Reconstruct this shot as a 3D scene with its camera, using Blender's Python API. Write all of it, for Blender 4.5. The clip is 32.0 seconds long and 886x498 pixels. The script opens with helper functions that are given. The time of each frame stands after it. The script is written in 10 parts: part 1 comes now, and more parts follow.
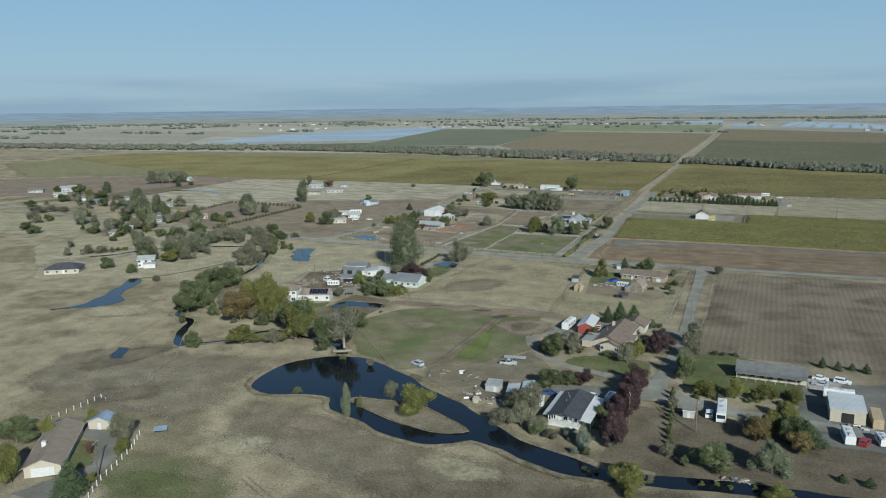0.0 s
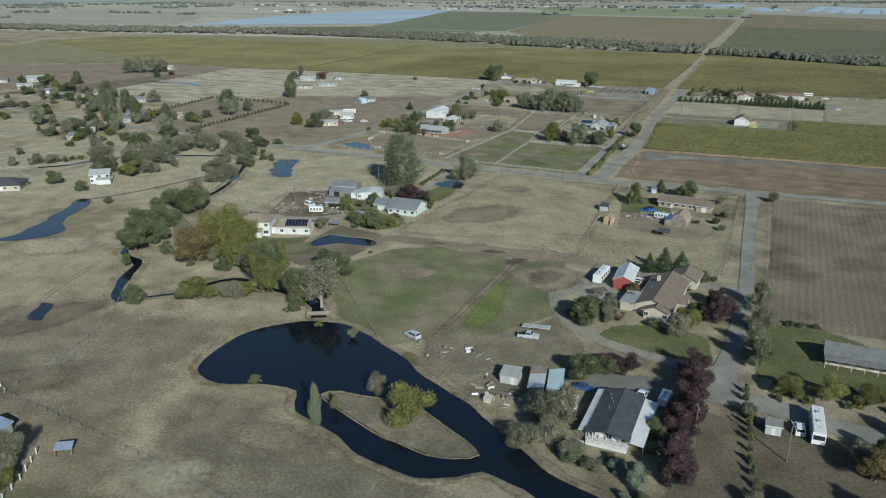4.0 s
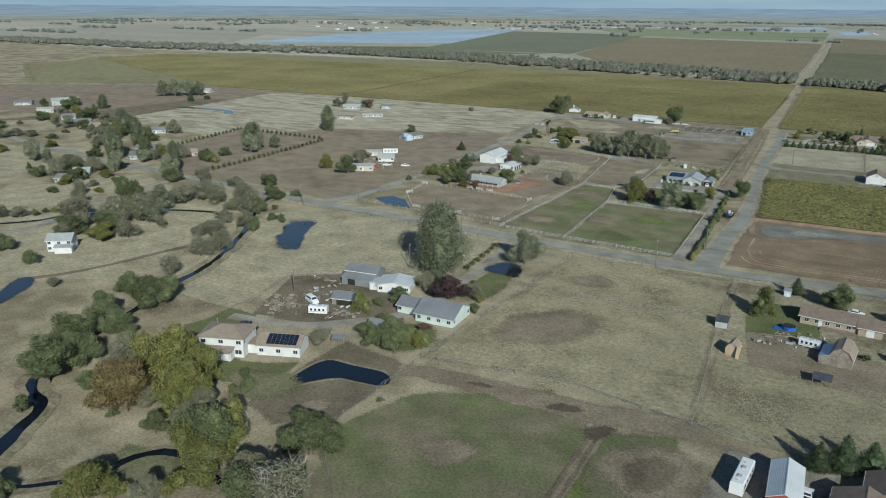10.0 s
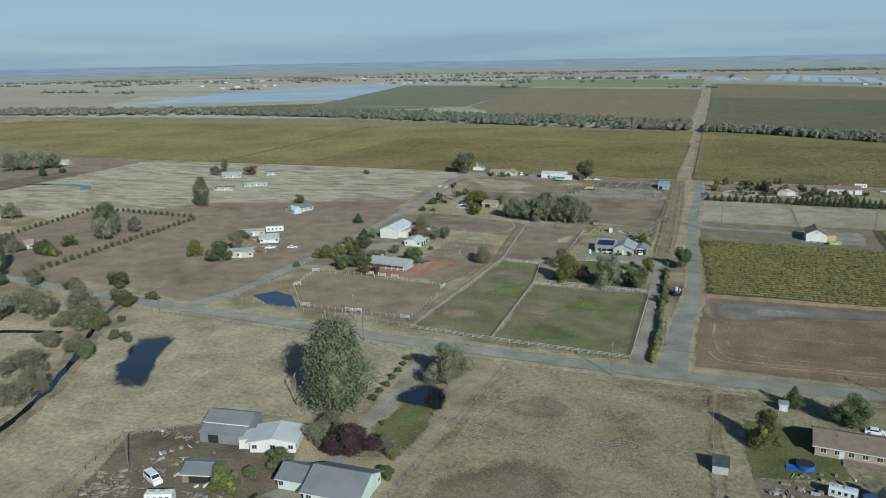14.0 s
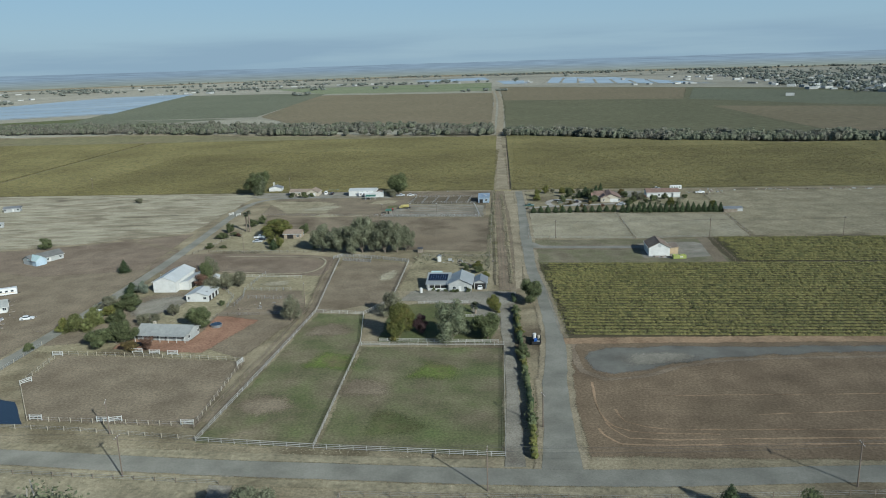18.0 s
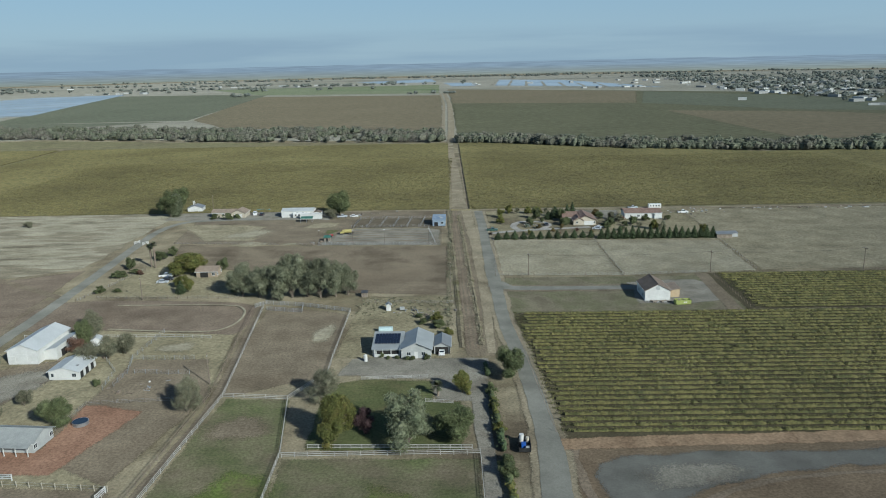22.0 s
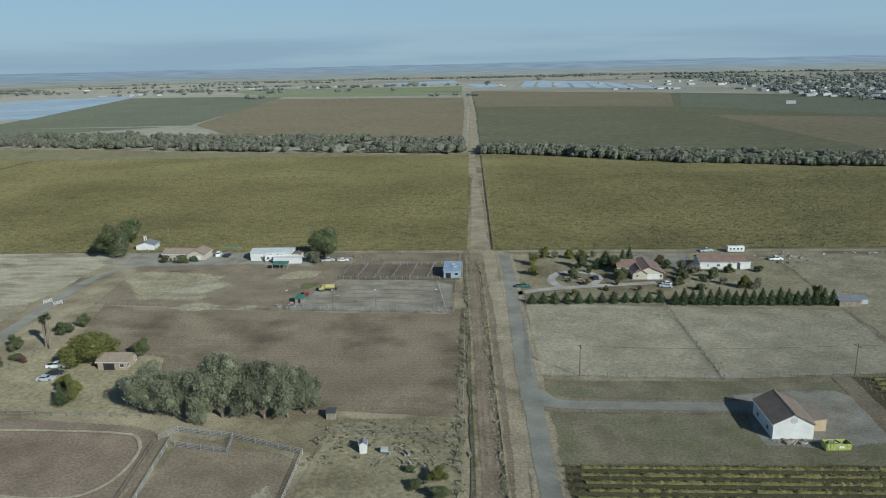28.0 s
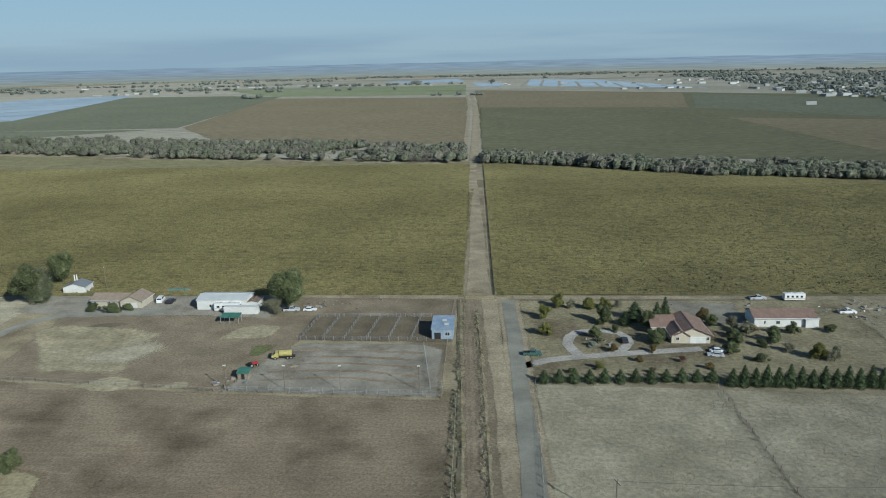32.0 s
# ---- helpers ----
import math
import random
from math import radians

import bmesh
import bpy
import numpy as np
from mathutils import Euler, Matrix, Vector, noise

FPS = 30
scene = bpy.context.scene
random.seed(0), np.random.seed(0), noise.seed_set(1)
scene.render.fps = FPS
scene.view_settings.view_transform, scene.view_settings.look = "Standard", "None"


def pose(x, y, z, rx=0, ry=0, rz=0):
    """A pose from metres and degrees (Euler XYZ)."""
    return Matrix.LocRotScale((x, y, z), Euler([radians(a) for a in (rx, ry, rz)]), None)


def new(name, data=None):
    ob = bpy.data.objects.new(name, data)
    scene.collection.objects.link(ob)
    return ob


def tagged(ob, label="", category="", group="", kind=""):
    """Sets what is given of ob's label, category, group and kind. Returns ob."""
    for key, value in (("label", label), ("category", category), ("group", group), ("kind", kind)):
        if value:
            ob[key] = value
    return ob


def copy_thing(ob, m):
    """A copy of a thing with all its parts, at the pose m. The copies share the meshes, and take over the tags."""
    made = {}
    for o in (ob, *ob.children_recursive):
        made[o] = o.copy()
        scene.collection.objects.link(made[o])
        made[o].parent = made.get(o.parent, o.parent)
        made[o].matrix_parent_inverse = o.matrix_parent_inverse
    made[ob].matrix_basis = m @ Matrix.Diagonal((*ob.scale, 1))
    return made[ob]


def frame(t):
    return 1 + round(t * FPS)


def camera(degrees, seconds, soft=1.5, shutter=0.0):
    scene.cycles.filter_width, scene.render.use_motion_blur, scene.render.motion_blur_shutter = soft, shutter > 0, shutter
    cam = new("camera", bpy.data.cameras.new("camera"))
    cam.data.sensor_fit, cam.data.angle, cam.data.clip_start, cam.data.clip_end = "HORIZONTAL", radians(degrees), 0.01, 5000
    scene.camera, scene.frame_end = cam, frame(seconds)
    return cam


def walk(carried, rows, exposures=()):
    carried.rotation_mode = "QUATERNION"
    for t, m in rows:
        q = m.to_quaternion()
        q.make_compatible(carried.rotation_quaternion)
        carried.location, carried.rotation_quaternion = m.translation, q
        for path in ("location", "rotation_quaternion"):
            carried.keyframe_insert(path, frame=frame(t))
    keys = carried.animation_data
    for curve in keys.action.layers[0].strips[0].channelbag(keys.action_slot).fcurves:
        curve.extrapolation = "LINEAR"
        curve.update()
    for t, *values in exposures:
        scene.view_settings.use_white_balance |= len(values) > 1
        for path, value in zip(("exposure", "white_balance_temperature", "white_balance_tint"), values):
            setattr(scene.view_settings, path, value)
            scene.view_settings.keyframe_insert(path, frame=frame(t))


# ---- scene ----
cam = camera(61.22, 32.0, 1.0)
PATH = [
    (0, 12.48, -27.61, 84.42, 79.20, 0.68, 23.82),
    (0.5, 9.28, -20.66, 85.19, 76.46, 0.59, 23.87),
    (1, 6.12, -13.73, 85.92, 73.55, 0.51, 23.91),
    (1.5, 3.03, -6.84, 86.55, 71.35, 0.43, 23.94),
    (2, 0.00, -0.00, 86.98, 70.58, 0.38, 23.97),
    (2.5, -2.98, 6.78, 87.06, 70.54, 0.34, 24.03),
    (3, -5.94, 13.61, 87.00, 70.58, 0.30, 24.07),
    (3.5, -8.88, 20.50, 86.89, 70.59, 0.24, 24.15),
    (5.5, -20.70, 48.38, 86.50, 70.62, -0.04, 24.37),
    (6, -23.64, 55.33, 86.50, 70.61, -0.12, 24.43),
    (6.5, -26.54, 62.21, 86.59, 70.58, -0.24, 25.07),
    (7, -29.39, 69.05, 86.72, 70.60, -0.38, 26.46),
    (7.5, -32.21, 75.86, 86.85, 70.58, -0.51, 27.75),
    (8, -35.06, 82.69, 86.99, 70.60, -0.60, 28.82),
    (8.5, -38.01, 89.55, 87.12, 70.58, -0.61, 28.88),
    (9, -41.07, 96.43, 87.26, 70.63, -0.55, 28.93),
    (9.5, -44.23, 103.34, 87.42, 70.67, -0.44, 28.94),
    (10, -47.43, 110.27, 87.57, 71.88, -0.33, 28.95),
    (10.5, -50.66, 117.20, 87.65, 73.07, -0.22, 28.94),
    (11, -53.95, 124.13, 87.62, 74.29, -0.12, 28.93),
    (11.5, -57.36, 131.08, 87.49, 74.92, -0.02, 28.93),
    (12, -60.89, 138.09, 87.30, 75.51, 0.11, 28.92),
    (12.5, -64.54, 145.19, 87.10, 75.65, 0.29, 28.81),
    (13, -68.28, 152.38, 86.91, 75.80, 0.52, 27.38),
    (13.5, -72.02, 159.70, 86.79, 75.72, 0.74, 24.20),
    (14, -75.63, 167.16, 86.67, 75.74, 0.98, 20.82),
    (14.5, -79.01, 174.75, 86.52, 75.72, 1.19, 17.74),
    (15, -82.10, 182.50, 86.30, 75.72, 1.39, 14.56),
    (15.5, -84.82, 190.37, 86.00, 75.69, 1.50, 12.02),
    (17.5, -94.15, 222.30, 84.53, 75.89, 1.73, 6.87),
    (18, -96.11, 230.33, 84.28, 75.89, 1.71, 5.28),
    (18.5, -97.73, 238.39, 84.11, 75.92, 1.65, 4.62),
    (19, -99.07, 246.48, 84.00, 75.98, 1.56, 4.43),
    (19.5, -100.17, 254.62, 83.99, 75.93, 1.45, 4.12),
    (20, -101.06, 262.79, 84.01, 75.90, 1.37, 3.18),
    (20.5, -101.77, 271.00, 83.99, 75.87, 1.31, 2.39),
    (21, -102.32, 279.24, 83.93, 75.90, 1.27, 2.41),
    (21.5, -102.72, 287.52, 83.81, 75.88, 1.23, 1.99),
    (22, -103.01, 295.82, 83.63, 75.90, 1.22, 1.25),
    (22.5, -103.15, 304.13, 83.44, 75.89, 1.24, 1.26),
    (23, -103.19, 312.45, 83.27, 75.95, 1.23, 1.32),
    (23.5, -103.17, 320.78, 83.18, 75.93, 1.22, 1.37),
    (24, -103.11, 329.09, 83.10, 75.96, 1.21, 1.42),
    (24.5, -103.01, 337.37, 83.02, 75.98, 1.19, 2.15),
    (25, -102.87, 345.63, 82.91, 75.98, 1.19, 2.16),
    (25.5, -102.71, 353.88, 82.80, 75.95, 1.20, 2.17),
    (27.5, -102.06, 386.90, 82.45, 76.00, 1.26, 3.04),
    (28, -101.90, 395.09, 82.49, 76.00, 1.24, 3.06),
    (28.5, -101.74, 403.20, 82.64, 75.94, 1.21, 3.09),
    (29, -101.57, 411.24, 82.88, 75.92, 1.18, 3.11),
    (29.5, -101.37, 419.24, 83.17, 75.83, 1.18, 3.14),
    (30, -101.14, 427.22, 83.47, 75.80, 1.19, 3.19),
    (30.5, -100.88, 435.17, 83.75, 75.77, 1.19, 3.27),
    (31, -100.59, 443.06, 84.02, 75.81, 1.21, 3.34),
    (31.5, -100.29, 450.86, 84.26, 75.77, 1.23, 3.38),
    (32, -99.99, 458.63, 84.49, 75.83, 1.26, 3.44),
]
walk(cam, [(t, pose(*p)) for t, *p in PATH], ((0.0, 0.14, 5900, 0), (32.0, 0.1, 5900, 0)))

from mathutils.geometry import tessellate_polygon

# ---- light ----
SUN_AZ, SUN_EL = radians(137.0), radians(27.0)
sun_way = Vector((math.sin(SUN_AZ) * math.cos(SUN_EL), math.cos(SUN_AZ) * math.cos(SUN_EL), math.sin(SUN_EL)))
sun = new("sun", bpy.data.lights.new("sun", "SUN"))
sun.data.energy, sun.data.angle, sun.data.color = 4.4, radians(0.6), (1.0, 0.94, 0.86)
sun.rotation_euler = sun_way.to_track_quat("Z", "Y").to_euler()

world = bpy.data.worlds.new("sky")
scene.world = world
world.use_nodes = True
wn, wl = world.node_tree.nodes, world.node_tree.links
wn.clear()
sky = wn.new("ShaderNodeTexSky")
sky.sky_type, sky.sun_disc, sky.sun_elevation, sky.sun_rotation = "NISHITA", False, SUN_EL, SUN_AZ
sky.altitude, sky.air_density, sky.dust_density, sky.ozone_density = 100, 1.0, 0.7, 3.0
bg_sky = wn.new("ShaderNodeBackground")
bg_sky.inputs["Strength"].default_value = 0.084
haze = wn.new("ShaderNodeBackground")
haze.inputs["Strength"].default_value = 1.0
geo = wn.new("ShaderNodeTexCoord")
sep = wn.new("ShaderNodeSeparateXYZ")
wl.new(geo.outputs["Generated"], sep.inputs[0])
fall = wn.new("ShaderNodeMapRange")
fall.interpolation_type = "SMOOTHERSTEP"
for k, v in (("From Min", -0.01), ("From Max", 0.55), ("To Min", 0.85), ("To Max", 0.0)):
    fall.inputs[k].default_value = v
wl.new(sep.outputs["Z"], fall.inputs["Value"])
# paler towards the horizon
pale_at = wn.new("ShaderNodeMapRange")
for k, v in (("From Min", 0.0), ("From Max", 0.15), ("To Min", 0.0), ("To Max", 1.0)):
    pale_at.inputs[k].default_value = v
wl.new(sep.outputs["Z"], pale_at.inputs["Value"])
pale = wn.new("ShaderNodeMix")
pale.data_type = "RGBA"
pale.inputs["A"].default_value, pale.inputs["B"].default_value = (0.335, 0.435, 0.525, 1), (0.245, 0.375, 0.525, 1)
wl.new(pale_at.outputs[0], pale.inputs["Factor"])
wl.new(pale.outputs["Result"], haze.inputs["Color"])
# low bank of thin cloud above the far hills
cm = wn.new("ShaderNodeMapping")
cm.inputs["Scale"].default_value = (1.6, 1.6, 22.0)
wl.new(geo.outputs["Generated"], cm.inputs[0])
cn = wn.new("ShaderNodeTexNoise")
cn.inputs["Scale"].default_value, cn.inputs["Detail"].default_value = 1.6, 6
wl.new(cm.outputs[0], cn.inputs["Vector"])
cr = wn.new("ShaderNodeMapRange")
for k, v in (("From Min", 0.40), ("From Max", 0.60), ("To Min", 0.15), ("To Max", 0.85)):
    cr.inputs[k].default_value = v
wl.new(cn.outputs["Fac"], cr.inputs["Value"])
ce = wn.new("ShaderNodeMapRange")
ce.interpolation_type = "SMOOTHERSTEP"
for k, v in (("From Min", 0.024), ("From Max", 0.046), ("To Min", 1.0), ("To Max", 0.0)):
    ce.inputs[k].default_value = v
wl.new(sep.outputs["Z"], ce.inputs["Value"])
cmul = wn.new("ShaderNodeMath")
cmul.operation = "MULTIPLY"
wl.new(cr.outputs[0], cmul.inputs[0])
wl.new(ce.outputs[0], cmul.inputs[1])
cloud = wn.new("ShaderNodeBackground")
cloud.inputs["Color"].default_value, cloud.inputs["Strength"].default_value = (0.262, 0.345, 0.435, 1), 1.0
m1, m2 = wn.new("ShaderNodeMixShader"), wn.new("ShaderNodeMixShader")
wl.new(sky.outputs[0], bg_sky.inputs["Color"])
wl.new(fall.outputs[0], m1.inputs[0])
wl.new(bg_sky.outputs[0], m1.inputs[1])
wl.new(haze.outputs[0], m1.inputs[2])
wl.new(cmul.outputs[0], m2.inputs[0])
wl.new(m1.outputs[0], m2.inputs[1])
wl.new(cloud.outputs[0], m2.inputs[2])
wout = wn.new("ShaderNodeOutputWorld")
wl.new(m2.outputs[0], wout.inputs["Surface"])

# ---- materials ----
def mat(name, cols, scale=0.3, rough=0.85, bump=0.0, bscale=3.0, metal=0.0, fine=0.25, island=0.0, each=0.0,
        local=True, stretch=(1, 1, 1), spec=0.3, bands=None, mid=None, matt=0.0):
    """Colours mixed by a broad noise, darkened and lightened by a fine one; bands: (axis scale, depth) for ribs or furrows; mid: (scale, amount)."""
    m = bpy.data.materials.new(name)
    m.use_nodes = True
    n, l = m.node_tree.nodes, m.node_tree.links
    b = n["Principled BSDF"]
    b.inputs["Roughness"].default_value, b.inputs["Metallic"].default_value = rough, metal
    b.inputs["Specular IOR Level"].default_value = spec
    b.inputs["Diffuse Roughness"].default_value = matt
    if local:
        co = n.new("ShaderNodeTexCoord").outputs["Object"]
    else:
        co = n.new("ShaderNodeNewGeometry").outputs["Position"]
    mp = n.new("ShaderNodeMapping")
    mp.inputs["Scale"].default_value = stretch
    l.new(co, mp.inputs["Vector"])
    no = n.new("ShaderNodeTexNoise")
    no.inputs["Scale"].default_value, no.inputs["Detail"].default_value, no.inputs["Roughness"].default_value = scale, 7, 0.62
    l.new(mp.outputs[0], no.inputs["Vector"])
    ra = n.new("ShaderNodeValToRGB")
    el = ra.color_ramp.elements
    k = len(cols)
    while len(el) < k:
        el.new(0.5)
    for i, c in enumerate(cols):
        el[i].position = 0.34 + 0.32 * i / max(1, k - 1)
        el[i].color = (*c, 1)
    l.new(no.outputs["Fac"], ra.inputs["Fac"])
    col = ra.outputs["Color"]

    def times(col, val, lo, hi, f0=0.3, f1=0.7):
        mr = n.new("ShaderNodeMapRange")
        mr.inputs["From Min"].default_value, mr.inputs["From Max"].default_value = f0, f1
        mr.inputs["To Min"].default_value, mr.inputs["To Max"].default_value = lo, hi
        l.new(val, mr.inputs["Value"])
        mx = n.new("ShaderNodeMix")
        mx.data_type, mx.blend_type = "RGBA", "MULTIPLY"
        mx.inputs["Factor"].default_value = 1.0
        l.new(col, mx.inputs["A"])
        l.new(mr.outputs[0], mx.inputs["B"])
        return mx.outputs["Result"]

    fn = n.new("ShaderNodeTexNoise")
    fn.inputs["Scale"].default_value, fn.inputs["Detail"].default_value, fn.inputs["Roughness"].default_value = bscale, 5, 0.7
    l.new(mp.outputs[0], fn.inputs["Vector"])
    if fine:
        col = times(col, fn.outputs["Fac"], 1 - fine, 1 + fine)
    if mid:
        md = n.new("ShaderNodeTexNoise")
        md.inputs["Scale"].default_value, md.inputs["Detail"].default_value = mid[0], 4
        l.new(mp.outputs[0], md.inputs["Vector"])
        col = times(col, md.outputs["Fac"], 1 - mid[1], 1 + mid[1])
    hgt = fn.outputs["Fac"]
    if bands:
        wv = n.new("ShaderNodeTexWave")
        wv.bands_direction = bands[0]
        wv.inputs["Scale"].default_value, wv.inputs["Distortion"].default_value = bands[1], bands[3] if len(bands) > 3 else 0.6
        wv.inputs["Detail"].default_value = 1.0
        l.new(co, wv.inputs["Vector"])
        col = times(col, wv.outputs["Fac"], 1 - bands[2], 1 + bands[2], 0.0, 1.0)
        hgt = wv.outputs["Fac"]
    if island:
        col = times(col, n.new("ShaderNodeNewGeometry").outputs["Random Per Island"], 1 - island, 1 + island, 0, 1)
    if each:
        col = times(col, n.new("ShaderNodeObjectInfo").outputs["Random"], 1 - each, 1 + each, 0, 1)
    l.new(col, b.inputs["Base Color"])
    if bump:
        bp = n.new("ShaderNodeBump")
        bp.inputs["Strength"].default_value, bp.inputs["Distance"].default_value = 1.0, bump
        l.new(hgt, bp.inputs["Height"])
        l.new(bp.outputs[0], b.inputs["Normal"])
    return m


def land(name, cols, scale=0.02, bump=0.06, bscale=1.5, fine=0.38, **kw):
    """A ground cover that thins out raggedly where the mesh's cover falls to nothing."""
    kw.setdefault("mid", (0.11, 0.2))
    cols = [(c[0] * 0.68, c[1] * 0.69, c[2] * 0.715) for c in cols]
    m = mat(name, cols, scale, 0.95, bump, bscale, fine=fine, local=False, spec=0.1, matt=0.7, **kw)
    n, l = m.node_tree.nodes, m.node_tree.links
    at = n.new("ShaderNodeAttribute")
    at.attribute_name = "cover"
    po = n.new("ShaderNodeNewGeometry").outputs["Position"]
    total = at.outputs["Fac"]
    for scale, part in ((0.15, -1.2), (3.6, -2.2)):
        no = n.new("ShaderNodeTexNoise")
        no.inputs["Scale"].default_value, no.inputs["Detail"].default_value, no.inputs["Roughness"].default_value = scale, 5, 0.75
        l.new(po, no.inputs["Vector"])
        ma = n.new("ShaderNodeMath")
        ma.operation = "MULTIPLY_ADD"
        ma.inputs[1].default_value = part
        l.new(no.outputs["Fac"], ma.inputs[0])
        l.new(total, ma.inputs[2])
        total = ma.outputs[0]
    # cover between none and all, tipped by the two noises
    mr = n.new("ShaderNodeMapRange")
    mr.inputs["From Min"].default_value, mr.inputs["From Max"].default_value = -1.26, -1.14
    l.new(total, mr.inputs["Value"])
    tr, mx = n.new("ShaderNodeBsdfTransparent"), n.new("ShaderNodeMixShader")
    l.new(mr.outputs[0], mx.inputs[0])
    l.new(tr.outputs[0], mx.inputs[1])
    l.new(n["Principled BSDF"].outputs[0], mx.inputs[2])
    l.new(mx.outputs[0], n["Material Output"].inputs["Surface"])
    return m


def set_cover(me, values):
    at = me.attributes.new("cover", "FLOAT", "POINT")
    at.data.foreach_set("value", values)


def leaf(name, cols, **kw):
    m = mat(name, cols, 0.5, 0.75, fine=0.22, bscale=1.2, island=0.26, each=0.2, spec=0.2, **kw)
    return m


M_GROUND = land("dry_grass_ground", [(0.13, 0.105, 0.07), (0.22, 0.185, 0.122), (0.31, 0.268, 0.178), (0.18, 0.152, 0.096), (0.25, 0.215, 0.14)], 0.016, bump=0.08)
M_STRAW = land("straw_grass", [(0.215, 0.187, 0.12), (0.315, 0.28, 0.188), (0.265, 0.235, 0.155)], 0.03, bump=0.3, bscale=0.7, fine=0.35)
M_TUFT = land("tufted_dry_grass", [(0.175, 0.15, 0.094), (0.305, 0.27, 0.172), (0.26, 0.228, 0.142), (0.145, 0.12, 0.077)], 0.02, bump=0.4, bscale=0.8, fine=0.4)
M_PALE = land("pale_grass", [(0.30, 0.272, 0.192), (0.375, 0.342, 0.245)], 0.03, bump=0.25, bscale=0.8, fine=0.3)
M_GREEN = land("green_pasture", [(0.20, 0.168, 0.114), (0.178, 0.158, 0.098), (0.152, 0.147, 0.082), (0.13, 0.14, 0.066), (0.118, 0.14, 0.058)], 0.05, bump=0.05)
M_LAWN = land("lawn_grass", [(0.09, 0.108, 0.046), (0.114, 0.126, 0.054), (0.138, 0.13, 0.066)], 0.08, bump=0.05)
M_BRIGHT = land("bright_green_grass", [(0.125, 0.135, 0.055), (0.125, 0.16, 0.045), (0.145, 0.13, 0.068)], 0.09, bump=0.05)
M_DIRT = land("bare_dirt", [(0.165, 0.134, 0.092), (0.22, 0.182, 0.128), (0.19, 0.155, 0.108)], 0.03, bump=0.08)
M_MUD = land("dark_mud", [(0.104, 0.086, 0.058), (0.158, 0.132, 0.092), (0.13, 0.108, 0.074)], 0.06, bump=0.08)
M_DARKMUD = land("wet_black_mud", [(0.082, 0.066, 0.05), (0.115, 0.093, 0.07)], 0.08, bump=0.03)
M_ORANGE = land("orange_dirt", [(0.285, 0.195, 0.12), (0.35, 0.25, 0.158), (0.25, 0.172, 0.108)], 0.08, bump=0.04)
M_YARD = land("olive_brown_yard", [(0.165, 0.146, 0.098), (0.205, 0.18, 0.122), (0.16, 0.156, 0.09), (0.19, 0.168, 0.112)], 0.05, bump=0.04)
M_STREAK = land("streaked_pale_grass", [(0.17, 0.145, 0.102), (0.30, 0.272, 0.192), (0.36, 0.33, 0.24), (0.22, 0.19, 0.132), (0.33, 0.30, 0.215)], 0.035, stretch=(0.6, 1.6, 1), bump=0.1)
M_WORN = land("worn_brown_pasture", [(0.15, 0.128, 0.09), (0.205, 0.178, 0.125), (0.165, 0.142, 0.098), (0.19, 0.164, 0.115)], 0.04, bump=0.04)
M_BROWN = land("brown_soil", [(0.165, 0.13, 0.094), (0.215, 0.172, 0.127), (0.19, 0.15, 0.11)], 0.02, bump=0.08)
M_RED = land("red_soil", [(0.162, 0.122, 0.08), (0.208, 0.158, 0.104), (0.18, 0.138, 0.09)], 0.03, bump=0.06)
M_PLOW = land("tilled_soil", [(0.15, 0.12, 0.082), (0.21, 0.172, 0.12), (0.18, 0.145, 0.10)], 0.03, bump=0.02, bands=("Y", 0.15, 0.035, 3.0), mid=(0.06, 0.3))
M_FURROW = land("furrowed_soil", [(0.142, 0.114, 0.081), (0.19, 0.157, 0.114), (0.163, 0.132, 0.095)], 0.03, bump=0.02, bands=("X", 0.15, 0.08, 1.5), mid=(0.06, 0.25))
M_ASPH = land("worn_asphalt", [(0.20, 0.196, 0.164), (0.25, 0.245, 0.206), (0.215, 0.209, 0.174)], 0.06, bump=0.02, bscale=2.5, fine=0.14)
M_DARKASPH = land("dark_asphalt", [(0.14, 0.137, 0.118), (0.18, 0.176, 0.152), (0.155, 0.149, 0.13)], 0.06, bump=0.02, bscale=2.5, fine=0.14)
M_GRAVEL = land("grey_gravel", [(0.21, 0.195, 0.155), (0.27, 0.252, 0.205), (0.18, 0.16, 0.125)], 0.08, bump=0.05, bscale=2.5)
M_TRACK = land("packed_dirt_track", [(0.255, 0.215, 0.146), (0.325, 0.28, 0.193), (0.215, 0.18, 0.12)], 0.05, bump=0.08)
M_RUT = land("rutted_dirt", [(0.205, 0.162, 0.113), (0.255, 0.205, 0.148)], 0.06, bump=0.06)
M_BANK = land("grassy_bank", [(0.16, 0.13, 0.085), (0.245, 0.21, 0.14), (0.13, 0.12, 0.06)], 0.1, bump=0.3, bscale=0.9, fine=0.4)
M_TERRA = land("red_gravel", [(0.255, 0.148, 0.098), (0.31, 0.188, 0.126)], 0.1, bump=0.04)
M_CONC = land("pale_concrete", [(0.34, 0.32, 0.28), (0.40, 0.38, 0.34)], 0.1, bump=0.02)
# dark soil, deepened in colour to add the shade between vine rows
M_VINESOIL = land("vineyard_soil_row_shade", [(0.085, 0.076, 0.045), (0.112, 0.096, 0.058)], 0.05)
# olive carpet and far fields: base colours lightened to carry distance haze
M_WESTVINE = land("olive_vine_carpet", [(0.175, 0.155, 0.092), (0.205, 0.19, 0.102), (0.19, 0.162, 0.098)], 0.008, bump=0.3, bscale=0.5, fine=0.3)
M_FARVINE_G = land("far_green_vines", [(0.128, 0.126, 0.074), (0.152, 0.147, 0.086)], 0.01, bands=("Y", 0.11, 0.035))
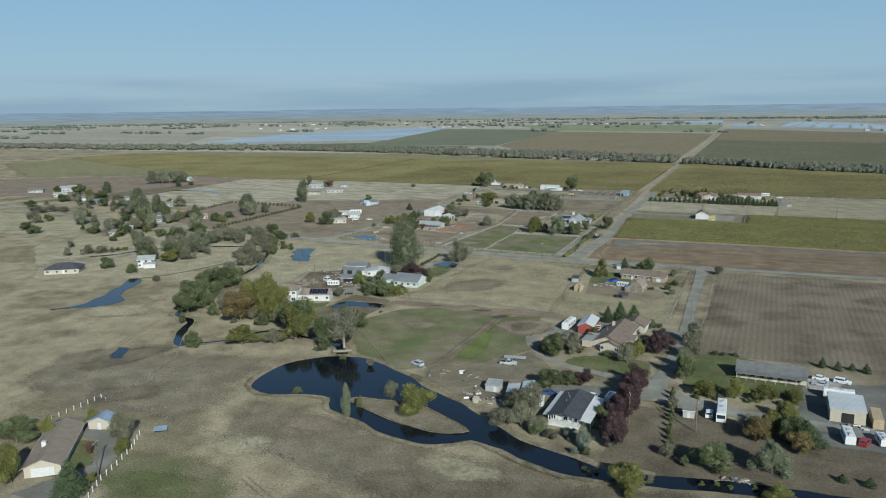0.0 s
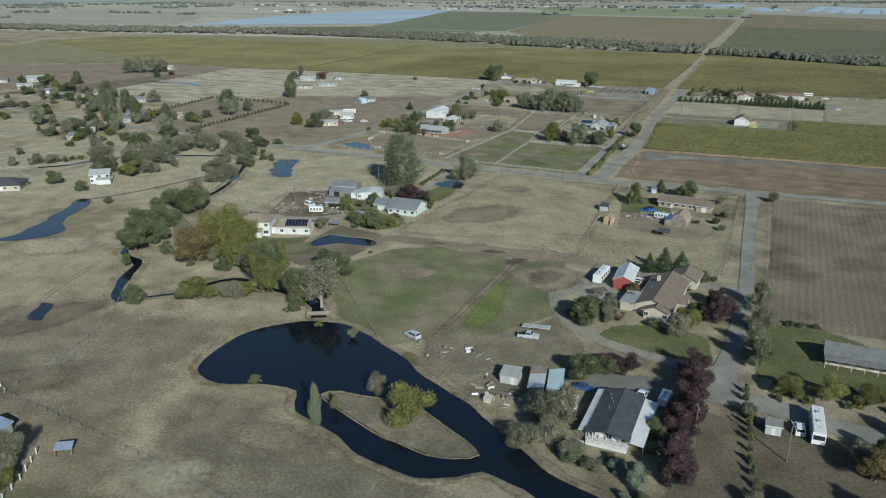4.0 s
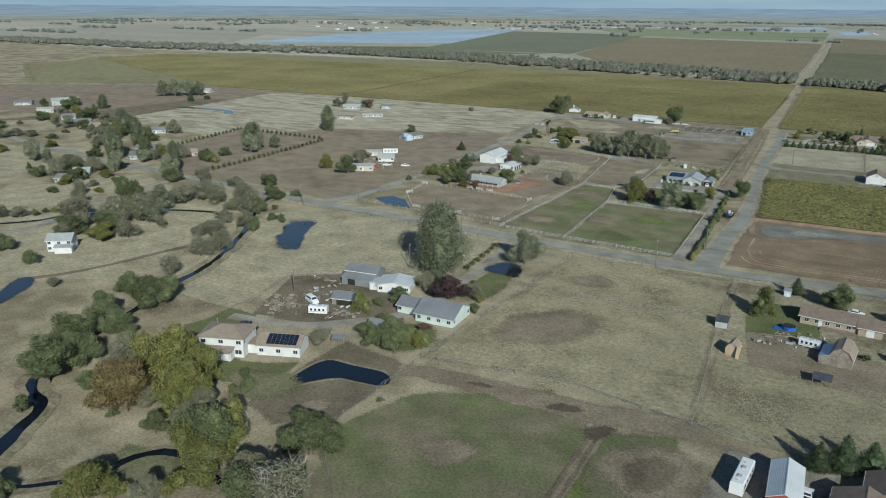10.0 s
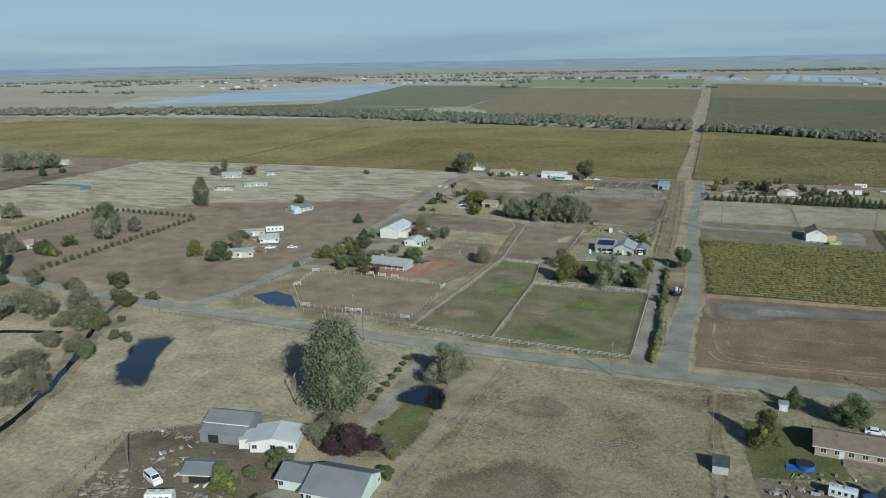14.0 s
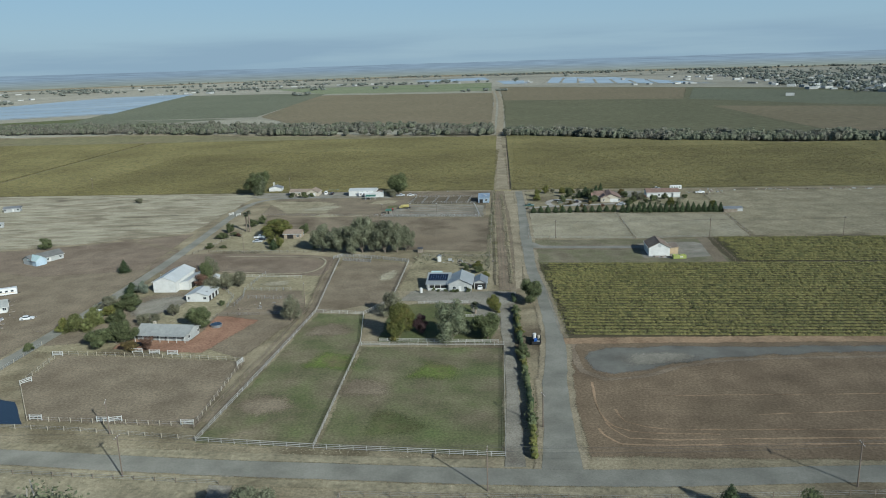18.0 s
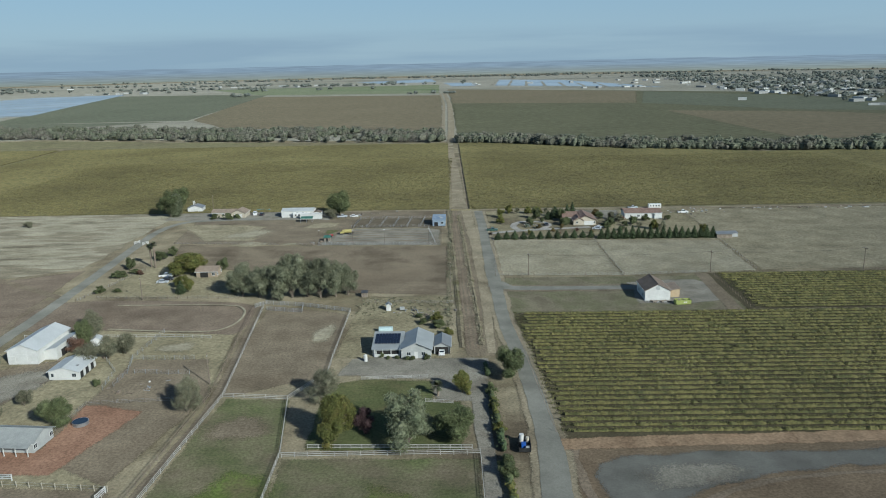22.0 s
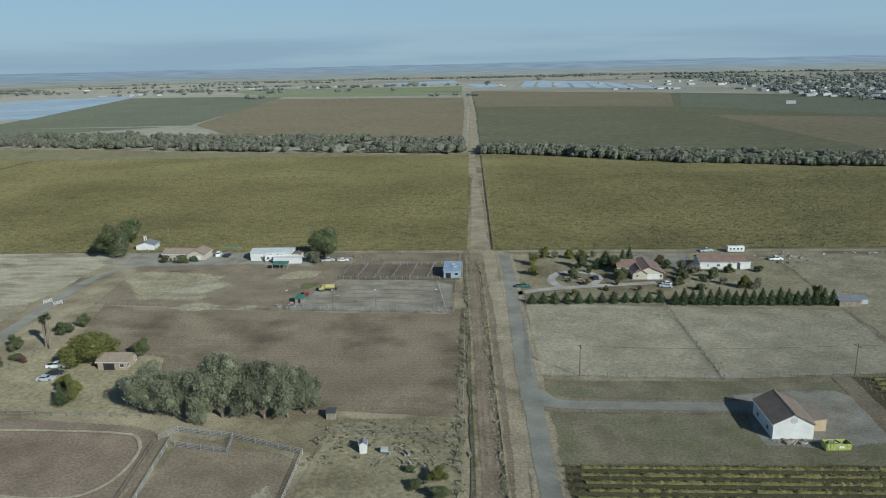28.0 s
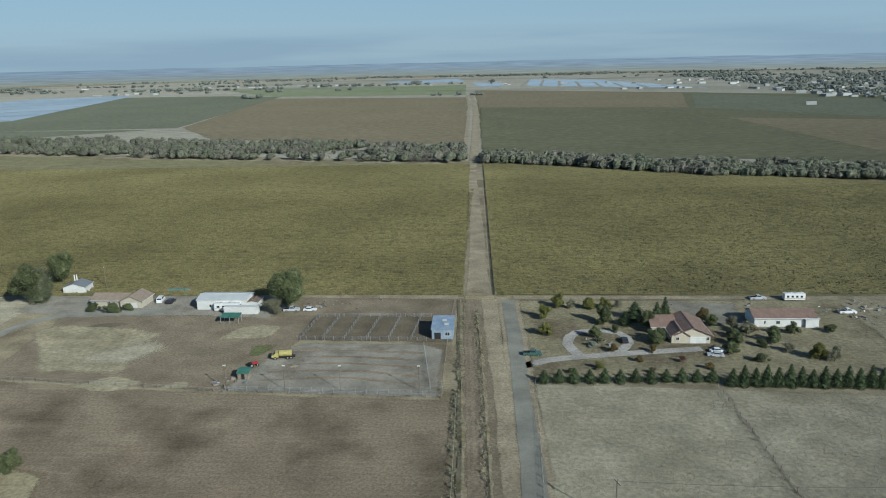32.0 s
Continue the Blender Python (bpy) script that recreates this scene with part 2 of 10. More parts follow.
M_FARVINE_O = land("far_orange_vines", [(0.185, 0.157, 0.098), (0.21, 0.176, 0.112)], 0.006, bands=("Y", 0.11, 0.035))
M_FARVINE_D = land("far_dark_vines", [(0.138, 0.146, 0.098), (0.163, 0.168, 0.114)], 0.006, bands=("Y", 0.11, 0.035))
M_FARGREEN = land("far_green_field", [(0.185, 0.21, 0.115), (0.22, 0.24, 0.145), (0.15, 0.19, 0.09)], 0.006, stretch=(0.3, 1, 1))
M_FARPALE = land("far_haze_paled_field", [(0.25, 0.235, 0.18), (0.31, 0.295, 0.235)], 0.004, stretch=(0.25, 1, 1))
M_FARLAND = land("far_patchwork_haze_tone", [(0.235, 0.225, 0.175), (0.30, 0.285, 0.22), (0.35, 0.33, 0.265), (0.205, 0.205, 0.16)], 0.0022, stretch=(0.3, 1, 1))
# pale base colour stands in for the sky mirrored by the paddies
M_SILVER = mat("paddy_water_sky_tone", [(0.34, 0.38, 0.40), (0.45, 0.48, 0.49)], 0.004, 0.25, local=False, fine=0.1, bscale=0.05, spec=0.5)


def water(name, col, bump=0.01):
    m = mat(name, [col, tuple(c * 1.3 for c in col)], 0.05, 0.045, bump, 1.4, fine=0.05, local=False, spec=0.26)
    return m


M_WATER = water("dark_pond_water", (0.006, 0.009, 0.014), 0.004)
M_BLUEWATER = water("shallow_blue_water", (0.02, 0.032, 0.05), 0.004)

M_FLOOD = land("flood_water", [(0.008, 0.009, 0.014), (0.013, 0.014, 0.02)], 0.05, bump=0.0, fine=0.05)
M_FLOOD.node_tree.nodes["Principled BSDF"].inputs["Roughness"].default_value = 0.06
M_FLOOD.node_tree.nodes["Principled BSDF"].inputs["Specular IOR Level"].default_value = 0.3

L_OAK = leaf("oak_leaves", [(0.076, 0.092, 0.043), (0.12, 0.134, 0.062)])
L_YGR = leaf("yellow_green_leaves", [(0.098, 0.112, 0.036), (0.134, 0.138, 0.042), (0.165, 0.145, 0.047)])
L_GREY = leaf("grey_olive_leaves", [(0.13, 0.132, 0.084), (0.19, 0.182, 0.122)])
L_CONIF = leaf("conifer_needles", [(0.042, 0.062, 0.03), (0.07, 0.09, 0.042)])
L_PURPLE = leaf("purple_plum_leaves", [(0.05, 0.032, 0.034), (0.08, 0.048, 0.048)])
L_AUTUMN = leaf("autumn_orange_leaves", [(0.115, 0.102, 0.042), (0.142, 0.106, 0.046), (0.152, 0.122, 0.052)])
L_RED = leaf("red_autumn_leaves", [(0.115, 0.068, 0.05), (0.155, 0.095, 0.066)])
L_EUC = leaf("eucalyptus_leaves", [(0.078, 0.09, 0.052), (0.122, 0.13, 0.078)])
L_GROVE = leaf("grove_leaves", [(0.125, 0.136, 0.084), (0.185, 0.19, 0.124)])
L_SILVER = leaf("silvery_leaves", [(0.105, 0.122, 0.07), (0.158, 0.168, 0.105)])
L_WILLOW = leaf("willow_leaves", [(0.115, 0.13, 0.045), (0.16, 0.165, 0.065)])
L_SAGE = leaf("sage_blue_leaves", [(0.13, 0.155, 0.115), (0.18, 0.20, 0.155)])
L_WOOD = leaf("far_woodland_leaves", [(0.10, 0.104, 0.078), (0.13, 0.13, 0.098), (0.165, 0.155, 0.122)])
L_WOOD_DARK = leaf("far_dark_leaves", [(0.07, 0.08, 0.056), (0.098, 0.106, 0.072), (0.125, 0.126, 0.088)])
L_WOOD_BARE = leaf("far_bare_twigs", [(0.15, 0.138, 0.112), (0.19, 0.175, 0.145), (0.125, 0.12, 0.09)])
# distance haze painted into these leaves: greyer and lighter than near trees
L_FARTREE = leaf("haze_paled_tree_leaves", [(0.145, 0.16, 0.138), (0.18, 0.195, 0.168)])
M_FARROOF = mat("far_pale_roofs", [(0.30, 0.31, 0.30), (0.42, 0.42, 0.40)], 0.01, 0.8, island=0.4)
M_VINEHULL = mat("vine_canopy", [(0.075, 0.08, 0.033), (0.12, 0.118, 0.047), (0.168, 0.152, 0.058), (0.092, 0.094, 0.038)], 0.3, 0.75, fine=0.4, bscale=1.6, mid=(0.05, 0.12), local=False, spec=0.2, matt=0.6)
M_VINEHULL_N = mat("north_vine_canopy", [(0.09, 0.083, 0.043), (0.118, 0.108, 0.05), (0.148, 0.13, 0.058), (0.104, 0.092, 0.046)], 0.2, 0.75, fine=0.4, bscale=1.0, mid=(0.012, 0.22), local=False, spec=0.2, matt=0.6)
L_VINE = mat("vine_leaves", [(0.08, 0.085, 0.034), (0.12, 0.122, 0.046), (0.172, 0.156, 0.058)], 0.035, 0.75, fine=0.35, bscale=0.9, island=0.45, local=False, spec=0.2)
L_VINE_N = mat("north_vine_leaves", [(0.088, 0.08, 0.04), (0.112, 0.102, 0.046), (0.148, 0.13, 0.055), (0.10, 0.092, 0.043)], 0.012, 0.75, fine=0.35, bscale=0.5, island=0.25, local=False, spec=0.2)
M_TUFTS = mat("dry_grass_blades", [(0.215, 0.193, 0.136), (0.29, 0.264, 0.186), (0.245, 0.22, 0.152)], 0.05, 0.9, fine=0.2, bscale=1.0, island=0.14, local=False, spec=0.1, matt=0.7)
M_BARK = mat("bark", [(0.11, 0.085, 0.065), (0.19, 0.16, 0.13)], 1.5, 0.9, 0.03, 8, each=0.2)
M_PALEBARK = mat("pale_bark", [(0.25, 0.228, 0.195), (0.35, 0.325, 0.285)], 1.2, 0.8, 0.02, 6)

M_WHITE = mat("white_paint", [(0.53, 0.53, 0.505), (0.62, 0.62, 0.595)], 0.5, 0.6, fine=0.06)
M_FENCE = mat("weathered_white_paint", [(0.36, 0.35, 0.32), (0.48, 0.47, 0.44)], 1.0, 0.7, fine=0.15, each=0.2)
M_CREAM = mat("cream_paint", [(0.42, 0.375, 0.295), (0.49, 0.44, 0.35)], 0.5, 0.7, fine=0.06)
M_TAN = mat("tan_siding", [(0.28, 0.225, 0.16), (0.35, 0.285, 0.205)], 0.5, 0.75, fine=0.08, bands=("Z", 3.0, 0.05))
M_GREYWALL = mat("grey_siding", [(0.33, 0.34, 0.33), (0.42, 0.43, 0.42)], 0.5, 0.75, fine=0.08)
M_GREENWALL = mat("pale_green_siding", [(0.46, 0.53, 0.47), (0.54, 0.60, 0.54)], 0.5, 0.75, fine=0.06, bands=("Z", 3.0, 0.05))
M_BLUEWALL = mat("pale_blue_siding", [(0.36, 0.45, 0.53), (0.44, 0.53, 0.60)], 0.5, 0.75, fine=0.06)
M_BARNRED = mat("barn_red_siding", [(0.24, 0.062, 0.05), (0.30, 0.08, 0.065)], 0.5, 0.7, fine=0.1)
M_OLDWOOD = mat("weathered_boards", [(0.17, 0.14, 0.11), (0.29, 0.25, 0.20)], 0.8, 0.9, 0.02, 6, bands=("X", 2.2, 0.15))
M_WOOD = mat("weathered_wood", [(0.16, 0.125, 0.095), (0.26, 0.215, 0.17)], 1.0, 0.9, 0.01, 6, each=0.25)
M_TANWOOD = mat("tan_plywood", [(0.38, 0.29, 0.18), (0.46, 0.36, 0.235)], 0.6, 0.8, fine=0.1)
M_GREYMETAL = mat("grey_metal_roofing", [(0.22, 0.225, 0.225), (0.29, 0.295, 0.295)], 0.15, 0.45, 0.02, bands=("X", 1.1, 0.05, 0.05), metal=0.3, fine=0.05)
M_WHITEMETAL = mat("white_metal_roofing", [(0.46, 0.475, 0.465), (0.56, 0.575, 0.565)], 0.15, 0.5, 0.02, bands=("X", 1.1, 0.05, 0.05), fine=0.05)
M_PALEMETAL = mat("pale_grey_metal_roofing", [(0.29, 0.305, 0.30), (0.37, 0.385, 0.38)], 0.15, 0.5, 0.02, bands=("X", 1.1, 0.05, 0.05), metal=0.1, fine=0.05)
M_TURQ = mat("turquoise_metal_roofing", [(0.40, 0.52, 0.52), (0.52, 0.63, 0.62)], 0.15, 0.5, 0.02, bands=("X", 1.1, 0.05, 0.05), fine=0.05)
M_BLUEMETAL = mat("blue_grey_metal_sheets", [(0.24, 0.31, 0.40), (0.36, 0.43, 0.50)], 0.35, 0.45, 0.02, bands=("X", 1.1, 0.06, 0.05), metal=0.2)
M_SH_BROWN = mat("brown_shingles", [(0.165, 0.128, 0.098), (0.22, 0.172, 0.134)], 0.6, 0.9, 0.02, 5, fine=0.15, bands=("Y", 3.0, 0.06))
M_SH_PALEBROWN = mat("sandy_brown_shingles", [(0.245, 0.195, 0.148), (0.31, 0.25, 0.195)], 0.6, 0.9, 0.02, 5, fine=0.12, bands=("Y", 3.0, 0.06))
M_SH_GREY = mat("grey_shingles", [(0.13, 0.13, 0.124), (0.18, 0.18, 0.172)], 0.6, 0.9, 0.02, 5, fine=0.12, bands=("Y", 3.0, 0.06))
M_SH_DARK = mat("dark_shingles", [(0.055, 0.058, 0.065), (0.085, 0.088, 0.095)], 0.6, 0.9, 0.02, 5, fine=0.15, bands=("Y", 3.0, 0.06))
M_SH_LIGHT = mat("light_grey_shingles", [(0.29, 0.30, 0.285), (0.37, 0.38, 0.36)], 0.6, 0.85, 0.02, 5, fine=0.1, bands=("Y", 3.0, 0.05))
M_TILE = mat("terracotta_tiles", [(0.19, 0.128, 0.10), (0.25, 0.172, 0.138)], 0.6, 0.8, 0.03, 5, fine=0.15, bands=("X", 2.6, 0.08))
M_GLASS = mat("dark_window_glass", [(0.02, 0.028, 0.035), (0.04, 0.05, 0.06)], 0.5, 0.06, fine=0.0, spec=0.8)
M_SOLAR = mat("solar_cells", [(0.012, 0.016, 0.03), (0.02, 0.026, 0.045)], 0.5, 0.15, fine=0.0, spec=0.6)
M_DARK = mat("shade_panel_and_dark_parts", [(0.02, 0.02, 0.02), (0.035, 0.033, 0.03)], 0.5, 0.9)
M_TYRE = mat("tyre_rubber", [(0.015, 0.015, 0.015), (0.03, 0.03, 0.03)], 2, 0.85)
M_CHROME = mat("dull_metal", [(0.45, 0.46, 0.47), (0.6, 0.6, 0.6)], 1, 0.35, metal=0.8)
M_STEEL = mat("galvanised_steel", [(0.38, 0.39, 0.40), (0.50, 0.51, 0.52)], 1.5, 0.5, metal=0.5)
M_LAMP_RED = mat("red_lens", [(0.3, 0.01, 0.01), (0.35, 0.02, 0.02)], 1, 0.2)
M_POLE = mat("creosoted_pole", [(0.13, 0.10, 0.08), (0.20, 0.165, 0.135)], 0.8, 0.9, each=0.2)
M_WIRE = mat("cable_black", [(0.05, 0.05, 0.05), (0.07, 0.07, 0.07)], 1, 0.6)
M_YELLOW = mat("yellow_paint", [(0.36, 0.31, 0.11), (0.44, 0.38, 0.15)], 1, 0.5)
M_LIME = mat("lime_green_paint", [(0.30, 0.34, 0.10), (0.36, 0.40, 0.13)], 1, 0.5)
M_BLUE = mat("blue_tarp", [(0.02, 0.08, 0.32), (0.04, 0.13, 0.45)], 1, 0.4)
M_GREENMETAL = mat("green_metal_roofing", [(0.05, 0.14, 0.10), (0.08, 0.20, 0.15)], 0.5, 0.5)
M_POOL = water("pool_water", (0.05, 0.28, 0.36), 0.003)
M_JUNK = mat("mixed_scrap", [(0.10, 0.085, 0.07), (0.19, 0.16, 0.125), (0.26, 0.235, 0.20), (0.15, 0.115, 0.09)], 1.2, 0.8, island=0.5)
PAINTS = {}


def paint(col):
    if col not in PAINTS:
        PAINTS[col] = mat("car_paint", [tuple(c * 0.9 for c in col), col], 0.5, 0.3, fine=0.03, spec=0.6)
    return PAINTS[col]


# ---- builders ----
class Shape:
    """Collects boxes, prisms and tubes into one mesh."""

    def __init__(self):
        self.v, self.f = [], []

    def add(self, verts, faces):
        k = len(self.v)
        self.v.extend(verts)
        self.f.extend([tuple(i + k for i in f) for f in faces])
        return self

    def box(self, x, y, z, sx, sy, sz, rz=0.0):
        c, s = math.cos(rz), math.sin(rz)
        vs = []
        for dz in (0, sz):
            for dx, dy in ((-sx / 2, -sy / 2), (sx / 2, -sy / 2), (sx / 2, sy / 2), (-sx / 2, sy / 2)):
                vs.append((x + dx * c - dy * s, y + dx * s + dy * c, z + dz))
        return self.add(vs, [(3, 2, 1, 0), (4, 5, 6, 7), (0, 1, 5, 4), (1, 2, 6, 5), (2, 3, 7, 6), (3, 0, 4, 7)])

    def prism(self, prof, a, b, axis="x", top=None):
        """A profile of (across, up) points swept along an axis from a to b; top: another profile at the far end."""
        n = len(prof)
        put = (lambda t, u, w: (t, u, w)) if axis == "x" else (lambda t, u, w: (u, t, w))
        vs = [put(a, u, w) for u, w in prof] + [put(b, u, w) for u, w in (top or prof)]
        fs = [tuple(range(n))[::-1], tuple(range(n, 2 * n))]
        fs += [(i, (i + 1) % n, n + (i + 1) % n, n + i) for i in range(n)]
        if axis != "x":
            fs = [f[::-1] for f in fs]
        return self.add(vs, fs)

    def tube(self, p, q, r0, r1, n=6):
        p, q = Vector(p), Vector(q)
        d = (q - p).normalized()
        s = d.cross(Vector((0.3, 0.9, 0.1)) if abs(d.z) > 0.9 else Vector((0, 0, 1))).normalized()
        t = d.cross(s)
        vs = [tuple(o + (s * math.cos(2 * math.pi * i / n) + t * math.sin(2 * math.pi * i / n)) * r) for o, r in ((p, r0), (q, r1)) for i in range(n)]
        fs = [tuple(range(n)), tuple(range(2 * n - 1, n - 1, -1))] + [(i, n + i, n + (i + 1) % n, (i + 1) % n) for i in range(n)]
        return self.add(vs, fs)

    def blob(self, c, r, rng, n=7, m=5, rough=0.18):
        """A lumpy closed form."""
        vs = [(c[0], c[1], c[2] - r[2])]
        for j in range(1, m):
            a = math.pi * j / m
            for i in range(n):
                b = 2 * math.pi * (i + 0.5 * (j % 2)) / n
                k = 1 + rng.uniform(-rough, rough)
                vs.append((c[0] + r[0] * math.sin(a) * math.cos(b) * k, c[1] + r[1] * math.sin(a) * math.sin(b) * k, c[2] - r[2] * math.cos(a) * k))
        vs.append((c[0], c[1], c[2] + r[2]))
        fs = [(0, 1 + (i + 1) % n, 1 + i) for i in range(n)]
        for j in range(m - 2):
            for i in range(n):
                a, b = 1 + j * n + i, 1 + j * n + (i + 1) % n
                fs.append((a, b, b + n, a + n))
        e = len(vs) - 1
        fs += [(e, e - n + i, e - n + (i + 1) % n) for i in range(n)]
        return self.add(vs, fs)

    def mesh(self, name, material, smooth=False):
        me = bpy.data.meshes.new(name)
        me.from_pydata(self.v, [], self.f)
        me.materials.append(material)
        if smooth:
            me.shade_smooth()
        return me

    def make(self, name, material, parent=None, label="", smooth=False, m=None):
        ob = new(name, self.mesh(name, material, smooth))
        if parent:
            ob.parent = parent
        if label:
            ob["label"] = label
        if m is not None:
            ob.matrix_basis = m
        return ob


def thing(name, x, y, rz, label, category, group="", z=0.0):
    ob = new(name)
    ob.empty_display_size = 0.5
    ob.matrix_basis = pose(x, y, z, 0, 0, rz)
    return tagged(ob, label, category, group)


def wobble(x, y, s, k=0.0):
    return noise.noise((x * s + k, y * s - k, 3.7 + k))


def outline(pts, step=5.0, rough=0.6, smooth=False):
    """A closed outline with an uneven edge."""
    n, out = len(pts), []
    P = [Vector((*p, 0)) for p in pts]
    for i in range(n):
        a, b = P[i], P[(i + 1) % n]
        k = max(1, int((b - a).length / step))
        for j in range(k):
            t = j / k
            if smooth:
                p0, p3 = P[i - 1], P[(i + 2) % n]
                q = 0.5 * ((2 * a) + (b - p0) * t + (2 * p0 - 5 * a + 4 * b - p3) * t * t + (3 * a - p0 - 3 * b + p3) * t ** 3)
            else:
                q = a.lerp(b, t)
            q = q + Vector((wobble(q.x, q.y, 0.13), wobble(q.x, q.y, 0.13, 40), 0)) * rough
            out.append((q.x, q.y))
    return out


LAID = [0]


def lift(z):
    """Lays each sheet a few millimetres over the last."""
    LAID[0] += 1
    return z + 0.004 * (LAID[0] % 9)


def sheet(name, pts, z, material, label, category, rough=0.6, step=5.0, smooth=False, kind="structure", soft=2.0):
    """A piece of ground; its cover thins out over a rim as wide as soft."""
    z = lift(z)
    ring = outline(pts, step, rough, smooth)
    n = len(ring)
    if sum(ring[i - 1][0] * ring[i][1] - ring[i][0] * ring[i - 1][1] for i in range(n)) < 0:
        ring.reverse()
    rings = []
    for off in ((soft / 2, -soft / 2) if soft else (0.0,)):
        out = []
        for i, (x, y) in enumerate(ring):
            d = Vector(ring[(i + 1) % n]) - Vector(ring[i - 1])
            d = d.normalized() if d.length > 1e-6 else Vector((1, 0))
            out.append((x + d.y * off, y - d.x * off, z))
        rings.append(out)
    V = [q for r in rings for q in r]
    b = len(V) - n
    F = [(i, (i + 1) % n, n + (i + 1) % n, n + i) for i in range(n)] if soft else []
    for f in tessellate_polygon([[Vector((q[0], q[1], 0)) for q in rings[-1]]]):
        p0, p1, p2 = (rings[-1][k] for k in f)
        up = (p1[0] - p0[0]) * (p2[1] - p0[1]) - (p1[1] - p0[1]) * (p2[0] - p0[0])
        F.append(tuple(b + k for k in (f if up > 0 else f[::-1])))
    me = bpy.data.meshes.new(name)
    me.from_pydata(V, [], F)
    set_cover(me, ([0.0] * n if soft else []) + [1.0] * n)
    me.materials.append(material)
    return tagged(new(name, me), label, category, kind=kind)


def patch(name, pts, z, material, label, category, rough=1.5, solid=0.4):
    """A rounded patch whose cover thins out from its middle part to its rim."""
    z = lift(z)
    ring = outline(pts, 2.5, rough, True)
    n = len(ring)
    cx, cy = sum(q[0] for q in ring) / n, sum(q[1] for q in ring) / n
    V = [(cx, cy, z)] + [(cx + (x - cx) * k, cy + (y - cy) * k, z) for k in (solid, 1.15) for x, y in ring]
    F = []
    for i in range(n):
        j = (i + 1) % n
        F += [(0, 1 + i, 1 + j), (1 + i, 1 + n + i, 1 + n + j, 1 + j)]
    me = bpy.data.meshes.new(name)
    me.from_pydata(V, [], F)
    set_cover(me, [1.0] * (n + 1) + [0.0] * n)
    me.materials.append(material)
    return tagged(new(name, me), label, category, kind="structure")


def strip(name, pts, width, z, material, label, category, rough=0.25, step=4.0, crown=0.0, kind="structure", soft=0.6):
    """A road or track along a line, with uneven edges; width: one number, or one for each point."""
    z = lift(z)
    P = [Vector((p[0], p[1], 0)) for p in pts]
    Wd = width if isinstance(width, (list, tuple)) else [width] * len(P)
    line = []
    for i in range(len(P) - 1):
        a, b = P[i], P[i + 1]
        p0, p3 = P[max(0, i - 1)], P[min(len(P) - 1, i + 2)]
        k = max(1, int((b - a).length / step))
        for j in range(k + (i == len(P) - 2)):
            t = j / k
            q = 0.5 * ((2 * a) + (b - p0) * t + (2 * p0 - 5 * a + 4 * b - p3) * t * t + (3 * a - p0 - 3 * b + p3) * t ** 3)
            line.append((q, Wd[i] * (1 - t) + Wd[i + 1] * t))
    vs, fs = [], []
    for i, (q, w) in enumerate(line):
        d = (line[min(i + 1, len(line) - 1)][0] - line[max(0, i - 1)][0]).normalized()
        s = Vector((-d.y, d.x, 0))
        k = min(soft, w * 0.25)
        wl_, wr = w / 2 + wobble(q.x, q.y, 0.2, 11) * rough * 0.9, w / 2 + wobble(q.x, q.y, 0.2, 29) * rough * 0.9
        for u, h in ((wl_ + k / 2, 0), (wl_ - k / 2, crown * 0.2), (0, crown), (-wr + k / 2, crown * 0.2), (-wr - k / 2, 0)):
            p = q + s * u
            vs.append((p.x, p.y, z + h))
    for i in range(len(line) - 1):
        a = 5 * i
        fs += [(a + 5 + j, a + j, a + j + 1, a + 6 + j) for j in range(4)]
    me = bpy.data.meshes.new(name)
    me.from_pydata(vs, [], fs)
    set_cover(me, [0.0, 1.0, 1.0, 1.0, 0.0] * len(line))
    me.materials.append(material)
    ob = tagged(new(name, me), label, category, kind=kind)
    return ob

# ---- ground ----
def disc(name, cx, cy, r, z, material, label, category):
    n = 96
    vs = [(cx, cy, z)]
    for q in (600, 1400, r):
        vs += [(cx + q * math.cos(2 * math.pi * i / n), cy + q * math.sin(2 * math.pi * i / n), z) for i in range(n)]
    fs = [(0, 1 + i, 1 + (i + 1) % n) for i in range(n)]
    for k in (0, 1):
        a = 1 + k * n
        fs += [(a + i, a + n + i, a + n + (i + 1) % n, a + (i + 1) % n) for i in range(n)]
    me = bpy.data.meshes.new(name)
    me.from_pydata(vs, [], fs)
    set_cover(me, [1.0] * len(vs))
    me.materials.append(material)
    return tagged(new(name, me), label, category, kind="structure")


disc("ground", -100, 400, 4480, 0.0, M_GROUND, "dry brown valley grassland reaching the horizon", "ground")
Z1, Z2, Z3, Z4 = 0.04, 0.08, 0.12, 0.17
field = sheet
field("ground_far", [(-4000, 1190), (-1300, 1150), (-600, 1210), (-118, 1100), (160, 980), (1200, 900), (4000, 700), (3300, 2900), (1500, 4300), (-1500, 4400), (-3500, 3100)], 0.03, M_FARLAND, "hazy patchwork of far flat farmland", "farmland", 8, 60)
# fields by the road
field("vineyard_ground", [(-87, 449), (150, 455), (150, 540), (-86, 537)], Z1, M_VINESOIL, "bare soil between green vine rows", "vineyard")
field("vineyard_ground", [(-7, 539), (150, 541), (150, 585), (-7, 583)], Z1, M_VINESOIL, "bare soil between green vine rows", "vineyard")
field("vineyard_ground_north", [(-110, 721), (-116, 1076), (-232, 1102), (-400, 1135), (-600, 1190), (-1100, 1150), (-1150, 810), (-880, 640), (-690, 736), (-530, 728), (-310, 738)], Z1, M_WESTVINE, "soil of a wide yellowing vineyard", "vineyard", 1.0, 12)
